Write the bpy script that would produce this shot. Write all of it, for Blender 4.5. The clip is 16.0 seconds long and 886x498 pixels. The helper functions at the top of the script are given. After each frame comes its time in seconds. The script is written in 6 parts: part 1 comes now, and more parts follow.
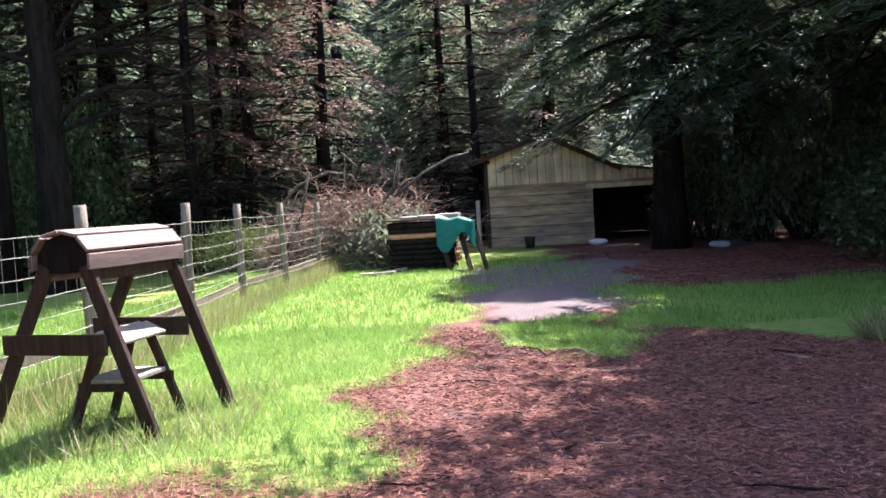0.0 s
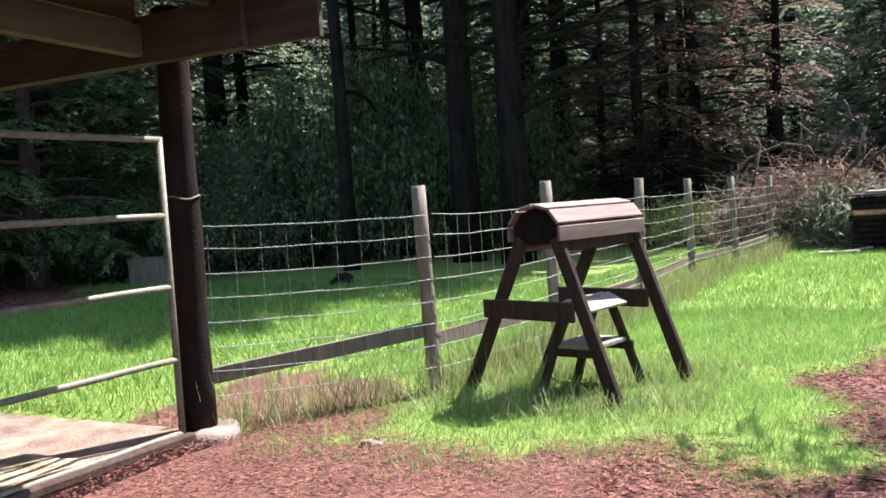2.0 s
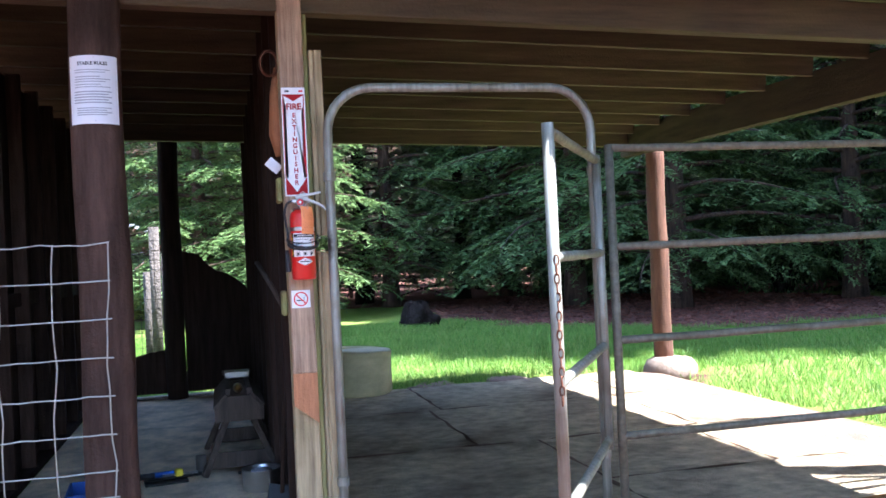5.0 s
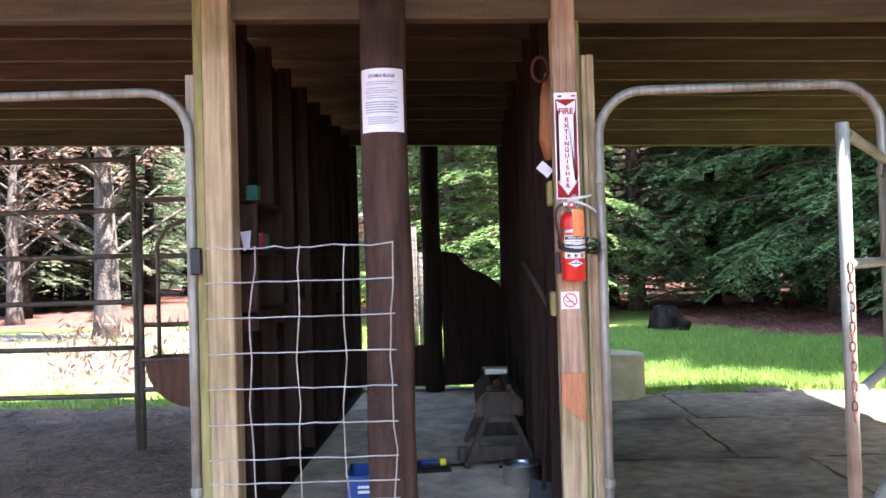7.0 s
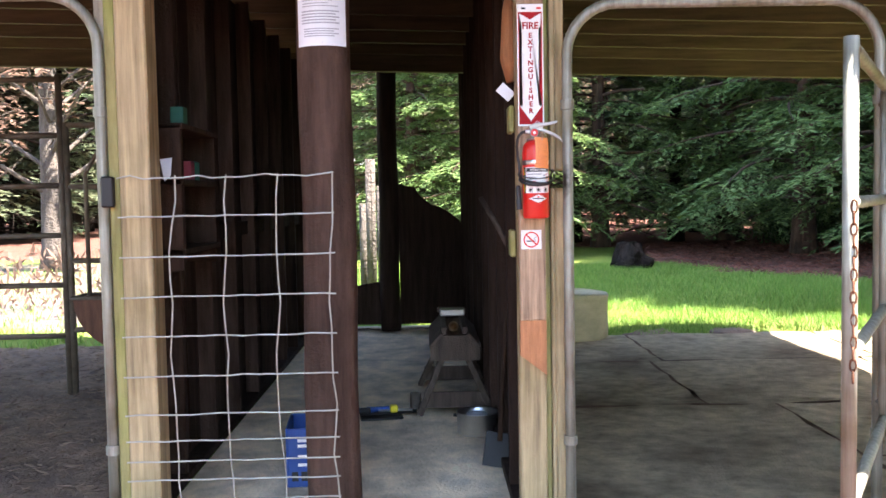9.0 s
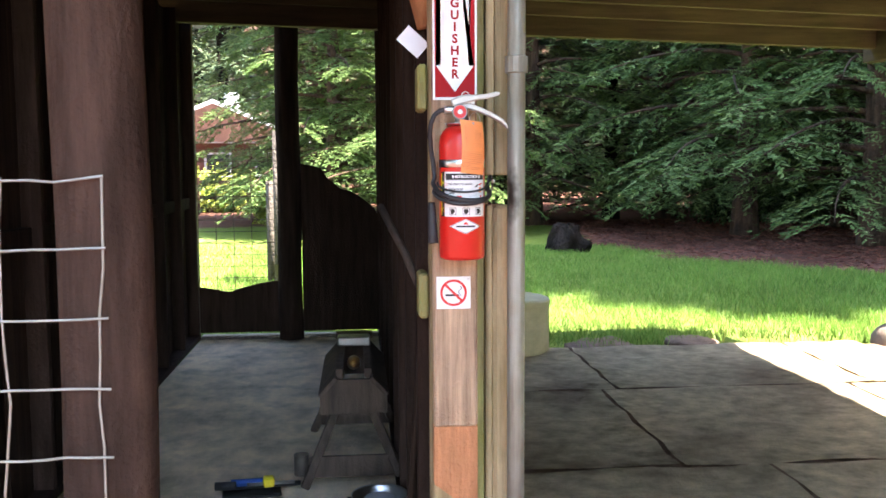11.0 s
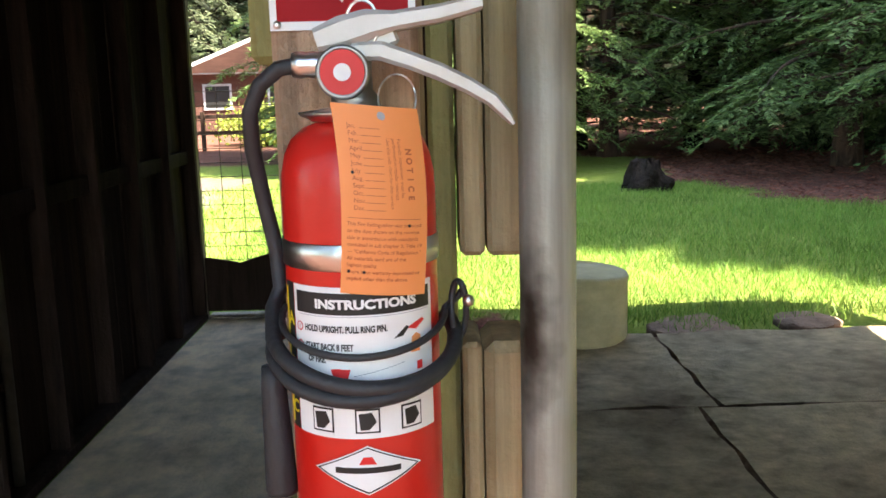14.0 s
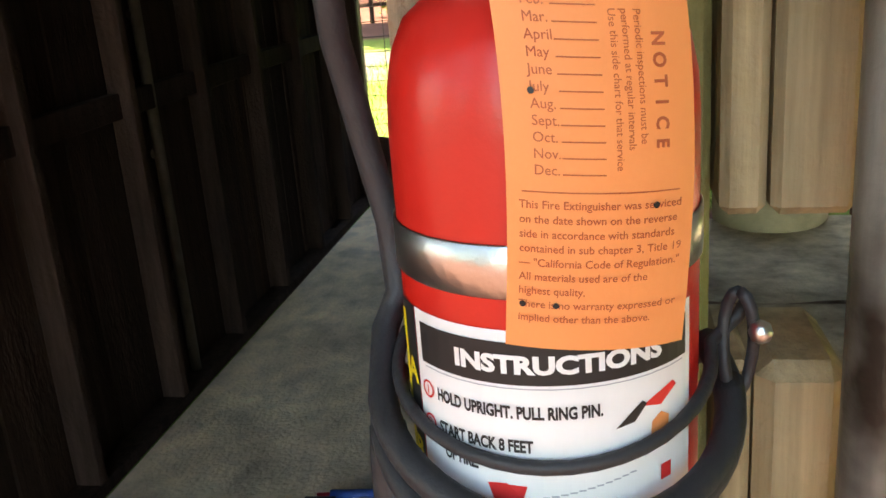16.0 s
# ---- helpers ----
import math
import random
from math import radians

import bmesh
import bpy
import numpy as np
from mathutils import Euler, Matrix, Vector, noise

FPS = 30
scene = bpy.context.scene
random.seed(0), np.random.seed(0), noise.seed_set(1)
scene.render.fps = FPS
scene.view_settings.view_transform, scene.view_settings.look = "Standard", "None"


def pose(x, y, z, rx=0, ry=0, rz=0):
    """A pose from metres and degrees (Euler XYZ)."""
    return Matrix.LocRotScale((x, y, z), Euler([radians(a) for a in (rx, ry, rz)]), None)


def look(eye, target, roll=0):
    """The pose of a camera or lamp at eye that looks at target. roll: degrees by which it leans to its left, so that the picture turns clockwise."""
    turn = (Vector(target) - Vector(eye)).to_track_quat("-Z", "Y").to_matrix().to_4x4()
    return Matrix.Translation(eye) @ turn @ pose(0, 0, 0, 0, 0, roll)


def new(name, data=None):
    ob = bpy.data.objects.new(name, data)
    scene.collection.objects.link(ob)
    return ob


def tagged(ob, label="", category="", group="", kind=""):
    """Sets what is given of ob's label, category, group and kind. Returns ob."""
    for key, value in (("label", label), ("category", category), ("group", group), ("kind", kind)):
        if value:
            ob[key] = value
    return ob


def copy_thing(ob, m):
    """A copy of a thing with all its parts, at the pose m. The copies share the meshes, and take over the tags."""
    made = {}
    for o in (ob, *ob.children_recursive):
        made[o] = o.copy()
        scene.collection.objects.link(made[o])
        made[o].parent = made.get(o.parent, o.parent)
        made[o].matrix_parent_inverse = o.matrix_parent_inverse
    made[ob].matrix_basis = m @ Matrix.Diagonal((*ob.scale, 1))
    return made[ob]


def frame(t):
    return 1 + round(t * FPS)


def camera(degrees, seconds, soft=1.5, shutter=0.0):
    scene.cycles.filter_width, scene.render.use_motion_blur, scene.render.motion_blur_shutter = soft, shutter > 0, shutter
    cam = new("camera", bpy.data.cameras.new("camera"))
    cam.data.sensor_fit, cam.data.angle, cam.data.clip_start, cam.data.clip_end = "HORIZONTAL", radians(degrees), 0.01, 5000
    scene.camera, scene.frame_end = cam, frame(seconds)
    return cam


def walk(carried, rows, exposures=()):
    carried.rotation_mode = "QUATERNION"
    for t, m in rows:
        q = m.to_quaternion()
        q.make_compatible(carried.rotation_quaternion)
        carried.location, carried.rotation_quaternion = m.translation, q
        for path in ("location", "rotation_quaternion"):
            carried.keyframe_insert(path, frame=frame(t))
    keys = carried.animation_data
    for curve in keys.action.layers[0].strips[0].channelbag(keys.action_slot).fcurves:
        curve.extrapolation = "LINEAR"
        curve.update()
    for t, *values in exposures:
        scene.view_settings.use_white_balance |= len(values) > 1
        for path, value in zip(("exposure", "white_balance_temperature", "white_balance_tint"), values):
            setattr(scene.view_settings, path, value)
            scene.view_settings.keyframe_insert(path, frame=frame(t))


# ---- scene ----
cam = camera(52.04, 16.0, soft=1.6)
EXPOSURES = [(0.0, 2.5, 5950, 24), (1.0, 2.2, 6050, 20), (2.0, 2.1, 5850, 16), (3.6, 1.85, 5500, 14), (4.4, 2.37, 5250, 16), (5.2, 3.08, 5500, 14), (7.3, 3.42, 6150, 18), (8.5, 3.33, 6500, 16), (10.0, 3.5, 6700, 14), (12.5, 3.22, 7000, 12), (13.5, 3.02, 7200, 10), (16.0, 3.33, 8000, 6)]
ROWS = [
    (0.0, -0.0118, 0.0594, 1.3015, 1.06, -3.05, 3.28),
    (0.5, -0.0486, 0.0508, 1.3027, 6.25, -2.98, 3.52),
    (1.0, -0.0832, 0.0413, 1.2955, 13.24, -3.35, 3.86),
    (1.5, -0.1146, 0.0508, 1.2994, 20.31, -3.16, 3.97),
    (2.0, -0.1521, 0.0108, 1.3017, 28.30, -2.90, 3.76),
    (2.5, -0.1944, -0.0280, 1.2988, 36.50, -3.15, 3.45),
    (3.0, -0.2658, -0.0544, 1.2993, 44.91, -3.22, 3.81),
    (3.5, -0.2908, -0.1071, 1.3031, 52.72, -2.51, 3.66),
    (4.0, -0.3051, -0.1503, 1.3113, 59.56, -1.69, 3.61),
    (4.5, -0.3515, -0.1924, 1.3272, 67.51, -0.81, 3.38),
    (5.0, -0.3452, -0.2491, 1.3354, 76.14, 0.37, 2.70),
    (7.5, -0.2955, -0.4248, 1.3434, 91.75, 0.81, 1.59),
    (8.0, -0.3542, -0.4668, 1.3324, 90.45, -0.66, 1.57),
    (8.5, -0.4605, -0.4538, 1.3185, 88.80, -2.49, 2.19),
    (9.0, -0.7368, -0.3197, 1.3413, 89.02, -3.18, 1.03),
    (9.5, -1.0571, -0.2543, 1.3393, 88.17, -4.48, -0.17),
    (10.0, -1.4549, -0.2461, 1.3849, 85.53, -3.36, 0.44),
    (12.5, -3.128, 0.044, 1.540, 83.86, -7.90, -0.20),
    (13.0, -3.347, 0.018, 1.567, 82.82, -8.06, 1.00),
    (13.5, -3.486, 0.058, 1.569, 82.90, -10.15, 1.95),
    (14.0, -3.6602, 0.1526, 1.5750, 89.19, -9.83, 1.50),
    (14.5, -3.7980, 0.1346, 1.5675, 93.92, -12.83, 1.07),
    (15.0, -3.9022, 0.0943, 1.5657, 90.74, -16.84, 3.47),
    (15.5, -3.9482, 0.1113, 1.5640, 93.92, -17.80, 3.81),
    (16.0, -3.9648, 0.1240, 1.5625, 99.47, -17.49, 4.29),
]
walk(cam, [(t, pose(x, y, z, 90 + pitch, roll, yaw)) for t, x, y, z, yaw, pitch, roll in ROWS], EXPOSURES)

# world and sun
SUN = Vector((0.42, 0.86, 1.55)).normalized()
world = bpy.data.worlds.new("world")
scene.world = world
world.use_nodes = True
wn = world.node_tree.nodes
sky = wn.new("ShaderNodeTexSky")
sky.sky_type = "NISHITA"
sky.sun_disc = False
sky.sun_elevation = math.asin(SUN.z)
sky.sun_rotation = math.atan2(SUN.x, SUN.y)
wn["Background"].inputs[1].default_value = 0.15
world.node_tree.links.new(sky.outputs[0], wn["Background"].inputs[0])
sun = new("sun", bpy.data.lights.new("sun", "SUN"))
sun.data.energy, sun.data.angle, sun.data.color = 4.9, radians(0.55), (1.0, 0.95, 0.86)
sun.matrix_world = look(SUN * 50, (0, 0, 0))


# ---- helpers for shapes ----
def part(name, bm, material, parent=None, label="", smooth=False):
    me = bpy.data.meshes.new(name)
    bm.normal_update()
    bm.to_mesh(me)
    bm.free()
    if smooth:
        me.shade_smooth()
    me.materials.append(material)
    ob = new(name, me)
    ob.parent = parent
    if label:
        ob["label"] = label
    return ob


def raw(name, verts, faces, material, parent=None, label="", smooth=False):
    me = bpy.data.meshes.new(name)
    me.from_pydata(verts, [], faces)
    if smooth:
        me.shade_smooth()
    me.materials.append(material)
    ob = new(name, me)
    ob.parent = parent
    if label:
        ob["label"] = label
    return ob


def quads(name, v, material, parent=None, label=""):
    """One mesh of separate four-cornered leaves; v is an array (n, 4, 3)."""
    v = np.asarray(v, dtype=np.float32)
    n = len(v)
    me = bpy.data.meshes.new(name)
    me.vertices.add(4 * n)
    me.vertices.foreach_set("co", v.reshape(-1))
    me.loops.add(4 * n)
    me.loops.foreach_set("vertex_index", np.arange(4 * n, dtype=np.int32))
    me.polygons.add(n)
    me.polygons.foreach_set("loop_start", np.arange(0, 4 * n, 4, dtype=np.int32))
    me.update(calc_edges=True)
    me.materials.append(material)
    ob = new(name, me)
    ob.parent = parent
    if label:
        ob["label"] = label
    return ob


def thing(name, m, label="", category="", group="", kind=""):
    ob = new(name)
    ob.empty_display_size = 0.1
    ob.matrix_world = m
    return tagged(ob, label, category, group, kind)


def box(bm, x0, x1, y0, y1, z0, z1, bevel=0.0):
    m = Matrix.Translation(((x0 + x1) / 2, (y0 + y1) / 2, (z0 + z1) / 2)) @ Matrix.Diagonal((abs(x1 - x0), abs(y1 - y0), abs(z1 - z0), 1))
    r = bmesh.ops.create_cube(bm, size=1, matrix=m)
    if bevel:
        es = {e for v in r["verts"] for e in v.link_edges}
        bmesh.ops.bevel(bm, geom=list(es), offset=bevel, segments=1, affect="EDGES", profile=0.5)
    return bm


def plank(bm, a, b, w, h, bevel=0.004, up=(0, 0, 1)):
    """A bar from a to b, w across and h along up."""
    a, b = Vector(a), Vector(b)
    d = (b - a).normalized()
    s = d.cross(Vector(up))
    s = s.normalized() if s.length > 1e-5 else Vector((1, 0, 0))
    u = s.cross(d)
    m = Matrix((s, d, u)).transposed().to_4x4()
    m.translation = (a + b) / 2
    r = bmesh.ops.create_cube(bm, size=1, matrix=m @ Matrix.Diagonal((w, (b - a).length, h, 1)))
    if bevel:
        es = {e for v in r["verts"] for e in v.link_edges}
        bmesh.ops.bevel(bm, geom=list(es), offset=bevel, segments=1, affect="EDGES", profile=0.5)
    return bm


def tube(bm, pts, r, seg=8, caps=True):
    """A round bar through pts; r is one radius or one for each point."""
    pts = [Vector(p) for p in pts]
    rs = r if hasattr(r, "__len__") else [r] * len(pts)
    rings = []
    ref = None
    for i, p in enumerate(pts):
        d = (pts[min(i + 1, len(pts) - 1)] - pts[max(i - 1, 0)]).normalized()
        if ref is None:
            ref = d.orthogonal().normalized()
        s = (ref - d * ref.dot(d))
        s = s.normalized() if s.length > 1e-6 else d.orthogonal().normalized()
        ref = s
        u = d.cross(s)
        rings.append([bm.verts.new(p + rs[i] * (math.cos(k * math.tau / seg) * s + math.sin(k * math.tau / seg) * u)) for k in range(seg)])
    for a, b in zip(rings, rings[1:]):
        for k in range(seg):
            bm.faces.new((a[k], a[(k + 1) % seg], b[(k + 1) % seg], b[k]))
    if caps:
        bm.faces.new(rings[0][::-1])
        bm.faces.new(rings[-1])
    return bm


def lathe(bm, profile, seg=32, centre=(0, 0, 0), caps=True):
    """A turned shape about z; profile is (radius, height) from below upwards."""
    c = Vector(centre)
    rings = [[bm.verts.new(c + Vector((r * math.cos(k * math.tau / seg), r * math.sin(k * math.tau / seg), z))) for k in range(seg)] for r, z in profile]
    for a, b in zip(rings, rings[1:]):
        for k in range(seg):
            bm.faces.new((a[k], a[(k + 1) % seg], b[(k + 1) % seg], b[k]))
    if caps:
        bm.faces.new(rings[0][::-1])
        bm.faces.new(rings[-1])
    return bm


def B():
    return bmesh.new()


def words(text, size, bold=0.0, align="LEFT"):
    """The flat mesh of a line of writing, in the x-y plane, as vertices and faces."""
    cu = bpy.data.curves.new("writing", "FONT")
    cu.body, cu.size, cu.offset, cu.align_x, cu.resolution_u = text, size, bold, align, 3
    ob = bpy.data.objects.new("writing", cu)
    scene.collection.objects.link(ob)
    bpy.context.view_layer.update()
    me = bpy.data.meshes.new_from_object(ob)
    v = [tuple(p.co) for p in me.vertices]
    fc = [tuple(p.vertices) for p in me.polygons]
    bpy.data.objects.remove(ob)
    bpy.data.meshes.remove(me)
    bpy.data.curves.remove(cu)
    return v, fc


# ---- materials ----
def mat(name, colour, rough=0.8, metal=0.0, grain=(8, 8, 8), vary=0.35, fine=60.0, bump=0.3, stain=None, stain_amount=0.5, stain_scale=1.3, random=0.0, island=0.0, spec=0.4, dist=0.01, hue=None):
    m = bpy.data.materials.new(name)
    m.use_nodes = True
    nt = m.node_tree
    n, l = nt.nodes, nt.links
    p = n["Principled BSDF"]
    p.inputs["Roughness"].default_value = rough
    p.inputs["Metallic"].default_value = metal
    p.inputs["Specular IOR Level"].default_value = spec
    tc = n.new("ShaderNodeTexCoord")
    mp = n.new("ShaderNodeMapping")
    mp.inputs["Scale"].default_value = grain
    l.new(tc.outputs["Object"], mp.inputs["Vector"])
    n1 = n.new("ShaderNodeTexNoise")
    n1.inputs["Scale"].default_value = 1.0
    n1.inputs["Detail"].default_value = 8
    n1.inputs["Roughness"].default_value = 0.65
    l.new(mp.outputs[0], n1.inputs["Vector"])
    r1 = n.new("ShaderNodeMapRange")
    r1.inputs[1].default_value, r1.inputs[2].default_value = 0.3, 0.7
    r1.inputs[3].default_value, r1.inputs[4].default_value = 1 - vary, 1 + vary
    l.new(n1.outputs[0], r1.inputs[0])
    n2 = n.new("ShaderNodeTexNoise")
    n2.inputs["Scale"].default_value = stain_scale
    n2.inputs["Detail"].default_value = 5
    l.new(tc.outputs["Object"], n2.inputs["Vector"])
    mx = n.new("ShaderNodeMix")
    mx.data_type = "RGBA"
    mx.inputs[6].default_value = (*colour, 1)
    mx.inputs[7].default_value = (*(stain or [c * 0.6 for c in colour]), 1)
    r2 = n.new("ShaderNodeMapRange")
    r2.inputs[1].default_value, r2.inputs[2].default_value = 0.45, 0.7
    r2.inputs[4].default_value = stain_amount
    l.new(n2.outputs[0], r2.inputs[0])
    l.new(r2.outputs[0], mx.inputs[0])
    mul = n.new("ShaderNodeVectorMath")
    mul.operation = "SCALE"
    l.new(mx.outputs[2], mul.inputs[0])
    l.new(r1.outputs[0], mul.inputs["Scale"])
    out = mul.outputs[0]
    if random or island:
        src = n.new("ShaderNodeObjectInfo").outputs["Random"] if random else n.new("ShaderNodeNewGeometry").outputs["Random Per Island"]
        r3 = n.new("ShaderNodeMapRange")
        r3.inputs[3].default_value, r3.inputs[4].default_value = 1 - (random or island), 1 + (random or island)
        l.new(src, r3.inputs[0])
        m2 = n.new("ShaderNodeVectorMath")
        m2.operation = "SCALE"
        l.new(out, m2.inputs[0])
        l.new(r3.outputs[0], m2.inputs["Scale"])
        out = m2.outputs[0]
        if hue:
            m3 = n.new("ShaderNodeMix")
            m3.data_type = "RGBA"
            m3.blend_type = "MIX"
            wn_ = n.new("ShaderNodeTexWhiteNoise")
            wn_.noise_dimensions = "1D"
            l.new(src, wn_.inputs["W"])
            r4 = n.new("ShaderNodeMapRange")
            r4.inputs[1].default_value = 0.55
            l.new(wn_.outputs["Value"], r4.inputs[0])
            l.new(r4.outputs[0], m3.inputs[0])
            l.new(out, m3.inputs[6])
            m3.inputs[7].default_value = (*hue, 1)
            out = m3.outputs[2]
    l.new(out, p.inputs["Base Color"])
    if bump:
        n3 = n.new("ShaderNodeTexNoise")
        n3.inputs["Scale"].default_value = fine
        n3.inputs["Detail"].default_value = 4
        l.new(tc.outputs["Object"], n3.inputs["Vector"])
        ad = n.new("ShaderNodeMath")
        ad.operation = "ADD"
        l.new(n3.outputs[0], ad.inputs[0])
        l.new(n1.outputs[0], ad.inputs[1])
        bp = n.new("ShaderNodeBump")
        bp.inputs["Strength"].default_value = bump
        bp.inputs["Distance"].default_value = dist
        l.new(ad.outputs[0], bp.inputs["Height"])
        l.new(bp.outputs[0], p.inputs["Normal"])
    return m


def leafy(name, colour, other, through_light=0.35, rough=0.55):
    """Leaves: two greens mixed leaf by leaf, with some light passing through."""
    m = mat(name, colour, rough, vary=0.25, grain=(1.5, 1.5, 1.5), bump=0, island=0.4, hue=other, stain_amount=0.4, stain_scale=0.5, spec=0.3)
    nt = m.node_tree
    p = nt.nodes["Principled BSDF"]
    tr = nt.nodes.new("ShaderNodeBsdfTranslucent")
    src = p.inputs["Base Color"].links[0].from_socket
    nt.links.new(src, tr.inputs[0])
    ms = nt.nodes.new("ShaderNodeMixShader")
    ms.inputs[0].default_value = through_light
    nt.links.new(p.outputs[0], ms.inputs[1])
    nt.links.new(tr.outputs[0], ms.inputs[2])
    nt.links.new(ms.outputs[0], nt.nodes["Material Output"].inputs[0])
    return m


OLD_WOOD = mat("weathered_wood", (0.042, 0.024, 0.016), 0.85, grain=(25, 25, 3), vary=0.5, fine=120, bump=0.5, stain=(0.03, 0.022, 0.017), random=0.2, spec=0.15)
GREY_WOOD = mat("grey_wood", (0.27, 0.225, 0.175), 0.85, grain=(30, 30, 3), vary=0.4, fine=120, bump=0.5, stain=(0.2, 0.18, 0.14), random=0.15)
NEW_WOOD = mat("yellow_lumber", (0.39, 0.3, 0.165), 0.75, grain=(34, 34, 1.8), vary=0.5, fine=90, bump=0.35, stain=(0.24, 0.19, 0.085), stain_amount=0.9, stain_scale=3.5, random=0.12)
SIGN_WOOD = mat("weathered_board", (0.42, 0.29, 0.185), 0.8, grain=(60, 60, 3), vary=0.5, fine=140, bump=0.5, stain=(0.27, 0.17, 0.11), stain_amount=0.9, stain_scale=5)
ORANGE_WOOD = mat("orange_redwood", (0.45, 0.2, 0.09), 0.8, grain=(40, 40, 4), vary=0.3, fine=100, bump=0.4)
MOSS_WOOD = mat("mossy_lumber", (0.27, 0.24, 0.095), 0.85, grain=(30, 30, 3), vary=0.4, fine=100, bump=0.4, stain=(0.22, 0.24, 0.06), stain_amount=0.9, stain_scale=4)
DARK_WOOD = mat("dark_stained_wood", (0.044, 0.027, 0.02), 0.9, grain=(20, 20, 2), vary=0.55, fine=70, bump=0.6, stain=(0.03, 0.019, 0.014), random=0.35, spec=0.15)
POST_WOOD = mat("creosoted_pole", (0.074, 0.045, 0.034), 0.85, grain=(14, 14, 1.6), vary=0.55, fine=60, bump=0.7, stain=(0.035, 0.023, 0.018), stain_amount=0.8, stain_scale=3.5, spec=0.12)
RED_POST = mat("reddish_pole", (0.115, 0.05, 0.029), 0.85, grain=(14, 14, 2), vary=0.5, fine=60, bump=0.6, stain=(0.12, 0.055, 0.035), stain_amount=0.8, stain_scale=3)
JOIST = mat("roof_lumber", (0.08, 0.06, 0.037), 0.85, grain=(18, 1.5, 18), vary=0.4, fine=60, bump=0.4, stain=(0.1, 0.08, 0.035), island=0.35)
BEAM = mat("beam_lumber", (0.055, 0.038, 0.026), 0.85, grain=(2, 18, 18), vary=0.45, fine=60, bump=0.4)
# pole wood darkened to near black: the corner pole's unlit side painted in
SHADED_POLE = mat("shaded_corner_pole", (0.013, 0.009, 0.007), 0.85, grain=(14, 14, 2), vary=0.6, fine=60, bump=0.6, stain=(0.035, 0.016, 0.011), stain_amount=0.5, stain_scale=4, spec=0.08)
# near-black wood for the horse's backlit ends: their shade is in the colour
SHADED_WOOD = mat("shaded_end_board", (0.011, 0.008, 0.007), 0.85, grain=(25, 25, 3), vary=0.5, fine=90, bump=0.4, spec=0.08)
GALV = mat("galvanised_steel", (0.29, 0.295, 0.25), 0.5, 0.35, grain=(45, 45, 2), vary=0.35, fine=200, bump=0.12, stain=(0.17, 0.15, 0.1), stain_amount=0.9, stain_scale=5)
PANEL_PIPE = mat("mossy_weathered_pipe", (0.17, 0.155, 0.115), 0.65, 0.2, grain=(30, 3, 30), vary=0.35, fine=160, bump=0.2, stain=(0.11, 0.1, 0.06), stain_amount=0.9, stain_scale=6)
CAST = mat("cast_aluminium", (0.52, 0.5, 0.46), 0.5, 0.55, vary=0.12, fine=200, bump=0.08, stain=(0.4, 0.38, 0.34))
def smudge(m, centre, radius, colour):
    """A dark handled patch with ragged edges, at one spot of an object."""
    n, l = m.node_tree.nodes, m.node_tree.links
    p = n["Principled BSDF"]
    src = p.inputs["Base Color"].links[0].from_socket
    tc = n.new("ShaderNodeTexCoord")
    mp = n.new("ShaderNodeMapping")
    mp.vector_type = "TEXTURE"
    mp.inputs["Location"].default_value = centre
    mp.inputs["Scale"].default_value = radius
    l.new(tc.outputs["Object"], mp.inputs["Vector"])
    ln = n.new("ShaderNodeVectorMath")
    ln.operation = "LENGTH"
    l.new(mp.outputs[0], ln.inputs[0])
    nz = n.new("ShaderNodeTexNoise")
    nz.inputs["Scale"].default_value = 45
    l.new(tc.outputs["Object"], nz.inputs["Vector"])
    ad = n.new("ShaderNodeMath")
    l.new(ln.outputs["Value"], ad.inputs[0])
    l.new(nz.outputs[0], ad.inputs[1])
    mr = n.new("ShaderNodeMapRange")
    mr.inputs[1].default_value, mr.inputs[2].default_value = 1.5, 0.7
    l.new(ad.outputs[0], mr.inputs[0])
    mx = n.new("ShaderNodeMix")
    mx.data_type = "RGBA"
    l.new(mr.outputs[0], mx.inputs[0])
    l.new(src, mx.inputs[6])
    mx.inputs[7].default_value = (*colour, 1)
    l.new(mx.outputs[2], p.inputs["Base Color"])
    return m


STAINED_PIPE = smudge(mat("handled_galvanised_steel", (0.29, 0.295, 0.25), 0.5, 0.35, grain=(45, 45, 2), vary=0.35, fine=200, bump=0.12, stain=(0.17, 0.15, 0.1), stain_amount=0.9, stain_scale=5), (0.012, -0.014, 1.45), (0.03, 0.026, 0.075), (0.035, 0.028, 0.02))
WIRE = mat("galvanised_wire", (0.4, 0.385, 0.33), 0.5, 0.5, vary=0.2, bump=0)
RUST = mat("rusty_chain", (0.16, 0.07, 0.04), 0.8, 0.4, vary=0.4, fine=200, bump=0.3)
OLD_PIPE = mat("brown_painted_pipe", (0.12, 0.095, 0.07), 0.6, 0.3, vary=0.4, fine=120, bump=0.2)
CONCRETE = mat("worn_concrete", (0.82, 0.65, 0.45), 0.85, grain=(2.2, 3.4, 3), vary=0.38, fine=60, bump=0.8, stain=(0.5, 0.41, 0.3), stain_amount=0.9, stain_scale=5.5, spec=0.45)
SLAB = mat("stained_floor_mat", (0.54, 0.45, 0.3), 0.92, grain=(9, 7, 8), vary=0.4, fine=65, bump=0.8, stain=(0.25, 0.19, 0.125), stain_amount=0.9, stain_scale=1.3, random=0.12)
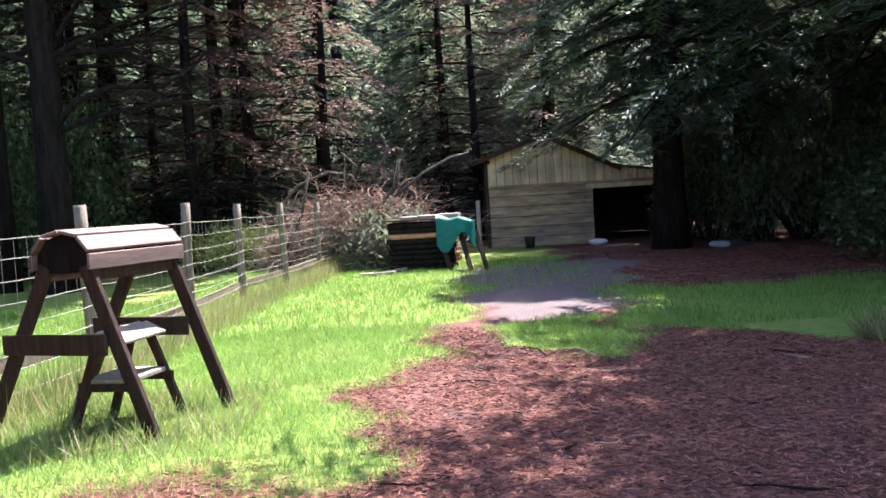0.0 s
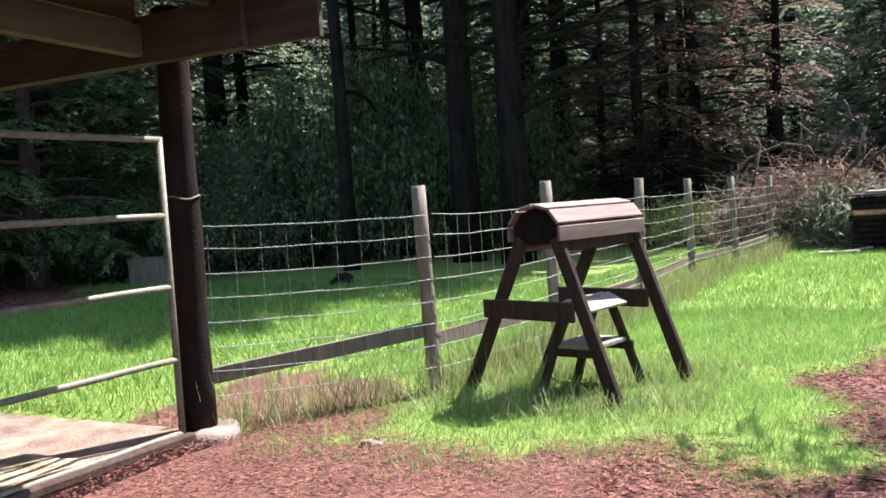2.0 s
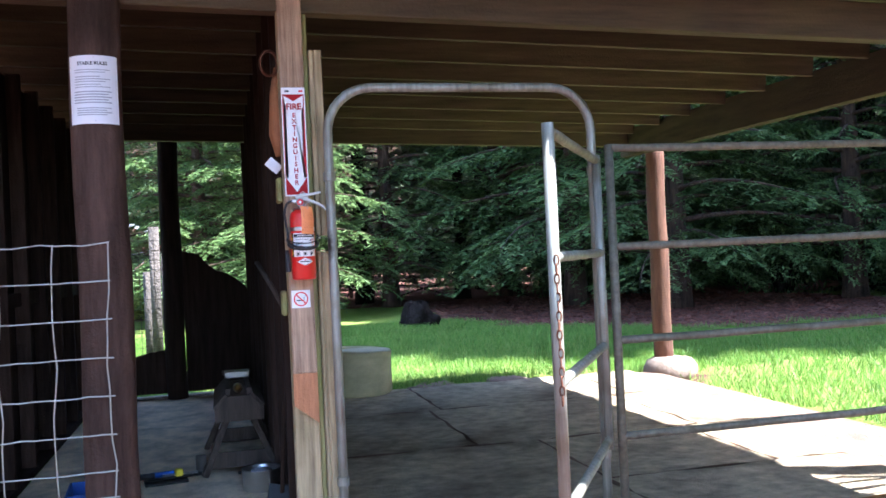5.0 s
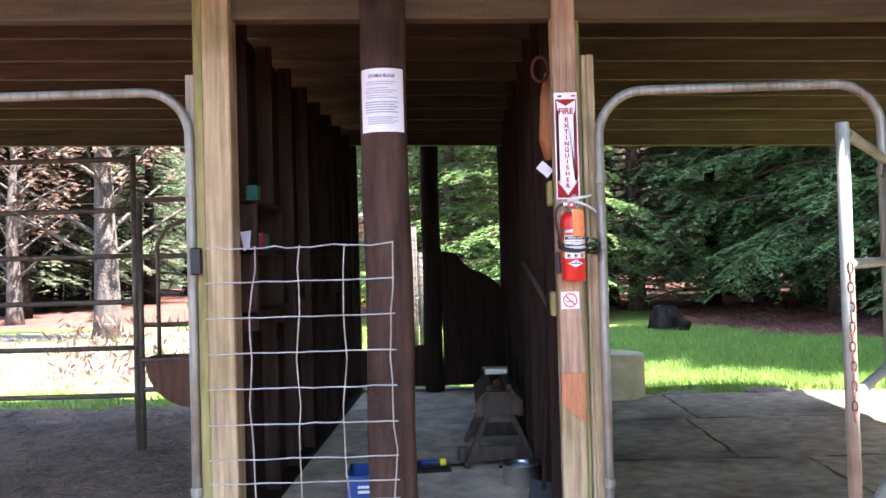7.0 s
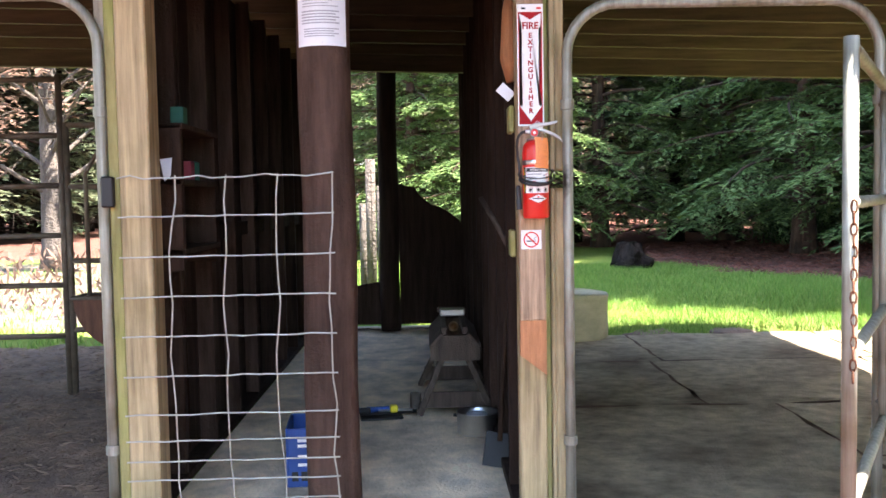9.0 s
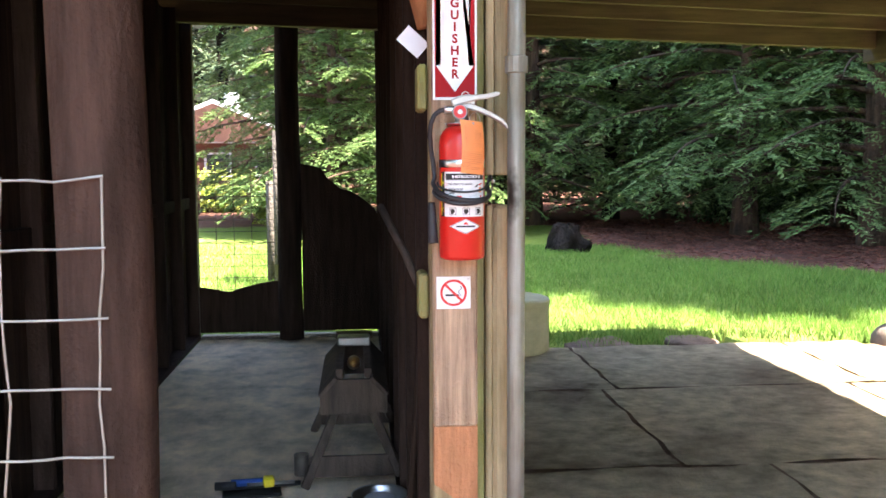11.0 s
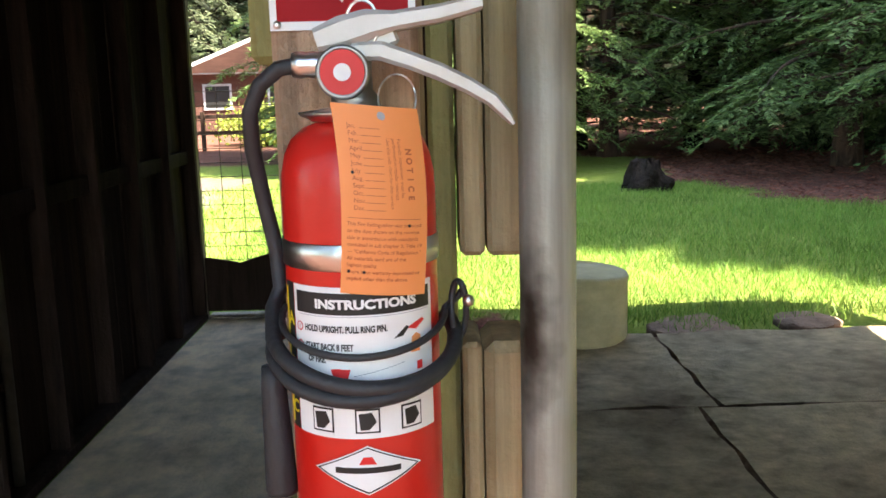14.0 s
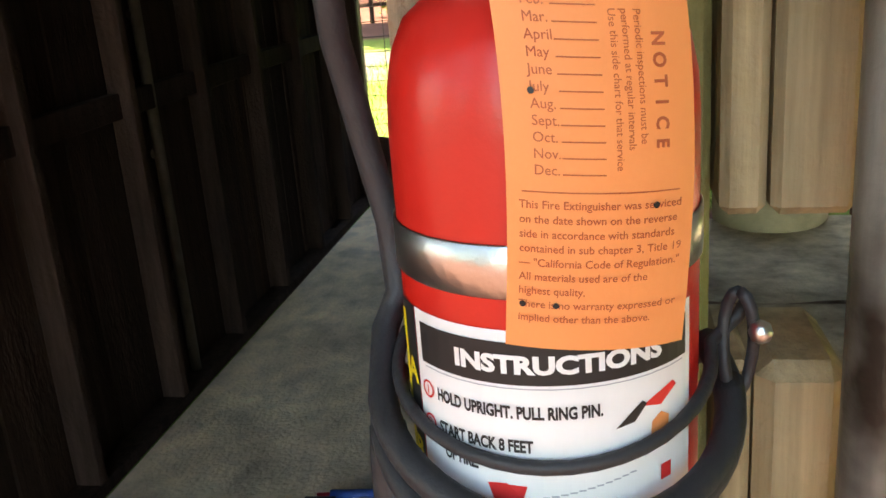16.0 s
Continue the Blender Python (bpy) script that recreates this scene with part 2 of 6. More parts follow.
DIRT = mat("stall_dirt", (0.22, 0.145, 0.1), 0.95, grain=(5, 5, 5), vary=0.5, fine=50, bump=0.9, stain=(0.12, 0.085, 0.065), stain_amount=0.9, stain_scale=2, dist=0.02)
BARK = mat("bark", (0.02, 0.015, 0.012), 0.95, grain=(9, 9, 1.6), vary=0.7, fine=18, bump=1.0, stain=(0.012, 0.01, 0.008), stain_amount=0.8, stain_scale=2, dist=0.05, spec=0.08)
RED_BARK = mat("redwood_bark", (0.085, 0.048, 0.032), 0.95, grain=(11, 11, 1.2), vary=0.7, fine=18, bump=1.0, stain=(0.03, 0.02, 0.015), stain_amount=0.8, stain_scale=2, dist=0.05)
PALE_BARK = mat("pale_bark", (0.075, 0.062, 0.052), 0.95, grain=(7, 7, 2), vary=0.6, fine=20, bump=1.0, stain=(0.1, 0.08, 0.065), stain_amount=0.9, stain_scale=1.5, dist=0.04)
TWIG = mat("dead_twigs", (0.3, 0.205, 0.15), 0.9, vary=0.4, bump=0, island=0.45)
FIR = leafy("conifer_needles", (0.12, 0.195, 0.065), (0.28, 0.38, 0.14), 0.45)
# darker needle copy: the shade on the track's redwoods is in its colour
SHADE_FIR = leafy("shaded_redwood_needles", (0.045, 0.075, 0.04), (0.1, 0.14, 0.07), 0.3)
DARK_FIR = leafy("dark_needles", (0.1, 0.145, 0.085), (0.19, 0.24, 0.12), 0.55)
PINE = leafy("grey_green_needles", (0.135, 0.17, 0.1), (0.25, 0.28, 0.165), 0.55)
DRY = leafy("dry_brown_needles", (0.16, 0.105, 0.078), (0.26, 0.165, 0.12), 0.5)
SHRUB = leafy("shrub_leaves", (0.085, 0.135, 0.055), (0.24, 0.3, 0.13), 0.45, 0.32)
YELLOW_LEAF = leafy("bright_yellow_green_leaves", (0.28, 0.34, 0.07), (0.4, 0.42, 0.12), 0.4)
GRASS = leafy("grass_blades", (0.14, 0.265, 0.045), (0.28, 0.37, 0.09), 0.4)
TALL_GRASS = leafy("dry_grass", (0.2, 0.24, 0.07), (0.42, 0.34, 0.2), 0.35)
LITTER = mat("redwood_litter", (0.13, 0.041, 0.025), 0.9, vary=0.4, bump=0, island=0.75, hue=(0.31, 0.135, 0.09))
STRAW = mat("straw_bits", (0.2, 0.13, 0.085), 0.9, vary=0.3, bump=0, island=0.5)
RED = mat("glossy_red_paint", (0.62, 0.018, 0.012), 0.28, vary=0.06, fine=250, bump=0.03, stain=(0.5, 0.06, 0.05), stain_amount=0.35, stain_scale=9, spec=0.5)
WHITE = mat("white_print", (0.8, 0.8, 0.78), 0.5, vary=0.04, bump=0, stain=(0.7, 0.7, 0.68))
PAPER = mat("white_paper", (0.78, 0.79, 0.82), 0.7, vary=0.05, fine=30, bump=0.1, stain=(0.7, 0.7, 0.72))
BLACK = mat("black_print", (0.018, 0.018, 0.018), 0.5, vary=0.1, bump=0)
GREY_INK = mat("grey_print", (0.38, 0.39, 0.42), 0.6, vary=0.1, bump=0)
SIGN_RED = mat("dark_red_print", (0.36, 0.014, 0.018), 0.6, vary=0.05, bump=0, spec=0.12)
BRIGHT_RED = mat("red_print", (0.7, 0.03, 0.03), 0.45, vary=0.05, bump=0)
YELLOW = mat("yellow_print", (0.75, 0.6, 0.03), 0.5, vary=0.05, bump=0)
ORANGE = mat("orange_card", (0.85, 0.3, 0.1), 0.6, vary=0.05, fine=60, bump=0.05, stain=(0.8, 0.27, 0.08))
ORANGE_INK = mat("brown_orange_print", (0.46, 0.11, 0.045), 0.6, vary=0.05, bump=0)
RUBBER = mat("black_rubber", (0.03, 0.03, 0.032), 0.55, vary=0.3, fine=150, bump=0.15, stain=(0.06, 0.058, 0.055))
STEEL = mat("bright_steel", (0.7, 0.7, 0.69), 0.3, 1.0, vary=0.12, fine=200, bump=0.05)
CHROME = mat("nickel_metal", (0.36, 0.355, 0.335), 0.42, 1.0, vary=0.08, bump=0.02)
BLUE = mat("blue_plastic", (0.02, 0.07, 0.26), 0.5, vary=0.1, fine=120, bump=0.08)
TUB = mat("yellowed_plastic", (0.5, 0.44, 0.26), 0.6, vary=0.2, fine=60, bump=0.15, stain=(0.36, 0.33, 0.17), stain_amount=0.8)
TARP = mat("green_tarpaulin", (0.012, 0.28, 0.19), 0.45, vary=0.2, fine=25, bump=0.3)
SLAT_WOOD = mat("brown_slats", (0.17, 0.115, 0.09), 0.7, grain=(30, 3, 30), vary=0.35, fine=100, bump=0.4, stain=(0.1, 0.065, 0.05), random=0.15, spec=0.25)
FENCE_WOOD = mat("fence_timber", (0.14, 0.11, 0.075), 0.85, grain=(25, 25, 3), vary=0.4, fine=100, bump=0.6, stain=(0.11, 0.09, 0.06), random=0.2)
STAND_WOOD = mat("stand_timber", (0.1, 0.072, 0.054), 0.85, grain=(25, 25, 3), vary=0.4, fine=100, bump=0.5, stain=(0.06, 0.045, 0.035), random=0.2, spec=0.25)
BARN_WOOD = mat("barn_boards", (0.6, 0.46, 0.27), 0.85, grain=(8, 8, 1), vary=0.3, fine=60, bump=0.4, stain=(0.3, 0.26, 0.19), stain_amount=0.8, random=0.12)
BARN_LOW = mat("barn_low_boards", (0.31, 0.22, 0.13), 0.88, grain=(1.6, 8, 9), vary=0.55, fine=60, bump=0.4, stain=(0.18, 0.15, 0.12), stain_amount=0.8, random=0.12)
ROOFING = mat("dark_roofing", (0.07, 0.065, 0.06), 0.9, vary=0.3, fine=30, bump=0.3)
LOG_END = mat("cut_log", (0.42, 0.2, 0.1), 0.85, vary=0.4, fine=60, bump=0.4, random=0.3)
RED_HOUSE = mat("red_brown_siding", (0.12, 0.055, 0.042), 0.8, grain=(1, 1, 6), vary=0.25, bump=0.2)
PALE_ROOF = mat("pale_roof", (0.5, 0.51, 0.53), 0.6, vary=0.1, bump=0.1)
AMBER = mat("amber_plastic", (0.2, 0.09, 0.02), 0.3, vary=0.2, bump=0)
PEG = mat("green_strap", (0.2, 0.22, 0.05), 0.7, vary=0.2, bump=0.1)
PINK = mat("pink_box", (0.35, 0.06, 0.09), 0.6, vary=0.2, bump=0)
TEAL = mat("teal_box", (0.03, 0.14, 0.1), 0.6, vary=0.2, bump=0)
STONE = mat("pale_stone", (0.22, 0.165, 0.125), 0.9, grain=(4, 4, 4), vary=0.3, fine=50, bump=0.6, stain=(0.16, 0.12, 0.09))

GROUND = bpy.data.materials.new("ground_cover")
GROUND.use_nodes = True


def ground_material():
    """Grass soil, red leaf mulch and a grey gravel track, each by its place, with ragged edges."""
    nt = GROUND.node_tree
    n, l = nt.nodes, nt.links
    p = n["Principled BSDF"]
    p.inputs["Roughness"].default_value = 0.95
    p.inputs["Specular IOR Level"].default_value = 0.2
    tc = n.new("ShaderNodeTexCoord")
    at = n.new("ShaderNodeAttribute")
    at.attribute_name = "cover"
    sep = n.new("ShaderNodeSeparateColor")
    l.new(at.outputs["Color"], sep.inputs[0])

    def noise_(scale, detail=6):
        t = n.new("ShaderNodeTexNoise")
        t.inputs["Scale"].default_value = scale
        t.inputs["Detail"].default_value = detail
        t.inputs["Roughness"].default_value = 0.7
        l.new(tc.outputs["Object"], t.inputs["Vector"])
        return t.outputs[0]

    def ramp(src, a, b):
        r = n.new("ShaderNodeMapRange")
        r.inputs[1].default_value, r.inputs[2].default_value = a, b
        l.new(src, r.inputs[0])
        return r.outputs[0]

    def mix(f, a, b):
        m = n.new("ShaderNodeMix")
        m.data_type = "RGBA"
        l.new(f, m.inputs[0])
        for k, c in ((6, a), (7, b)):
            if isinstance(c, tuple):
                m.inputs[k].default_value = (*c, 1)
            else:
                l.new(c, m.inputs[k])
        return m.outputs[2]

    def edge(channel, wobble):
        a = n.new("ShaderNodeMath")
        a.operation = "ADD"
        l.new(channel, a.inputs[0])
        b = n.new("ShaderNodeMath")
        b.operation = "MULTIPLY_ADD"
        l.new(noise_(6.0), b.inputs[0])
        b.inputs[1].default_value, b.inputs[2].default_value = wobble, -wobble / 2
        l.new(b.outputs[0], a.inputs[1])
        return ramp(a.outputs[0], 0.4, 0.6)

    green = mix(ramp(noise_(9), 0.35, 0.65), (0.115, 0.175, 0.03), (0.2, 0.26, 0.05))
    green = mix(ramp(noise_(1.2), 0.5, 0.75), green, (0.22, 0.24, 0.065))
    mulch = mix(ramp(noise_(28), 0.35, 0.65), (0.06, 0.025, 0.018), (0.21, 0.095, 0.07))
    mulch = mix(ramp(noise_(1.6), 0.45, 0.7), mulch, (0.075, 0.032, 0.023))
    gravel = mix(ramp(noise_(40), 0.35, 0.65), (0.085, 0.066, 0.062), (0.17, 0.135, 0.125))
    gravel = mix(ramp(noise_(2.2), 0.45, 0.7), gravel, (0.11, 0.084, 0.076))
    c = mix(edge(sep.outputs[0], 0.9), green, mulch)
    c = mix(edge(sep.outputs[1], 0.7), c, gravel)
    l.new(c, p.inputs["Base Color"])
    bp = n.new("ShaderNodeBump")
    bp.inputs["Strength"].default_value, bp.inputs["Distance"].default_value = 0.9, 0.03
    l.new(noise_(35), bp.inputs["Height"])
    l.new(bp.outputs[0], p.inputs["Normal"])


ground_material()

# ---- ground ----
def lerp(v, xs, ys):
    return np.interp(v, xs, ys)


def sstep(a, b, v):
    t = np.clip((v - a) / (b - a), 0, 1)
    return t * t * (3 - 2 * t)


def cover(x, y):
    """How much mulch and gravel lies at a place, 0 to 1."""
    x, y = x + 0.22 * np.sin(2.1 * y + 0.6) + 0.12 * np.sin(5.3 * y + 2 * x) + 0.06 * np.sin(11 * y - 7 * x), y + 0.22 * np.sin(1.9 * x + 1.1) + 0.12 * np.sin(4.7 * x - 1.5 * y) + 0.06 * np.sin(12 * x + 5 * y)
    left = lerp(y, [-3, 4.2, 7.0, 8.9, 12.3, 20], [-2.0, -0.65, -0.68, -0.28, 0.04, 0.6])
    front = lerp(x, [-1, 0, 1.2, 1.6, 3, 6, 14], [9.4, 7.9, 8.4, 9.0, 7.8, 7.4, 7.0])
    m = sstep(-0.45, 0.35, x - left) * (1 - sstep(-0.7, 0.7, y - front))
    m = np.maximum(m, (1 - sstep(3.5, 5.5, y + 0.12 * (x + 2.4))) * sstep(-5.2, -4.6, x))
    m = np.maximum(m, sstep(12.0, 13.2, y - 0.25 * np.maximum(x - 5, 0)) * sstep(1.6, 2.6, x) * (1 - sstep(26, 30, y)))
    d = np.hypot((x + 20.8) / 7.8, (y - 9.4) / 5.0)
    m = np.maximum(m, 1 - sstep(0.9, 1.08, d))
    m = np.maximum(m, 0.8 * (1 - sstep(0.4, 1.4, np.hypot((x + 4.4) / 1.2, (y - 5.0) / 1.3))))
    isle = 1 - sstep(0.6, 1.15, np.hypot((x - 0.95) / 0.65, (y - 8.8) / 1.5))
    m = np.maximum(m, sstep(-0.45, 0.35, x - left) * (1 - sstep(1.4, 2.1, x - 0.05 * (y - 9))) * sstep(6, 8, y) * (1 - sstep(13, 15, y)) * (1 - isle))
    m = m * (1 - 0.85 * isle)
    m = np.maximum(m, 1 - sstep(0.25, 0.6, np.hypot((x + 9.2) / 1.6, y / 12.0)))
    m = np.maximum(m, 0.75 * sstep(24, 27, np.hypot(x, y)))
    g = sstep(-0.4, 0.5, x - left + 0.12 * np.maximum(y - 12, 0)) * (1 - sstep(1.2, 2.6, x - 0.2 * (y - 10))) * sstep(8.0, 11.5, y) * (1 - isle) * (1 - sstep(17.5, 20, y))
    g = np.maximum(0.72 * g, 0.47 * sstep(-0.2, 0.3, x - left) * (1 - sstep(0.5, 1.6, x - left)) * sstep(4.2, 6.0, y) * (1 - sstep(9, 10, y)))
    sand = sstep(-2.6, -3.8, y) * sstep(-10.2, -11.2, x) * sstep(-26, -21, x)
    m = m * (1 - 0.9 * sand)
    g = np.maximum(g, 0.62 * sand)
    return m, g


def ground_z(x, y):
    return -0.06 + 0.02 * np.sin(1.3 * x + 0.7 * y) * np.cos(0.9 * y - 0.4 * x) + 0.012 * np.sin(4.1 * x) * np.sin(3.7 * y)


def build_ground():
    xs = np.concatenate([[-400, -200, -110, -70, -52], np.arange(-40, -24, 1.0), np.arange(-24, 8, 0.2), np.arange(8, 24, 1.0), [34, 52, 80, 150, 400]])
    ys = np.concatenate([[-400, -200, -110, -70, -45], np.arange(-30, -8, 1.0), np.arange(-8, 24, 0.2), np.arange(24, 50, 1.0), [60, 80, 150, 400]])
    X, Y = np.meshgrid(xs, ys, indexing="ij")
    Z = ground_z(X, Y)
    inside = (X < -4.2) & (X > -10.1) & (Y < 4.5) & (Y > -7.5)
    Z = np.where(inside, -0.16, Z)
    ny = len(ys)
    v = np.stack([X, Y, Z], -1).reshape(-1, 3)
    i = np.arange(len(xs) - 1)[:, None] * ny + np.arange(ny - 1)[None]
    f = np.stack([i, i + ny, i + ny + 1, i + 1], -1).reshape(-1, 4)
    ob = raw("ground", v.tolist(), f.tolist(), GROUND, smooth=True)
    m, g = cover(X.reshape(-1), Y.reshape(-1))
    at = ob.data.color_attributes.new("cover", "FLOAT_COLOR", "POINT")
    at.data.foreach_set("color", np.stack([m, g, 0 * m, 1 + 0 * m], -1).astype(np.float32).reshape(-1))
    tagged(ob, "grassy ground with red leaf mulch and a gravel track", "ground", kind="structure")


build_ground()

# ---- stable: floors ----
FLOOR_Z = 0.0
bm = box(B(), -10.15, -4.3, -1.5, 0.2, -0.2, -0.004, 0.01)
tagged(part("floor", bm, CONCRETE), "worn grey concrete floor of the aisle", "floor", kind="structure")


def stall_floor():
    """Dark flat mats laid over the right stall, with open joints and lifted edges."""
    base = part("floor_stall", box(B(), -9.35, -4.22, 0.2, 4.25, -0.2, -0.03), DIRT)
    tagged(base, "stained rubber mats over packed earth", "floor", kind="structure")
    cuts = [(-9.3, -7.93, 0.24, 1.53), (-9.3, -7.93, 1.55, 3.3), (-7.91, -6.41, 0.24, 1.42), (-7.91, -6.39, 1.44, 3.1), (-6.38, -4.3, 0.24, 1.85), (-6.37, -5.2, 1.87, 2.95), (-5.18, -4.3, 1.87, 3.4), (-9.3, -7.93, 3.32, 3.95), (-6.37, -5.2, 2.97, 3.55), (-7.9, -6.39, 3.12, 3.8)]
    for k, (x0, x1, y0, y1) in enumerate(cuts):
        x0, x1, y0, y1 = x0 + 0.002, x1 - 0.002, y0 + 0.002, y1 - 0.002
        bm = B()
        nx, ny = 8, 8
        rows = [[bm.verts.new((x0 + (x1 - x0) * i / nx + 0.012 * math.sin(5 * j + k), y0 + (y1 - y0) * j / ny + 0.012 * math.sin(4 * i + k), 0.006 * math.sin(2.1 * i + k) * math.cos(1.7 * j + 2 * k) + (0.012 if j in (0, ny) or i in (0, nx) else 0))) for j in range(ny + 1)] for i in range(nx + 1)]
        for i in range(nx):
            for j in range(ny):
                bm.faces.new((rows[i][j], rows[i + 1][j], rows[i + 1][j + 1], rows[i][j + 1]))
        r = bmesh.ops.solidify(bm, geom=bm.faces[:], thickness=0.02)
        part("mat", bm, SLAB, base, smooth=False)


stall_floor()
bm = B()
nx, ny = 50, 50
g = [[bm.verts.new((-9.5 + 5.3 * i / nx, -7.3 + 5.75 * j / ny, -0.02 + 0.05 * noise.noise((i * 0.35, j * 0.35, 3.0)) + 0.03 * noise.noise((i * 0.9, j * 0.9, 1.0)))) for j in range(ny + 1)] for i in range(nx + 1)]
for i in range(nx):
    for j in range(ny):
        bm.faces.new((g[i][j], g[i + 1][j], g[i + 1][j + 1], g[i][j + 1]))
tagged(part("floor_dirt", bm, DIRT, smooth=True), "trodden brown dirt floor with straw", "floor", kind="structure")

# ---- stable: roof ----
def roof_z(y):
    return 2.67 - 0.032 * y


def ceiling():
    bm = B()
    for x in np.arange(-9.28, -2.9, 0.605):
        a, b = (x, 4.12, roof_z(4.12) + 0.1), (x, -7.4, roof_z(-7.4) + 0.1)
        plank(bm, a, b, 0.042, 0.2, 0.003)
    a, b = (-6.2, 4.3, roof_z(4.3) + 0.215), (-6.2, -7.4, roof_z(-7.4) + 0.215)
    plank(bm, a, b, 6.5, 0.022, 0.0)
    tagged(part("ceiling", bm, JOIST), "brown roof joists under a plywood deck", "ceiling", kind="structure")
    bm = B()
    plank(bm, (-6.2, 4.38, roof_z(4.38) + 0.235), (-6.2, -7.5, roof_z(-7.5) + 0.235), 6.7, 0.012, 0.0)
    # extra sheet past the eave, added to keep sun off the aisle's rear
    plank(bm, (-9.97, 0.28, 2.99), (-9.97, -1.68, 2.99), 1.1, 0.012, 0.0)
    tagged(part("roof", bm, ROOFING), "dark roofing over the stable, with an added shading sheet at the rear", "roof", kind="structure")
    th = thing("roof_beam", pose(-4.3, 4.15, 2.3), "doubled brown lumber beam carrying the roof edge", "beam", kind="structure")
    part("inner_plank", plank(B(), (0.72, -0.022, 0.11), (-5.3, -0.022, 0.16), 0.04, 0.29, 0.004), BEAM, th)
    part("outer_plank", plank(B(), (1.22, 0.024, 0.11), (-5.3, 0.024, 0.16), 0.04, 0.3, 0.004), BEAM, th)
    th = thing("roof_beam", pose(-4.4, -1.0, 2.45), "lumber beam along the open stable front", "beam", kind="structure")
    part("plank", plank(B(), (0, -6.4, 0.3), (0, 5.1, -0.04), 0.09, 0.19, 0.004), JOIST, th)
    th = thing("roof_beam", pose(-9.45, -1.0, 2.54), "lumber beam along the rear stable eave", "beam", kind="structure")
    part("plank", plank(B(), (0, -6.4, 0.4), (0, 5.2, 0.06), 0.09, 0.38, 0.004), JOIST, th)


ceiling()


def pole(name, x, y, r, h, material, label, z0=-0.1, lean=(0, 0)):
    th = thing(name, pose(x, y, z0), label, "post")
    bm = B()
    pts = [(lean[0] * k / 8 + 0.006 * math.sin(k * 2.1), lean[1] * k / 8 + 0.006 * math.cos(k * 1.7), (h - z0) * k / 8) for k in range(9)]
    tube(bm, pts, [r * (1.04 - 0.06 * k / 8) for k in range(9)], 20)
    part("pole", bm, material, th, smooth=True)
    return th


pole("corner_post", -4.3, 4.27, 0.1, 2.62, SHADED_POLE, "dark round timber pole at the stable corner")
pole("rear_post", -9.42, 4.42, 0.1, 2.6, RED_POST, "reddish round timber pole on a concrete footing")
pole("aisle_post", -4.36, -0.715, 0.105, 2.75, POST_WOOD, "dark brown round timber pole in the aisle mouth")
pole("aisle_rear_post", -10.05, -0.72, 0.1, 2.95, DARK_WOOD, "dark round timber pole at the aisle's rear")
pole("stall_post", -9.45, -6.9, 0.1, 2.8, POST_WOOD, "dark round timber pole of the far stall")
pole("stall_post", -4.4, -6.9, 0.1, 2.8, POST_WOOD, "dark round timber pole at the stall front")


def footing(x, y, r, h):
    bm = B()
    lathe(bm, [(r, -0.1), (r * 0.97, h * 0.3), (r * 0.8, h * 0.8), (r * 0.55, h)], 16)
    for v in bm.verts:
        v.co += 0.03 * noise.noise_vector(v.co * 6)
    ob = part("footing", bm, STONE, smooth=True)
    ob.matrix_world = pose(x, y, -0.05)
    tagged(ob, "rough earth-stained footing round a post", "footing")


footing(-4.26, 4.29, 0.2, 0.03)
footing(-9.35, 4.45, 0.3, 0.17)

# aisle walls
def board_wall(name, y, x0, x1, h0, h1, label, out):
    """A stud wall clad in upright boards; out is the side of the studs."""
    n = int(round((x1 - x0) / 0.19))
    root = thing(name, pose(x0, y, 0), label, "wall", kind="structure")
    bm = box(B(), 0, (x1 - x0) / n - 0.006, -0.012, 0.012, 0, 1)
    me = part("board", bm, DARK_WOOD, root)
    me.scale = (1, 1, h0)
    for k in range(1, n):
        o = new("board", me.data)
        o.parent = root
        o.location = (k * (x1 - x0) / n, 0.004 * math.sin(k * 2.3), 0)
        o.scale = (1, 1, h0 + (h1 - h0) * k / n)
    for k in range(int((x1 - x0) / 0.62) + 1):
        part("stud", box(B(), k * 0.62, k * 0.62 + 0.045, out * 0.016, out * 0.105, 0, h0, 0.003), DARK_WOOD, root)
    part("sole_plate", box(B(), 0, x1 - x0, out * 0.016, out * 0.11, 0, 0.045, 0.003), DARK_WOOD, root)
    part("rail", box(B(), 0, x1 - x0, out * 0.016, out * 0.06, h0 * 0.42, h0 * 0.42 + 0.09, 0.003), DARK_WOOD, root)
    return root


board_wall("wall_aisle_left", -1.6, -10.05, -4.5, 2.68, 2.66, "dark board wall with bare studs", 1)
# runs past the rear opening: length added to block sun on the gate
board_wall("wall_aisle_right", 0.135, -10.4, -4.46, 2.9, 2.64, "dark board wall beside the aisle", -1)


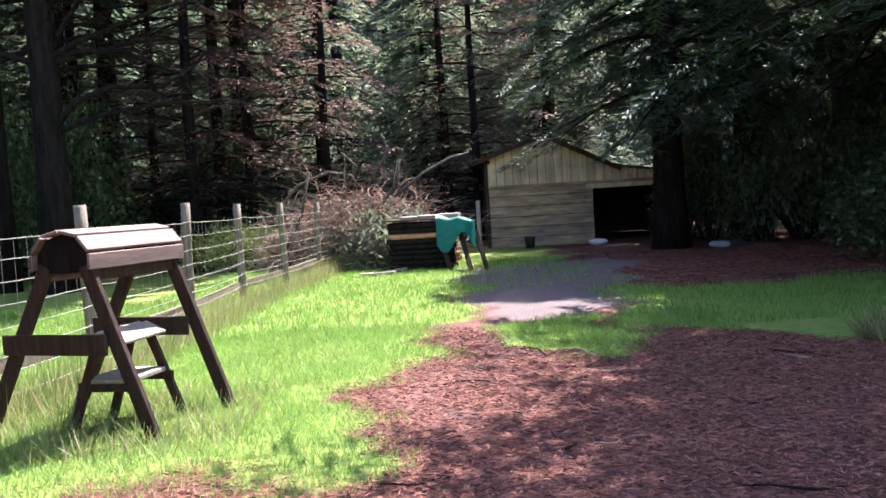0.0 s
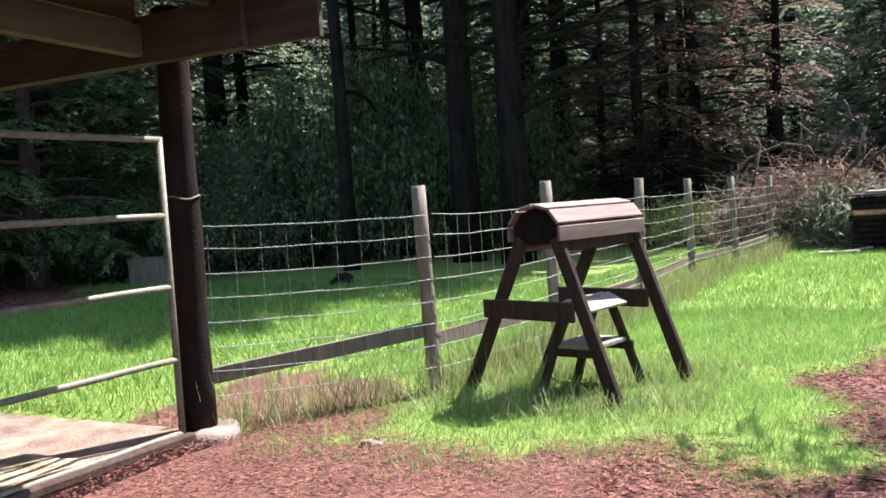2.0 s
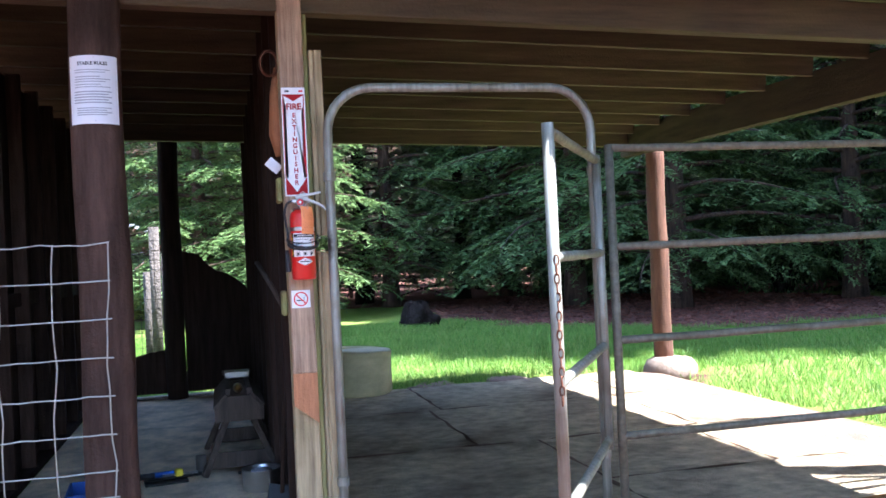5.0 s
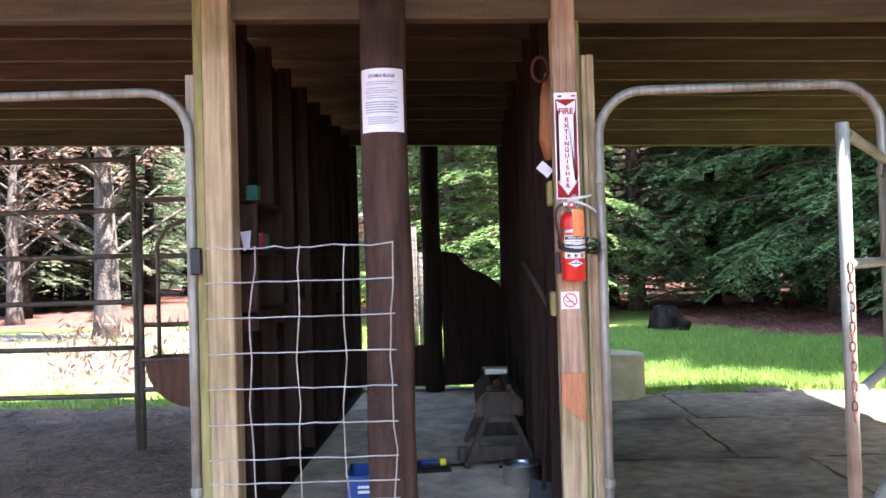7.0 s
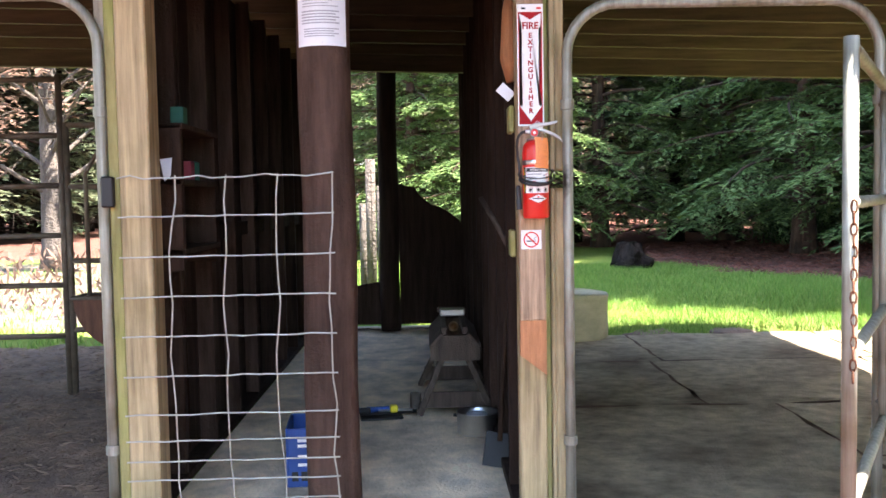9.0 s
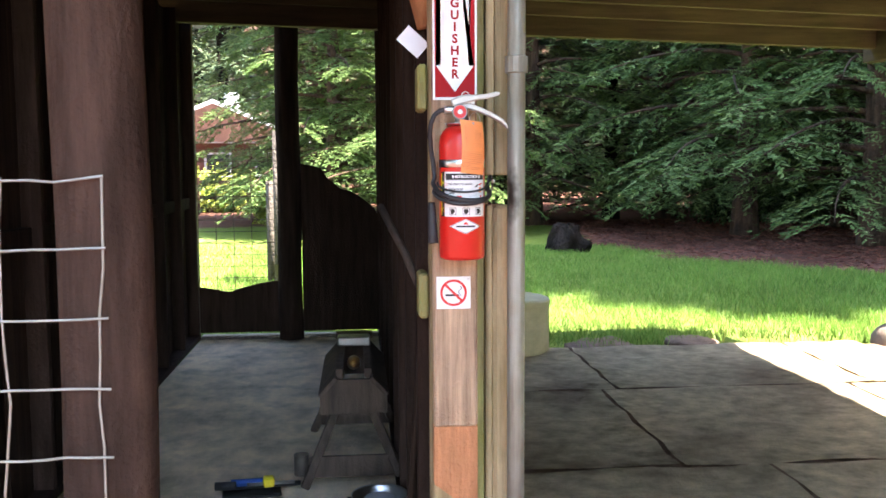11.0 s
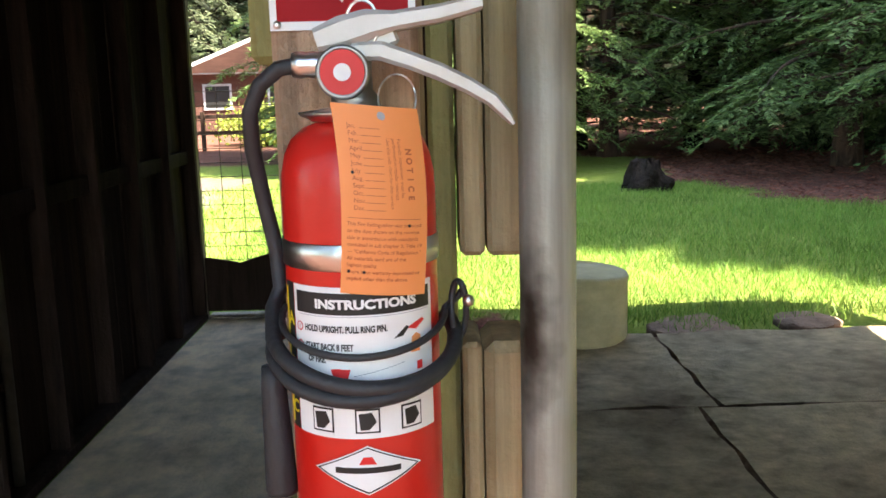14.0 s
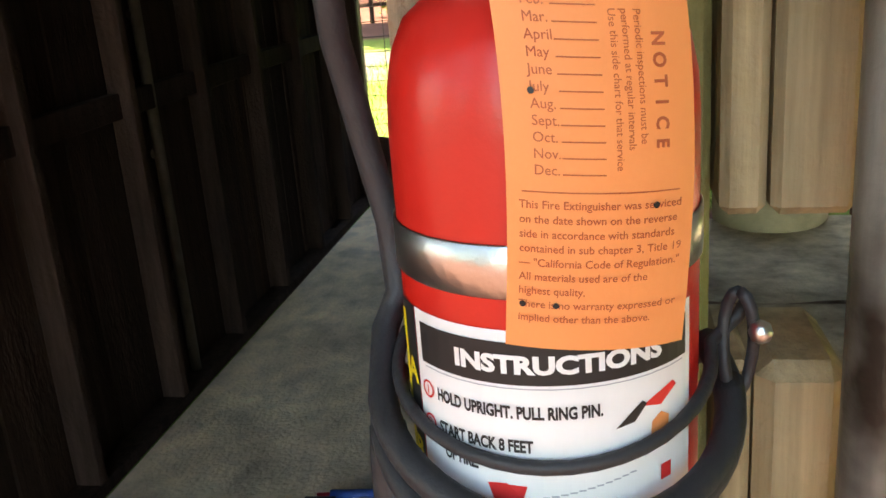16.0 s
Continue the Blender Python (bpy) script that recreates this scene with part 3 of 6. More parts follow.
def aisle_rear():
    root = thing("rear_gate", pose(-10.1, -0.7, 0.0), "dark plywood gate with a gnawed curved top edge", "gate")
    pts = [(0.08, 0.05), (0.9, 0.05), (0.9, 0.9), (0.86, 0.86), (0.8, 0.9), (0.76, 1.0), (0.7, 1.12), (0.6, 1.2), (0.5, 1.26), (0.42, 1.28), (0.3, 1.38), (0.25, 1.46), (0.08, 1.5)]
    for name, pp, lab in (("panel", pts, ""), ("panel", [(-0.84, 0.05), (-0.08, 0.05), (-0.08, 0.5), (-0.3, 0.47), (-0.42, 0.44), (-0.55, 0.4), (-0.7, 0.43), (-0.84, 0.45)], "")):
        bm = B()
        f = bm.faces.new([bm.verts.new((0, a, b)) for a, b in pp])
        e = bmesh.ops.extrude_face_region(bm, geom=[f])
        bmesh.ops.translate(bm, verts=[v for v in e["geom"] if isinstance(v, bmesh.types.BMVert)], vec=(-0.025, 0, 0))
        bmesh.ops.recalc_face_normals(bm, faces=bm.faces[:])
        part(name, bm, DARK_WOOD, root, lab)
    mesh_root = thing("wire_mesh", pose(-10.14, -1.55, 0.3), "square wire mesh over the rear opening", "wire mesh")
    bm = B()
    for k in range(6):
        tube(bm, [(0, 0.05 + k * 0.15, 0), (0, 0.05 + k * 0.15, 1.35)], 0.003, 5)
    for k in range(14):
        tube(bm, [(0, 0.0, 0.02 + k * 0.1), (0, 0.85, 0.02 + k * 0.1)], 0.003, 5)
    part("mesh", bm, OLD_PIPE, mesh_root)
    bm = box(B(), -10.13, -10.03, -1.62, 0.26, 2.66, 2.98, 0.004)
    tagged(part("door_header", bm, DARK_WOOD), "dark lumber header over the rear opening", "beam", kind="structure")
    for y in (-1.55, 0.19):
        bm = box(B(), -10.13, -10.05, y - 0.05, y + 0.05, 0, 2.66, 0.004)
        tagged(part("door_jamb", bm, GREY_WOOD), "lumber jamb of the rear opening", "jamb", kind="structure")
    bm = box(B(), -10.2, -10.06, -1.5, 0.15, -0.06, 0.02, 0.01)
    tagged(part("threshold", bm, GREY_WOOD), "worn wooden threshold of the aisle", "threshold", kind="structure")


aisle_rear()

# front posts of the aisle
def post_left():
    th = thing("front_post", pose(-4.36, -1.48, -0.05), "yellow lumber post at the stall arch", "post")
    part("post", box(B(), -0.07, 0.07, -0.035, 0.085, 0, 2.68, 0.006), NEW_WOOD, th)
    part("side_board", box(B(), -0.06, 0.055, -0.08, -0.037, 0, 2.66, 0.005), MOSS_WOOD, th)
    part("edge_board", box(B(), -0.07, 0.03, -0.125, -0.082, 0, 2.28, 0.005), GREY_WOOD, th)
    latch = part("latch", box(B(), 0.056, 0.085, -0.105, -0.055, 1.38, 1.5, 0.006), BLACK, th, "small black gate latch")


post_left()


def post_right():
    th = thing("front_post", pose(-4.385, 0.093, -0.05), "yellow lumber post with a weathered board", "post")
    part("post", box(B(), -0.05, 0.03, -0.055, 0.055, 0, 2.66, 0.006), NEW_WOOD, th)
    part("sign_board", box(B(), 0.032, 0.068, -0.052, 0.052, 0.9, 2.62, 0.005), SIGN_WOOD, th, "weathered pale board")
    bm = B()
    f = bm.faces.new([bm.verts.new(p) for p in ((0.032, -0.052, 0.9), (0.032, 0.052, 0.9), (0.032, 0.052, 0.68), (0.032, -0.052, 0.76))])
    e = bmesh.ops.extrude_face_region(bm, geom=[f])
    bmesh.ops.translate(bm, verts=[v for v in e["geom"] if isinstance(v, bmesh.types.BMVert)], vec=(0.03, 0, 0))
    bmesh.ops.recalc_face_normals(bm, faces=bm.faces[:])
    part("corner_block", bm, ORANGE_WOOD, th, "orange redwood block with a slanted end")
    part("strip", box(B(), -0.05, 0.0, 0.057, 0.078, 0, 2.62, 0.004), MOSS_WOOD, th)
    part("upper_board", box(B(), -0.06, 0.018, 0.08, 0.1, 1.496, 2.32, 0.004), NEW_WOOD, th)
    part("upper_board", box(B(), -0.06, 0.02, 0.1015, 0.137, 1.496, 2.32, 0.004), NEW_WOOD, th)
    part("lower_board", box(B(), -0.06, 0.018, 0.08, 0.096, 0, 1.425, 0.004), NEW_WOOD, th)
    part("lower_board", box(B(), -0.06, 0.022, 0.0975, 0.139, 0, 1.425, 0.008), NEW_WOOD, th)


post_right()


# ---- pipe panels ----
def arch(name, y0, y1, top, label, material=GALV):
    th = thing(name, pose(-4.31, y0, -0.05), label, "gate frame")
    w, r = y1 - y0, 0.2
    pts = [(0, 0, 0), (0, 0, 1.0), (0, 0, top - r)]
    pts += [(0, r - r * math.cos(a), top - r + r * math.sin(a)) for a in np.linspace(0.2, math.pi / 2, 8)]
    pts += [(0, w - r + r * math.sin(a), top - r + r * math.cos(a)) for a in np.linspace(0, math.pi / 2 - 0.2, 8)]
    pts += [(0, w, top - r), (0, w, 1.0), (0, w, 0)]
    part("arch_pipe", tube(B(), pts, 0.021, 14), material, th, smooth=True)
    for z in (0.42, 1.75):
        for yy in (0, w):
            part("clamp", lathe(B(), [(0.0225, z - 0.02), (0.027, z - 0.018), (0.027, z + 0.018), (0.0225, z + 0.02)], 14, (0, yy, 0), False), GALV, th)
    return th


arch("pipe_arch", 0.235, 1.47, 2.14, "galvanised steel pipe arch over the stall gate", STAINED_PIPE)
arch("pipe_arch", -2.85, -1.585, 2.2, "galvanised steel pipe arch of the dirt stall")


def rail_panel(name, m, length, rails, top, foot, label, material=GALV, r=0.019, category="corral panel"):
    th = thing(name, m, label, category)
    for x in (0, length):
        part("upright", tube(B(), [(x, 0, foot), (x, 0, top)], r * 1.1, 12), material, th, smooth=True)
    for z in rails:
        n = 12
        part("rail", tube(B(), [(length * k / n, 0.0, z + 0.0012 * math.sin(k * 1.9 + z)) for k in range(n + 1)], r, 12), material, th, smooth=True)
    return th


rail_panel("corral_panel", pose(-4.25, 1.53, 0, 0, 0, 90), 2.53, [0.0, 0.455, 0.9, 1.335, 1.795], 1.81, -0.08, "five-rail weathered pipe panel closing the stall", PANEL_PIPE)
gate_yaw = math.degrees(math.atan2(0.835 - 1.45, -3.2 + 4.22))
gate = rail_panel("stall_gate", pose(-4.22, 1.45, 0, 0, 0, gate_yaw), 1.19, [0.45, 0.885, 1.31, 1.735], 1.76, 0.41, "open galvanised pipe gate with a hanging chain")
bm = B()
for k in range(16):
    c = Vector((1.21 + 0.004 * math.sin(k), 0.012, 1.3 - 0.031 * k))
    ax = Vector((1, 0, 0)) if k % 2 else Vector((0, 1, 0))
    tube(bm, [c + 0.008 * math.cos(a) * ax + Vector((0, 0, 0.0185 * math.sin(a))) for a in np.linspace(0, math.tau, 9)], 0.003, 5, False)
part("chain", bm, RUST, gate, "rusty hanging chain")
for z in (0.5, 1.68):
    part("hinge", tube(B(), [(0, 0, z), (-0.085, -0.03, z)], 0.012, 8), GALV, gate)
for k, y in ((0, 3.25), (1, 1.0)):
    bm = plank(B(), (-4.2, 0.3 if k else 1.6, -0.02), (-4.2, 1.5 if k else 4.1, -0.03), 0.06, 0.06, 0.012)
    tagged(part("ground_pipe", bm, DARK_WOOD), "dark timber edging under the stall panel", "edging", kind="structure")


def wire_gate():
    th = thing("wire_gate", pose(-4.25, -1.51, 0.0), "bent galvanised wire stock panel across the aisle", "wire panel")
    ys = [0.0, 0.215, 0.418, 0.621, 0.828]
    zs = [1.44, 1.29, 1.135, 0.98, 0.825, 0.67, 0.52, 0.415, 0.335, 0.26, 0.18, 0.1]
    for z in zs:
        amp = 0.02 if z == 1.44 else 0.005
        pts = [(0.006, 0.0 + 0.83 * k / 16, z + 0.004 * k / 16 + amp * noise.noise((k * 0.6, z * 9, 0))) for k in range(17)]
        part("wire", tube(B(), pts, 0.0032, 6), WIRE, th)
    for y in ys[1:]:
        pts = [(0.0, y + 0.018 * noise.noise((k * 0.5, y * 7, 2)) - 0.02 * math.sin(math.pi * k / 14), 0.05 + 1.4 * k / 14) for k in range(15)]
        part("wire", tube(B(), pts, 0.0032, 6), WIRE, th)


wire_gate()

# ---- trees ----
def kites(c, d, n, length, width):
    """Leaves: kite-shaped quads at c along d with the normal n."""
    s = np.cross(d, n)
    s /= np.linalg.norm(s, axis=1, keepdims=True) + 1e-9
    L, W = length[:, None], width[:, None]
    return np.stack([c, c + 0.45 * L * d + W * s, c + L * d, c + 0.45 * L * d - W * s], 1)


def limb(bm, pts, r0, r1, seg=5):
    n = len(pts)
    tube(bm, pts, [r0 + (r1 - r0) * k / (n - 1) for k in range(n)], seg, False)


def conifer(name, seed, height, trunk_r, base, reach, branches, per_branch, leaf, needles, bark, label, droop=0.35, bare=0, spread=0.35, top=0.15, up=0.15, slim=1.0):
    """A tree with a tapered trunk, limbs and a crown of many small sprays."""
    rg = np.random.RandomState(seed)
    th = thing(name, pose(0, 0, 0), label, "tree")
    bm = B()
    wob = rg.rand(2) * 6
    tp = [(0.12 * math.sin(wob[0] + k * 0.7) * k / 12, 0.12 * math.cos(wob[1] + k * 0.6) * k / 12, height * k / 12 - 0.15) for k in range(13)]
    rr = [trunk_r * (1.25 if k == 0 else 1.0) * (1 - 0.9 * k / 12) + 0.01 for k in range(13)]
    tube(bm, tp, rr, 12)
    leaves = []
    for b in range(branches + bare):
        is_bare = b >= branches
        f = (b + rg.rand()) / branches if not is_bare else rg.rand() * 0.25
        h = base + (height - base) * (f if not is_bare else 0) + (rg.rand() * base * 0.8 - base * 0.75 if is_bare else 0)
        L = reach * ((1 - f) ** 0.75 * (1 - top) + top) * (0.65 + 0.5 * rg.rand())
        az = b * 2.399 + rg.rand() * 0.9
        out = np.array([math.cos(az), math.sin(az), 0])
        side = np.array([-out[1], out[0], 0])
        ts = np.linspace(0, 1, 7)
        sw = (rg.rand() - 0.5) * 0.5
        path = np.array([0, 0, max(h, 0.6)]) + np.outer(ts * L, out) + np.outer(sw * L * ts ** 2, side) + np.outer(L * (up * ts - droop * ts ** 2), [0, 0, 1])
        limb(bm, [Vector(p) for p in path], max(0.012, 0.09 * trunk_r + 0.012 * L), 0.004, 5)
        if is_bare:
            for q in range(5):
                t0 = 0.3 + 0.6 * rg.rand()
                p = np.array([np.interp(t0, ts, path[:, k]) for k in range(3)])
                e = p + (rg.rand(3) - 0.5) * 0.5 * L + out * 0.2 * L
                limb(bm, [Vector(p), Vector((p + e) / 2 + (rg.rand(3) - 0.5) * 0.1), Vector(e)], 0.012, 0.003, 4)
            continue
        n = int(per_branch * (0.4 + 0.6 * L / reach))
        # side twigs, each with two ranks of short leaves
        twigs = max(5, int(4 + 5.5 * L))
        k_ = rg.randint(twigs, size=n)
        jit = rg.rand(twigs, 4)
        t = 0.14 + 0.86 * ((k_ + jit[k_, 0]) / twigs) ** 0.85
        sgn = np.where(k_ % 2, 1.0, -1.0)
        u = rg.rand(n) ** 0.8
        tl = spread * L * (1.1 - 0.8 * t) * (0.7 + 0.6 * jit[k_, 1]) + leaf
        ax = sgn[:, None] * side * 0.8 + out * (0.45 + 0.3 * jit[k_, 2])[:, None] + np.outer(0.5 * jit[k_, 3] - 0.4, [0, 0, 1])
        c = np.stack([np.interp(t, ts, path[:, k]) for k in range(3)], 1) + (u * tl)[:, None] * ax - np.outer(0.3 * tl * u ** 2, [0, 0, 1]) + (rg.rand(n, 3) - 0.5) * leaf * 0.25
        rank = np.where(rg.rand(n) < 0.5, 1.0, -1.0)[:, None] * np.cross(ax, [0, 0, 1.0])
        d = 0.75 * ax + 0.65 * rank + (rg.rand(n, 3) - 0.5) * 0.5 - np.array([0, 0, 0.12])
        d /= np.linalg.norm(d, axis=1, keepdims=True)
        nn = np.array([0, 0, 1.0])[None] + (rg.rand(n, 3) - 0.5) * 0.9
        leaves.append(kites(c, d, nn, leaf * (0.6 + 0.8 * rg.rand(n)), slim * leaf * (0.12 + 0.1 * rg.rand(n))))
    part("trunk", bm, bark, th, smooth=True)
    quads("crown", np.concatenate(leaves), needles, th)
    return th


def bush(name, seed, w, h, n, leaf, material, label, stems=14, low=0.0):
    """A shrub of many thin stems and small leaves in uneven clumps."""
    rg = np.random.RandomState(seed)
    th = thing(name, pose(0, 0, 0), label, "shrub")
    bm = B()
    tips = []
    for k in range(stems):
        az, rr = rg.rand() * 6.28, rg.rand() ** 0.5
        tip = np.array([math.cos(az) * w * rr, math.sin(az) * w * rr, h * (1 - 0.55 * rr ** 2) * (0.6 + 0.5 * rg.rand())])
        limb(bm, [Vector((tip[0] * 0.1, tip[1] * 0.1, -0.1)), Vector(tip * [0.5, 0.5, 0.6]), Vector(tip)], 0.02 + 0.008 * h, 0.004, 4)
        tips.append(tip)
        for q in range(3):
            e = tip * (0.55 + 0.4 * rg.rand()) + (rg.rand(3) - 0.5) * [0.7 * w, 0.7 * w, 0.4 * h]
            e[2] = max(e[2], 0.1 + low * h)
            tips.append(e)
    tips = np.array(tips)
    i = rg.randint(len(tips), size=n)
    c = tips[i] + rg.randn(n, 3) * [0.14 * w, 0.14 * w, 0.1 * h]
    c[:, 2] = np.maximum(c[:, 2], 0.03)
    d = rg.randn(n, 3)
    d /= np.linalg.norm(d, axis=1, keepdims=True)
    part("stem", bm, BARK, th)
    quads("foliage", kites(c, d, rg.randn(n, 3) + [0, 0, 1], leaf * (0.6 + 0.8 * rg.rand(n)), leaf * (0.25 + 0.15 * rg.rand(n))), material, th)
    return th


fir_a = conifer("fir_tree", 1, 15, 0.2, 1.2, 3.2, 64, 330, 0.25, DARK_FIR, BARK, "dark green fir among the woods", bare=6)
fir_b = conifer("fir_tree", 2, 18, 0.24, 2.2, 3.6, 60, 330, 0.25, PINE, BARK, "grey-green conifer with hanging boughs", droop=0.5, bare=10)
pine_dry = conifer("pine_tree", 3, 14, 0.17, 2.2, 3.0, 50, 260, 0.2, DRY, BARK, "half-dead pine with brown needles", droop=0.3, bare=24, slim=0.6)
redwood = conifer("redwood_tree", 4, 13, 0.26, 1.0, 4.2, 84, 1150, 0.15, FIR, RED_BARK, "redwood with layered fresh green sprays", droop=0.34, spread=0.4, up=0.2, slim=0.85)
bush_a = bush("shrub", 5, 1.6, 2.6, 9500, 0.095, SHRUB, "broad-leaved green shrub at the wood's edge", 20)
bush_b = bush("shrub", 6, 1.3, 1.5, 7000, 0.085, DARK_FIR, "dark low shrub under the trees", 16)


def plant(proto, x, y, s=1.0, rz=0.0, sz=None, first=[]):
    z = float(ground_z(np.array(x), np.array(y)))
    m = pose(x, y, z - 0.02, 0, 0, rz) @ Matrix.Diagonal((s, s, sz or s, 1))
    if proto not in first:
        first.append(proto)
        proto.matrix_world = m
        return proto
    o = copy_thing(proto, m)
    o.matrix_world = m
    return o


def woods():
    rg = random.Random(11)
    kinds = [fir_a, fir_b, fir_a, fir_b, pine_dry]
    spots = []
    # ahead of the track, behind the fence
    for row, (y0, dx) in enumerate(((28, 5.2), (35, 6.0), (44, 6.0))):
        x = -32.0
        while x < 20:
            spots.append((x + rg.uniform(-0.8, 0.8), y0 + 0.16 * max(0, -x - 8) * -1 + rg.uniform(-1.5, 1.5), rg.uniform(0.85, 1.25)))
            x += dx
    # behind the paddock and the stable
    for row, (x0, dy) in enumerate(((-27.5, 3.0), (-33, 3.6), (-41, 4.4))):
        y = -2.0 if row == 2 else 1.5
        while y < 28:
            spots.append((x0 + rg.uniform(-1.2, 1.2), y + rg.uniform(-0.9, 0.9), rg.uniform(0.8, 1.2)))
            y += dy
    # beyond the dirt stall
    for k in range(34):
        spots.append((rg.uniform(-62, -33), rg.uniform(-46, -13), rg.uniform(0.9, 1.3)))
    for k in range(40):
        a = math.radians(82 + 118 * k / 39)
        spots.append((60 * math.cos(a), 60 * math.sin(a), rg.uniform(1.5, 1.8)))
    # to the right and behind, closing the place: mostly unseen, added against sky light
    for k in range(6):
        spots.append((rg.uniform(2, 16), rg.uniform(-20, -13), rg.uniform(0.8, 1.1)))
    for k in range(16):
        spots.append((rg.uniform(10, 18), rg.uniform(8, 30), rg.uniform(0.9, 1.2)))
    for k in range(14):
        a = rg.uniform(-2.6, 0.2)
        spots.append((24 * math.cos(a) + 4, 24 * math.sin(a) - 6, rg.uniform(0.9, 1.2)))
    for x, y, s in spots:
        if -1.5 < x < 8 and 20 < y < 30.5:
            y += 7
        # raised on the right to keep that side dark
        tall = 1.45 if x > 4 and y < 40 else (0.85 if math.hypot(x, y) < 52 else 1.4)
        o = plant(kinds[rg.randrange(5)], x, y, s * 1.1, rg.uniform(0, 360), s * tall * rg.uniform(0.9, 1.15))
        o["group"] = "trees of the surrounding woods"
    shrubs = []
    for k in range(26):
        shrubs.append((rg.uniform(-24, -4), rg.uniform(23.5, 26.5)))
    for k in range(26):
        shrubs.append((rg.uniform(-27.5, -25), rg.uniform(9.5, 24)))
    for k in range(12):
        shrubs.append((rg.uniform(-24, -14), rg.uniform(17, 24)))
    for k in range(10):
        shrubs.append((rg.uniform(7, 13), rg.uniform(11, 26)))
    for x, y in shrubs:
        o = plant(bush_a if rg.random() < 0.6 else bush_b, x, y, rg.uniform(0.7, 1.25), rg.uniform(0, 360), rg.uniform(0.8, 1.5))
        o["group"] = "shrubs at the wood's edge"


woods()
# redwoods behind the stable
for x, y, s, r in ((-21.4, 8.3, 1.0, 20), (-18.6, 9.6, 0.95, 130), (-23.2, 11.6, 1.1, 250), (-18.2, 13.8, 0.95, 70), (-25.5, 4.4, 0.9, 190), (-27.5, 8.6, 1.2, 300), (-19.2, 17.4, 0.95, 10), (-27.5, -1.2, 1.0, 40)):
    plant(redwood, x, y, s, r)["group"] = "redwoods behind the stable"


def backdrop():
    """Sheet far behind the last trees; the woods' shaded depth is painted in."""
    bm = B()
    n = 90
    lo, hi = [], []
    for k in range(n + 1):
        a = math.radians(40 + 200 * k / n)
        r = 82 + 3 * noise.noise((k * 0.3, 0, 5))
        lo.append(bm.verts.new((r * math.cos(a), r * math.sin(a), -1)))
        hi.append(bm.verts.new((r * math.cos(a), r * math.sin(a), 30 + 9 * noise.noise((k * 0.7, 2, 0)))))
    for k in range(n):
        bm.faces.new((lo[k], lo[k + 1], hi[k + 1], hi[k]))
    tagged(part("backdrop", bm, mat("painted_woods_depth", (0.03, 0.045, 0.026), 1.0, grain=(0.5, 0.5, 0.35), vary=0.7, fine=2, bump=0.5, stain=(0.055, 0.05, 0.035), stain_amount=0.9, stain_scale=0.12)), "far sheet painted with the dark depth of the woods", "woods", kind="structure")


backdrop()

# ---- yard ----
def vaulting_horse():
    ang = math.degrees(math.atan2(0.946, 0.325)) - 90
    th = thing("vaulting_horse", pose(-2.42, 6.06, -0.06, 0, 0, ang), "brown wooden barrel horse on splayed legs in the grass", "barrel horse")
    L = 0.46
    prof = [(-0.215, 1.06), (-0.215, 1.17), (-0.13, 1.27), (0.0, 1.3), (0.13, 1.27), (0.215, 1.17), (0.215, 1.06)]
    for y in (-L + 0.03, L - 0.07):
        bm = B()
        f = bm.faces.new([bm.verts.new((a * 0.95 + 0.08, y, b - 0.012)) for a, b in prof])
        e = bmesh.ops.extrude_face_region(bm, geom=[f])
        bmesh.ops.translate(bm, verts=[v for v in e["geom"] if isinstance(v, bmesh.types.BMVert)], vec=(0, 0.04, 0))
        bmesh.ops.recalc_face_normals(bm, faces=bm.faces[:])
        part("end_board", bm, SHADED_WOOD, th)
    for (a0, b0), (a1, b1) in zip(prof, prof[1:]):
        d = Vector((a1 - a0, 0, b1 - b0))
        nrm = Vector((-d.z, 0, d.x)).normalized()
        c = Vector(((a0 + a1) / 2 + 0.08, 0, (b0 + b1) / 2)) + nrm * 0.008
        part("top_slat", plank(B(), c + Vector((0, -L - 0.01, 0)), c + Vector((0, L + 0.01, 0)), d.length - 0.012, 0.022, 0.004, nrm), SLAT_WOOD, th)
    for y in (-L + 0.05, L - 0.05):
        for s in (-1, 1):
            part("leg", plank(B(), (s * 0.15 + 0.08, y, 1.09), (s * 0.64, y + 0.02 * s, 0.0), 0.045, 0.095, 0.006, (1, 0, 0)), OLD_WOOD, th)
        part("cross_board", plank(B(), (-0.43, y - 0.045, 0.6), (0.38, y - 0.045, 0.6), 0.03, 0.13, 0.005), OLD_WOOD, th)
    for s in (-1, 1):
        part("side_rail", plank(B(), (s * 0.17 + 0.08, -L + 0.02, 1.03), (s * 0.17 + 0.08, L - 0.02, 1.03), 0.035, 0.08, 0.005), OLD_WOOD, th)
    st = thing("step_stand", pose(-2.26, 5.93, -0.06, 0, 0, ang + 8), "small brown wooden step stand under the barrel horse", "step stand")
    for s in (-1, 1):
        n = Vector((s * 0.5, 0, 1)).normalized()
        part("top_slat", plank(B(), (s * 0.09, -0.25, 0.62), (s * 0.09, 0.25, 0.62), 0.16, 0.022, 0.004, n), GREY_WOOD, st)
    part("tread", plank(B(), (0.0, -0.22, 0.34), (0.0, 0.22, 0.34), 0.34, 0.03, 0.005), GREY_WOOD, st)
    for y in (-0.2, 0.2):
        part("tread_bearer", plank(B(), (-0.22, y, 0.3), (0.22, y, 0.3), 0.03, 0.06, 0.004), OLD_WOOD, st)
        for s in (-1, 1):
            part("leg", plank(B(), (s * 0.06, y, 0.6), (s * 0.27, y + 0.03 * y / 0.2, 0.0), 0.035, 0.06, 0.005, (1, 0, 0)), OLD_WOOD, st)


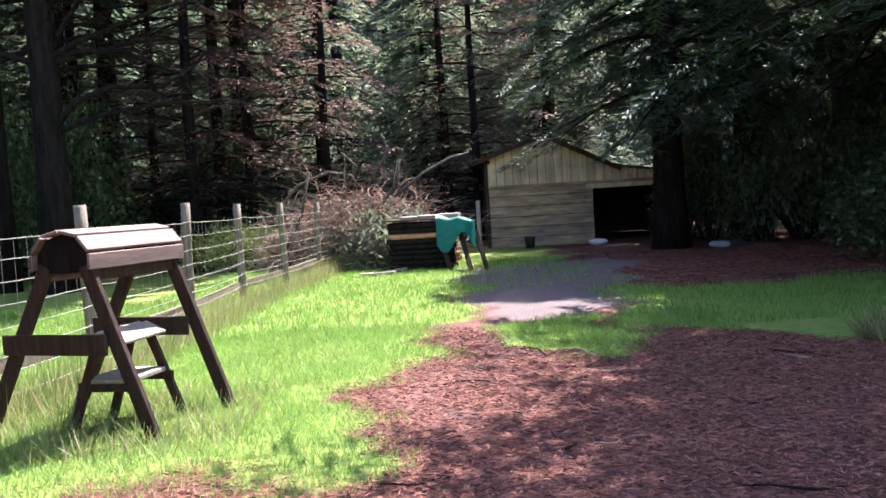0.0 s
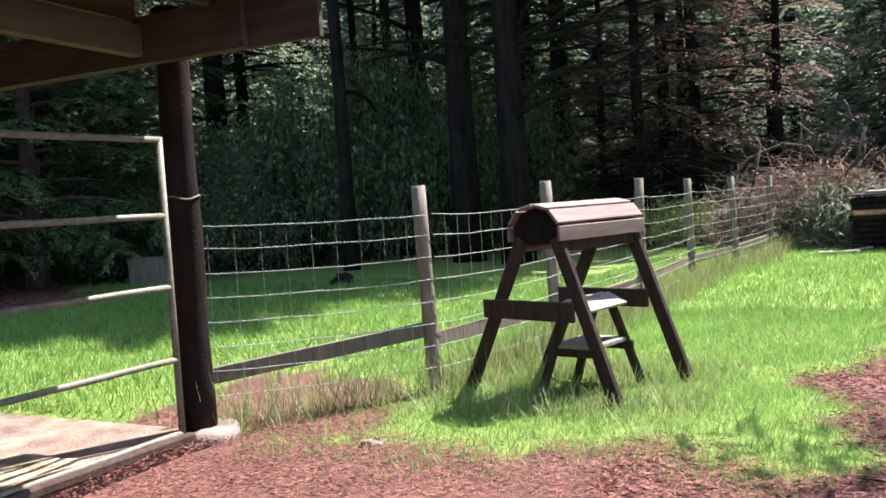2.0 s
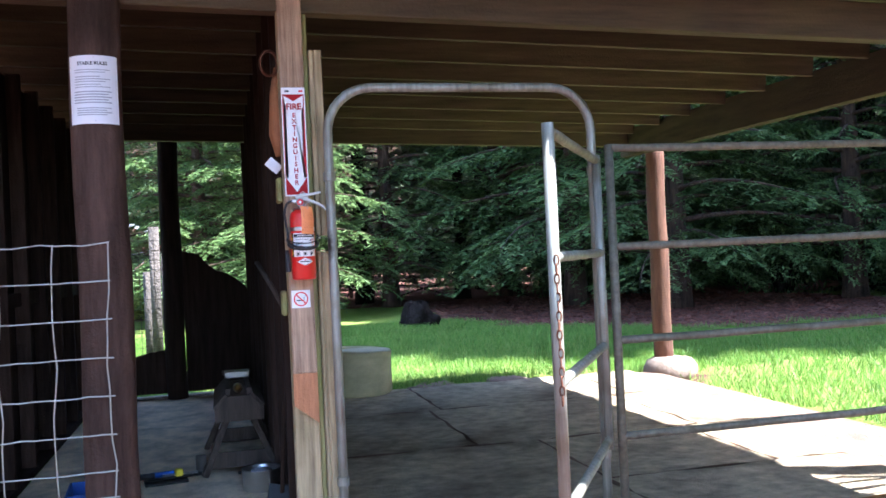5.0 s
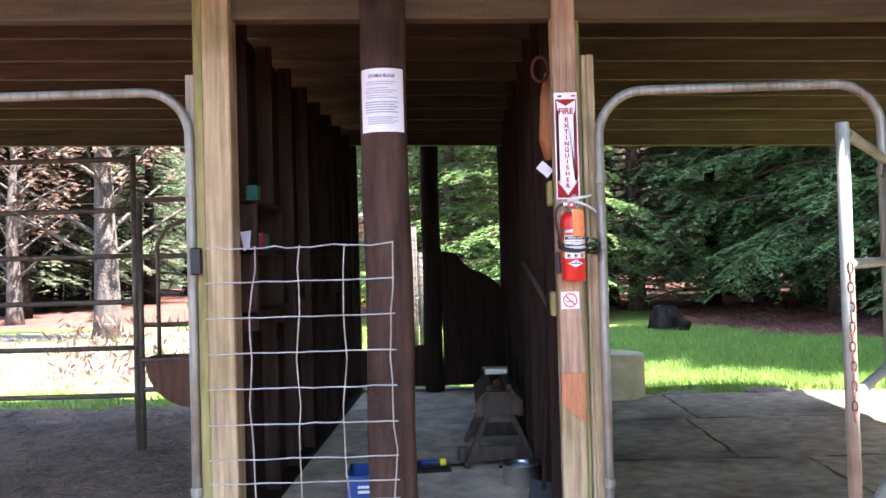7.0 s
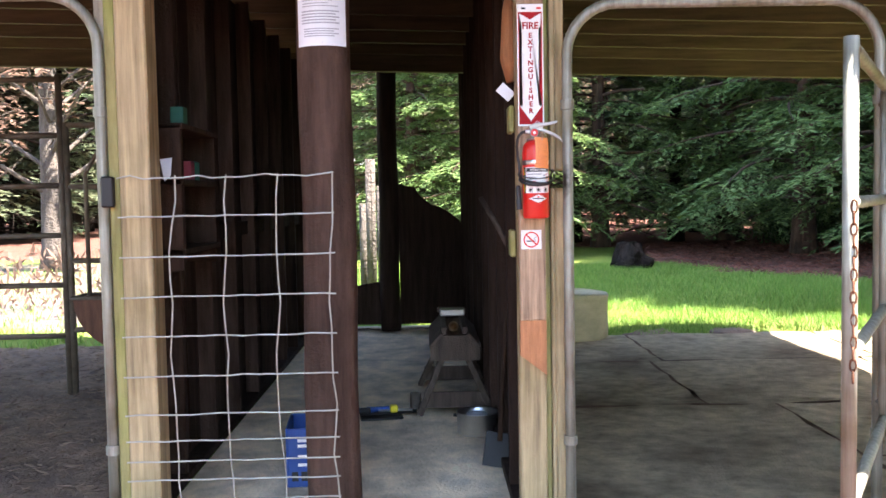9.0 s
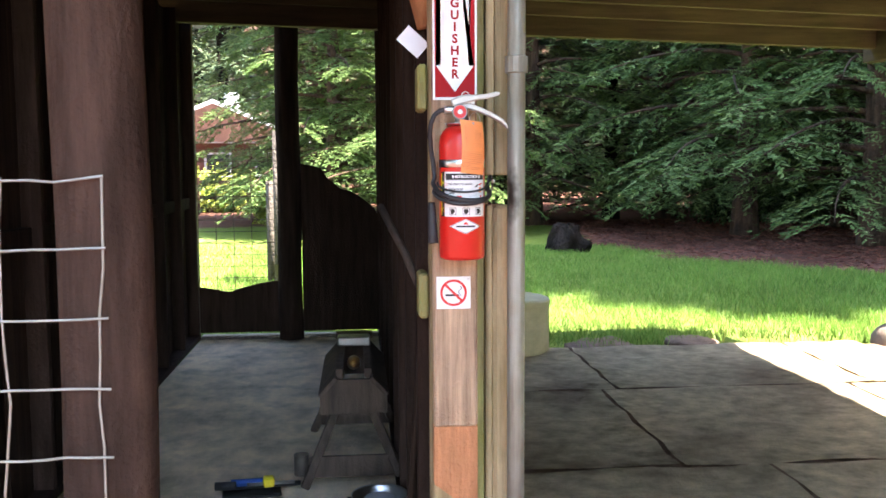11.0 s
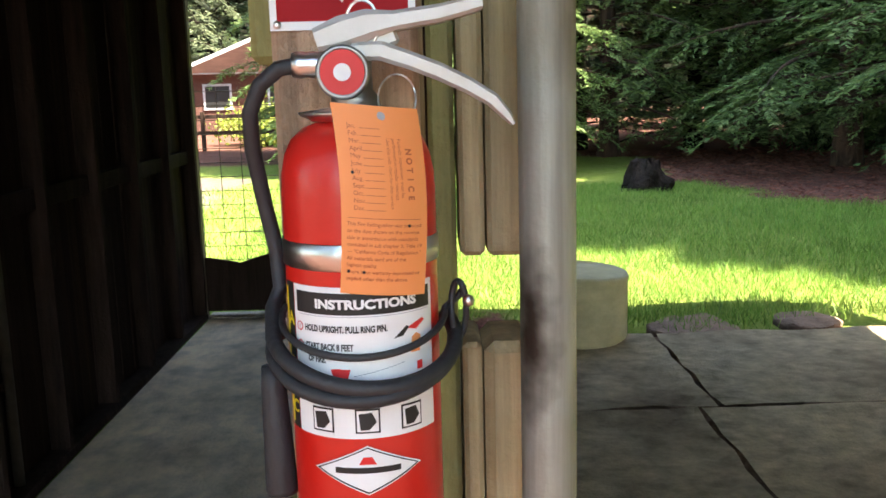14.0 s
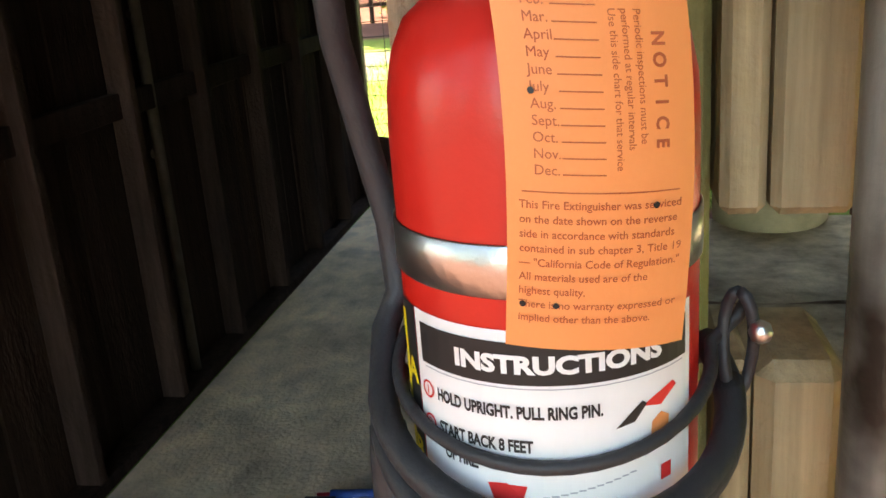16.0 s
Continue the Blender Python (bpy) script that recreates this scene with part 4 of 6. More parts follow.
vaulting_horse()

FENCE = [(-4.45, 4.35), (-3.41, 5.75), (-3.2, 7.7), (-3.12, 10.2), (-3.2, 13.0), (-2.98, 15.1), (-2.88, 18.0), (-2.66, 20.4), (-2.4, 22.5)]


def wire_fence():
    rg = random.Random(4)
    for k, (x, y) in enumerate(FENCE[1:]):
        h = 1.5 if k < 3 else 1.48
        bm = B()
        tube(bm, [(0.004 * math.sin(j), 0.004 * math.cos(2 * j), -0.2 + (h + 0.2) * j / 5) for j in range(6)], [0.057, 0.055, 0.056, 0.053, 0.054, 0.052], 12)
        ob = part("fence_post", bm, FENCE_WOOD, smooth=True)
        ob.matrix_world = pose(x, y, -0.06, rg.uniform(-1, 1), rg.uniform(-1, 1), rg.uniform(0, 90))
        tagged(ob, "grey round timber fence post with field wire", "fence post", "posts of the wire fence")
    for i, ((x0, y0), (x1, y1)) in enumerate(zip(FENCE, FENCE[1:])):
        d = Vector((x1 - x0, y1 - y0, 0))
        n = max(4, int(d.length / 0.16))
        side = Vector((d.y, -d.x, 0)).normalized() * 0.072
        th = thing("field_fence", pose(x0, y0, 0), "galvanised woven field wire with a timber kickboard", "wire fence", "bays of the wire fence")
        zs = [0.09, 0.25, 0.41, 0.57, 0.73, 0.89, 1.05, 1.2]
        for z in zs:
            pts = [side + d * (q / 8) + Vector((0, 0, z + (0.02 if q % 8 else 0.028) - 0.012 * math.sin(math.pi * q / 8) + 0.004 * rg.uniform(-1, 1) + (0.04 if i == 0 else 0) * (1 - q / 8))) for q in range(9)]
            part("line_wire", tube(B(), pts, 0.0034 if z == zs[-1] or i < 2 else 0.003, 5), WIRE, th)
        bm = B()
        for q in range(1, n):
            tube(bm, [side + d * (q / n) + Vector((rg.uniform(-0.005, 0.005), 0, 0.02)), side + d * (q / n) + Vector((0, 0, 1.21))], 0.0012, 4, False)
        part("stay_wire", bm, WIRE, th)["kind"] = "stuff"
        zb = 0.3 if i < 2 else 0.26
        part("kickboard", plank(B(), -side * 0.3 + Vector((0, 0, zb - 0.05 * (i == 0))), d - side * 0.3 + Vector((0, 0, zb + 0.09 * (i == 0))), 0.03, 0.11, 0.005), FENCE_WOOD, th)


wire_fence()
bm = B()
tube(bm, [(0.107 * math.cos(a), 0.107 * math.sin(a), 1.44 + 0.012 * math.sin(3 * a)) for a in np.linspace(0, math.tau * 2.4, 60)], 0.007, 6)
ob = part("rope", bm, OLD_PIPE)
ob.matrix_world = pose(-4.3, 4.27, 0)
tagged(ob, "grey cord wound round the corner pole", "rope")
for x, y, h in ((-6.5, 24.0, 1.35), (-4.8, 24.3, 1.3), (-3.6, 24.8, 1.3), (0.45, 23.6, 1.3), (-8.5, 23.5, 1.3)):
    ob = part("fence_post", tube(B(), [(0, 0, -0.2), (0, 0, h)], 0.055, 10), GREY_WOOD, smooth=True)
    ob.matrix_world = pose(x, y, -0.05)
    tagged(ob, "weathered timber fence post by the wood", "fence post", "far fence posts")


def log_stack():
    rg = random.Random(8)
    th = thing("log_stack", pose(-0.75, 18.3, -0.05, 0, 0, -4), "stack of cut logs and rails on bearers", "log stack")
    for row in range(9):
        z = 0.06 + row * 0.105
        for q in range(5):
            j = rg.uniform(-0.07, 0.07)
            part("log", tube(B(), [(-0.64 + j, -0.5 + 0.25 * q, z), (0.62 + j, -0.5 + 0.25 * q + rg.uniform(-0.02, 0.02), z)], rg.uniform(0.047, 0.056), 9), LOG_END if rg.random() < 0.22 else BARK, th)
    part("lid_board", box(B(), -0.7, 0.75, -0.6, 0.6, 0.99, 1.02, 0.006), OLD_WOOD, th)
    for x0, x1 in ((-0.45, -0.05), (-0.1, 0.35), (0.3, 0.72)):
        part("top_plank", box(B(), x0, x1, -0.4, 0.3, 1.022, 1.07 + 0.03 * x1, 0.006), GREY_WOOD, th)
    bm = B()
    nx, ny = 14, 16
    g = []
    for i in range(nx + 1):
        row = []
        for j in range(ny + 1):
            u, v = i / nx, j / ny
            x = 0.3 + 0.75 * u
            z = 1.06 - 0.95 * max(0, v - 0.25) * (0.75 + 0.3 * math.sin(u * 7)) + 0.025 * math.sin(u * 11 + v * 5) - 0.12 * u * (1 - v)
            y = -0.15 - 0.55 * min(v, 0.3) / 0.3 * 1.0 - 0.12 * max(0, v - 0.3) + 0.035 * math.sin(u * 15) * v
            row.append(bm.verts.new((x, y, max(z, 0.35))))
        g.append(row)
    for i in range(nx):
        for j in range(ny):
            bm.faces.new((g[i][j], g[i + 1][j], g[i + 1][j + 1], g[i][j + 1]))
    bmesh.ops.solidify(bm, geom=bm.faces[:], thickness=0.006)
    tp = part("tarpaulin", bm, TARP, smooth=True)
    tp.matrix_world = pose(-0.75, 18.3, -0.05, 0, 0, -4)
    tagged(tp, "creased green tarpaulin draped over the log stack", "tarpaulin")
    for x, z in ((0.55, 0.72), (0.95, 0.72), (1.25, 0.75)):
        ob = part("prop_plank", plank(B(), (x - 0.2, -0.55, z), (x, -0.9, 0.0), 0.09, 0.04, 0.005), OLD_WOOD)
        ob.matrix_world = pose(-0.75, 18.3, -0.05, 0, 0, -4)
        tagged(ob, "dark plank leaning under the tarpaulin", "plank", "planks under the tarpaulin")
    for k, (x, y, r) in enumerate(((-1.75, 17.4, 20), (-1.55, 17.2, -15), (-1.35, 17.5, 5))):
        ob = part("offcut", plank(B(), (-0.25, 0, 0.03), (0.25, 0, 0.03 + 0.03 * k), 0.16, 0.04, 0.006), GREY_WOOD)
        ob.matrix_world = pose(x, y, -0.05, 0, 0, r)
        tagged(ob, "pale timber offcut lying in the grass", "offcut", "timber offcuts")


log_stack()


def brush_pile():
    rg = np.random.RandomState(21)
    th = thing("brush_pile", pose(-2.3, 20.1, -0.05), "tall pile of cut dead branches behind the fence", "brush pile")
    bm = B()
    for k in range(900):
        a = rg.rand() * 6.28
        r = 2.4 * rg.rand() ** 0.5
        top = 2.0 * (1 - 0.6 * (r / 2.4) ** 2)
        p = np.array([r * math.cos(a), 0.6 * r * math.sin(a), top * rg.rand()])
        d = rg.randn(3) * [1, 0.6, 0.35]
        d /= np.linalg.norm(d)
        L = 0.4 + 0.9 * rg.rand()
        q = p + d * L
        q[2] = max(q[2], 0.02)
        limb(bm, [Vector(p), Vector((p + q) / 2 + rg.randn(3) * 0.06), Vector(q)], 0.006 + 0.014 * rg.rand() ** 3, 0.003, 4)
    part("brushwood", bm, TWIG, th)["kind"] = "stuff"
    main = [[(-1.9, -0.3, 1.1), (-1.2, -0.4, 1.85), (-0.5, -0.5, 2.1), (0.0, -0.6, 2.0), (0.15, -0.7, 1.75)], [(0.2, -0.3, 1.6), (0.55, -0.4, 2.1), (0.78, -0.4, 2.45), (0.72, -0.45, 2.75), (0.66, -0.45, 2.86)],
            [(0.9, -0.3, 1.5), (1.5, -0.4, 1.95), (2.1, -0.5, 2.25), (2.55, -0.5, 2.35)], [(-0.3, -0.3, 1.4), (0.1, -0.4, 2.2), (-0.2, -0.5, 2.5)], [(-1.6, -0.7, 0.3), (-1.1, -0.7, 1.2), (-0.9, -0.7, 2.1)], [(0.5, -0.6, 1.2), (0.9, -0.7, 1.7), (1.05, -0.7, 2.3)]]
    for pts in main:
        bm = B()
        tube(bm, pts, [0.036 - 0.018 * k / len(pts) for k in range(len(pts))], 8)
        part("branch", bm, PALE_BARK, th, smooth=True)
    n = 9000
    a, r = rg.rand(n) * 6.28, 2.0 * rg.rand(n) ** 0.5
    c = np.stack([r * np.cos(a), 0.6 * r * np.sin(a) - 0.2, 1.7 * (1 - 0.6 * (r / 2) ** 2) * rg.rand(n)], 1)
    d = rg.randn(n, 3)
    d /= np.linalg.norm(d, axis=1, keepdims=True)
    quads("dry_needles", kites(c, d, rg.randn(n, 3), 0.16 + 0.14 * rg.rand(n), 0.008 + 0.01 * rg.rand(n)), DRY, th)
    quads("green_needles", kites(c[:3500] * [0.75, 1, 0.75] + [0.7, -0.35, 0.1], d[:3500], rg.randn(3500, 3), 0.2 + 0.14 * rg.rand(3500), 0.012 + 0.01 * rg.rand(3500)), PINE, th)


brush_pile()


def barn():
    Y = 24.4
    th = thing("barn", pose(0.78, Y, -0.06), "weathered board barn with an open dark doorway", "barn")
    W, H, D, RIDGE, PEAK, GABLE = 5.3, 1.65, 6.0, 1.48, 2.92, 3.3
    for k in range(24):
        x0 = k * W / 24
        top = float(np.interp(x0 + 0.1, [0, RIDGE, GABLE, W], [2.45, PEAK, 2.02, 1.74]))
        part("siding_board", box(B(), x0, x0 + W / 24 - 0.014, 0.0 + 0.008 * (k % 2), 0.03 + 0.008 * (k % 2), H, top, 0.004), BARN_WOOD, th)
    for k in range(6):
        z0 = 0.0 + k * H / 6
        part("low_board", box(B(), 0, 2.77, 0.02 + 0.006 * (k % 2), 0.06, z0, z0 + H / 6 - 0.012, 0.005), BARN_LOW, th)
        part("low_board", box(B(), 4.5, W, 0.02, 0.06, z0, z0 + H / 6 - 0.012, 0.005), BARN_LOW, th)
    part("drip_rail", box(B(), -0.02, W, -0.04, 0.0, H - 0.05, H + 0.02, 0.005), BARN_LOW, th)
    part("door_lintel", box(B(), 2.6, 4.7, -0.03, 0.02, 1.46, 1.59, 0.005), BARN_WOOD, th)
    part("corner_post", box(B(), -0.1, 0.0, -0.02, 0.1, 0, 2.45, 0.005), OLD_WOOD, th)
    part("side_wall", box(B(), -0.04, 0.0, 0.1, D, 0, 2.45), OLD_WOOD, th)
    part("lean_roof", plank(B(), (GABLE, D / 2, 2.06), (W + 0.3, D / 2, 1.72), D + 0.5, 0.05, 0.0, (0, 0, 1)), ROOFING, th)
    part("side_wall", box(B(), W, W + 0.04, 0.1, D, 0, 1.7), OLD_WOOD, th)
    part("back_wall", box(B(), 0, W, D, D + 0.04, 0, 1.7), DARK_WOOD, th)
    part("loft_floor", box(B(), 0, W, 0.08, D, 1.66, 1.69), DARK_WOOD, th)
    for s in (0, 1):
        a = (-0.45, -0.3, 2.32) if s == 0 else (GABLE + 0.2, -0.3, 1.99)
        bm = B()
        mid = (RIDGE, -0.3, PEAK + 0.06)
        f = bm.faces.new([bm.verts.new(p) for p in (a, mid, (mid[0], D + 0.3, mid[2]), (a[0], D + 0.3, a[2]))])
        bmesh.ops.solidify(bm, geom=[f], thickness=0.06)
        part("roof_slope", bm, ROOFING, th)
        part("barge_board", plank(B(), (a[0], -0.28, a[2] - 0.05), (mid[0], -0.28, mid[2] - 0.05), 0.03, 0.12, 0.004), OLD_WOOD, th)
    for x in (-0.35, ):
        part("bracket", plank(B(), (x, -0.2, 2.36), (0.05, 0.0, 2.3), 0.06, 0.09, 0.004), OLD_WOOD, th)
    rg = random.Random(3)
    for x, y, s, m_, lab in ((1.75, 23.7, 0.14, DARK_WOOD, "dark bucket beside the barn wall"), ):
        ob = part("bucket", lathe(B(), [(0.11, 0), (0.14, 0.26), (0.145, 0.28), (0.13, 0.28), (0.1, 0.02)], 16), m_, smooth=True)
        ob.matrix_world = pose(x, y, -0.05)
        tagged(ob, lab, "bucket")
    for x, y, m_ in ((3.5, 23.6, PAPER), (5.6, 20.0, GREY_INK), (6.0, 20.2, BLACK)):
        bm = B()
        lathe(bm, [(0.2, 0), (0.24, 0.05), (0.18, 0.12), (0.06, 0.16)], 14)
        for v in bm.verts:
            v.co += 0.09 * noise.noise_vector(v.co * 5 + Vector((x, y, 0)))
        ob = part("sack", bm, m_, smooth=True)
        ob.matrix_world = pose(x, y, -0.05)
        tagged(ob, "crumpled sack lying at the barn yard", "sack", "sacks by the barn")


barn()

# single trees near the yard
big_pine = conifer("pine_tree", 31, 30, 0.34, 9.0, 4.8, 84, 900, 0.42, PINE, BARK, "tall dark pine with bare lower limbs", droop=0.2, bare=16, up=0.3)
def limbed_pine():
    """The tall pine by the paddock, with long bare limbs sweeping out low on one side."""
    th = plant(big_pine, -7.75, 17.3, 0.88, 40, 1.0)
    base = th.matrix_world.inverted()
    rg = np.random.RandomState(61)
    runs = [[(0, 2.95), (0.6, 3.15), (1.3, 3.3), (2.5, 3.38), (3.9, 3.3)], [(0, 3.0), (0.6, 3.55), (1.4, 3.78), (2.4, 3.68), (3.0, 3.95), (3.4, 4.3)],
            [(0, 4.4), (0.7, 4.66), (1.65, 4.92), (3.2, 5.25), (4.4, 5.3)], [(0, 4.45), (0.9, 4.5), (1.65, 4.42), (2.5, 4.0), (3.0, 3.9)], [(0, 4.6), (0.45, 5.1), (0.85, 5.6), (1.3, 6.4)],
            [(0, 5.6), (-0.9, 6.1), (-2.0, 6.2)]]
    for k, run in enumerate(runs):
        bm = B()
        pts = [Vector((-7.75 + a, 17.3 - 0.25 * abs(a) + 0.05 * k, z)) for a, z in run]
        fine = []
        for p, q in zip(pts, pts[1:]):
            fine += [p.lerp(q, f) + 0.03 * noise.noise_vector(p.lerp(q, f) * 3) for f in (0, 0.34, 0.67)]
        fine.append(pts[-1])
        n = len(fine)
        tube(bm, fine, [0.075 - 0.063 * j / (n - 1) for j in range(n)], 8)
        for q in range(16):
            p = fine[rg.randint(n // 3, n)]
            e = p + Vector((0.3 + 0.7 * rg.rand(), 0.8 * (rg.rand() - 0.5), 0.9 * (rg.rand() - 0.55)))
            m = (p + e) / 2 + Vector((0, 0, 0.12 * rg.rand()))
            limb(bm, [p, m, e], 0.014, 0.004, 4)
            for w in range(3):
                limb(bm, [m.lerp(e, w / 3), m.lerp(e, w / 3) + Vector((0.3 * rg.rand(), 0.4 * (rg.rand() - 0.5), 0.5 * (rg.rand() - 0.5)))], 0.006, 0.002, 3)
        ob = part("bare_limb", bm, BARK, th, "bare dark limb", smooth=True)
        ob.matrix_local = base
    return th


plant(big_pine, -9.4, 18.3, 0.92, 200, 1.05)
limbed_pine()
plant(pine_dry, -6.4, 22.0, 1.0, 80)
plant(pine_dry, -3.6, 25.0, 0.9, 10)
plant(pine_dry, -5.6, 24.4, 1.0, 200)
for x, y, s, r in ((-8.2, 24.6, 0.8, 30), (0.6, 29.5, 0.95, 140), (-10.6, 23.6, 0.75, 260)):
    plant(pine_dry, x, y, s, r)
for x, y, s, r in ((-4.4, 29.5, 0.8, 60), (-0.4, 30.5, 0.75, 210), (-7.2, 30.0, 0.8, 10), (3.2, 32.5, 0.85, 100)):
    plant(fir_b, x, y, s, r)
thin = conifer("slim_tree", 33, 24, 0.14, 11.0, 3.8, 56, 760, 0.4, DARK_FIR, BARK, "slim dark tree trunk in the paddock", bare=4)
plant(thin, -11.6, 16.8, 1.1, 0)
plant(thin, -15.6, 23.6, 1.0, 100)
plant(thin, -6.6, 25.2, 1.2, 150)
plant(thin, -10.4, 24.2, 1.15, 260)
plant(thin, -13.2, 21.6, 1.15, 310)
# redwoods over the track; canopy trunks stand unseen, added to shade the mulch
giant = conifer("redwood_tree", 35, 17, 0.42, 3.6, 4.3, 80, 1000, 0.22, SHADE_FIR, BARK, "large redwood with shade-dark needles hanging over the track", droop=0.5, spread=0.4, up=0.12, top=0.25, slim=0.55)
canopy = conifer("redwood_tree", 36, 18, 0.45, 6.6, 6.6, 80, 820, 0.24, FIR, BARK, "tall redwood added out of view, its boughs shading the yard", droop=0.42, spread=0.45, up=0.12, top=0.3, slim=0.7)
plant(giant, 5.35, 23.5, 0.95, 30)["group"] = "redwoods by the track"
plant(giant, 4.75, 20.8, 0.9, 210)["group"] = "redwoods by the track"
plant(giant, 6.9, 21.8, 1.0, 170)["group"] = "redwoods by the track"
# trunk set just out of view so the crown shades the right-hand mulch
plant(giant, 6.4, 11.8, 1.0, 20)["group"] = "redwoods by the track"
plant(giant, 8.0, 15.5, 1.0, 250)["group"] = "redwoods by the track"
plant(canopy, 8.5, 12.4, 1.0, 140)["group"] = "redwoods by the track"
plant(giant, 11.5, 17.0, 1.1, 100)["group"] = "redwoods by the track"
plant(canopy, 7.5, 8.8, 1.0, 10)["group"] = "redwoods by the track"
for x, y, r in ((-14.5, 25.5, 20), (-18.5, 20.5, 140), (-21.0, 16.5, 220)):
    plant(big_pine, x, y, 1.0, r)
plant(big_pine, -11.0, 29.0, 1.0, 170, 1.2)
for x, y, s in ((6.2, 22.9, 1.0), (7.9, 20.9, 1.2), (9.0, 19.5, 1.3), (6.0, 24.0, 0.9)):
    plant(bush_b, x, y, s, 70 * x, 1.9 * s)
# beyond the dirt stall
pale_tree = conifer("pale_tree", 41, 9, 0.3, 3.0, 3.0, 30, 90, 0.26, DRY, PALE_BARK, "pale tree with dry boughs in the sun", droop=0.1, bare=6, up=0.7)
plant(pale_tree, -20.3, -8.3, 1.0, 0)
plant(pale_tree, -26.5, -13.5, 0.8, 120)
for x, y in ((-30, -15), (-34, -14), (-36, -19), (-30, -21), (-40, -16), (-27, -18)):
    plant(big_pine, x, y, 0.8, 37 * x)
yellow = bush("shrub", 51, 1.2, 1.2, 3200, 0.12, YELLOW_LEAF, "sunlit yellow-green shrub near the wood", 16)
for x, y, s in ((-6.3, 21.6, 0.8), (-5.2, 21.4, 0.9), (-4.6, 22.2, 0.8), (-35, -5.6, 1.2), (-34, -4.4, 1.2), (-31, -1.9, 1.1), (-27, -2.2, 0.8)):
    plant(yellow, x, y, s, 60 * x)
for x, y, s in ((-23.6, -0.7, 0.8), (-22.0, 1.2, 0.75)):
    plant(redwood, x, y, s, 90 * x)["group"] = "redwoods behind the stable"
for k in range(11):
    plant(bush_a, -9.6 - 1.15 * k + 0.4 * math.sin(5 * k), 21.8 - 0.75 * k + 0.5 * math.cos(4 * k), 1.05 + 0.2 * math.sin(3 * k), 70 * k, 1.7 + 0.35 * math.sin(7 * k))["group"] = "shrubs at the wood's edge"


def ribbon(n, box_, seed, h, w, bend, keep):
    """Upright grass blades as narrow quads inside a box of the plan."""
    rg = np.random.RandomState(seed)
    x = box_[0] + (box_[1] - box_[0]) * rg.rand(n)
    y = box_[2] + (box_[3] - box_[2]) * rg.rand(n)
    k = keep(x, y, rg)
    x, y = x[k], y[k]
    n = len(x)
    b = np.stack([x, y, ground_z(x, y) - 0.015], 1)
    az = rg.rand(n) * 6.28
    s = np.stack([np.cos(az), np.sin(az), 0 * az], 1) * (w * (0.6 + 0.8 * rg.rand(n)))[:, None]
    L = h * (0.45 + 0.9 * rg.rand(n))
    tip = b + np.stack([bend * L * rg.randn(n), bend * L * rg.randn(n), L], 1)
    return np.stack([b - s, b + s, tip + 0.15 * s, tip - 0.15 * s], 1)


def on_grass(x, y, rg):
    m, g = cover(x, y)
    out = ~((x < -4.25) & (x > -9.5) & (y < 4.4) & (y > -7.4)) & ~((x < -9.4) & (x > -10.3) & (y > -1.6) & (y < 0.3))
    return (np.maximum(m, g) * 1.1 < rg.rand(len(x))) & out


grass = quads("lawn", np.concatenate([ribbon(190000, (-4.6, 2.6, 3.4, 10), 1, 0.062, 0.003, 0.55, on_grass), ribbon(90000, (-5, 6, 9, 20), 2, 0.08, 0.006, 0.45, on_grass),
                                      ribbon(90000, (-16, -4.4, 4, 14), 3, 0.1, 0.006, 0.45, on_grass), ribbon(130000, (-19, -9.4, -2, 7), 4, 0.085, 0.0045, 0.45, on_grass), ribbon(25000, (-20, -9.4, -12, -2), 6, 0.1, 0.008, 0.45, on_grass)]), GRASS)
tagged(grass, "fresh green grass of the yard and paddock", "grass", kind="stuff")


def by_fence(x, y, rg):
    fx = np.interp(y, [p[1] for p in FENCE], [p[0] for p in FENCE])
    return np.abs(x - fx - 0.1) < 0.3 * rg.rand(len(x)) + 0.05


tall = quads("tall_grass", np.concatenate([ribbon(42000, (-4.8, -2, 4.3, 22), 7, 0.33, 0.004, 0.35, by_fence), ribbon(2500, (-3.4, -1.4, 5.0, 6.8), 8, 0.14, 0.004, 0.5, on_grass),
                                           ribbon(700, (3.35, 3.9, 7.4, 8.0), 9, 0.24, 0.008, 0.5, lambda x, y, rg: x > 0)]), TALL_GRASS)
tagged(tall, "tall dry grass along the fence foot", "grass", kind="stuff")


def flakes(n, box_, seed, size, z=None, keep=None):
    rg = np.random.RandomState(seed)
    x = box_[0] + (box_[1] - box_[0]) * rg.rand(n)
    y = box_[2] + (box_[3] - box_[2]) * rg.rand(n)
    if keep:
        k = keep(x, y, rg)
        x, y = x[k], y[k]
    n = len(x)
    c = np.stack([x, y, (ground_z(x, y) if z is None else z + 0 * x) + 0.004 + 0.012 * rg.rand(n)], 1)
    az = rg.rand(n) * 6.28
    d = np.stack([np.cos(az), np.sin(az), 0.5 * (rg.rand(n) - 0.4)], 1)
    return kites(c, d, np.array([0, 0, 1.0])[None] + 0.6 * rg.randn(n, 3), size * (0.5 + rg.rand(n)), size * 0.055 * (0.6 + rg.rand(n)))


def on_mulch(x, y, rg):
    m, g = cover(x, y)
    return (m > 0.25 + 0.5 * rg.rand(len(x))) & (g < 0.5) & ~((x < -4.25) & (x > -9.5) & (y < 4.4))


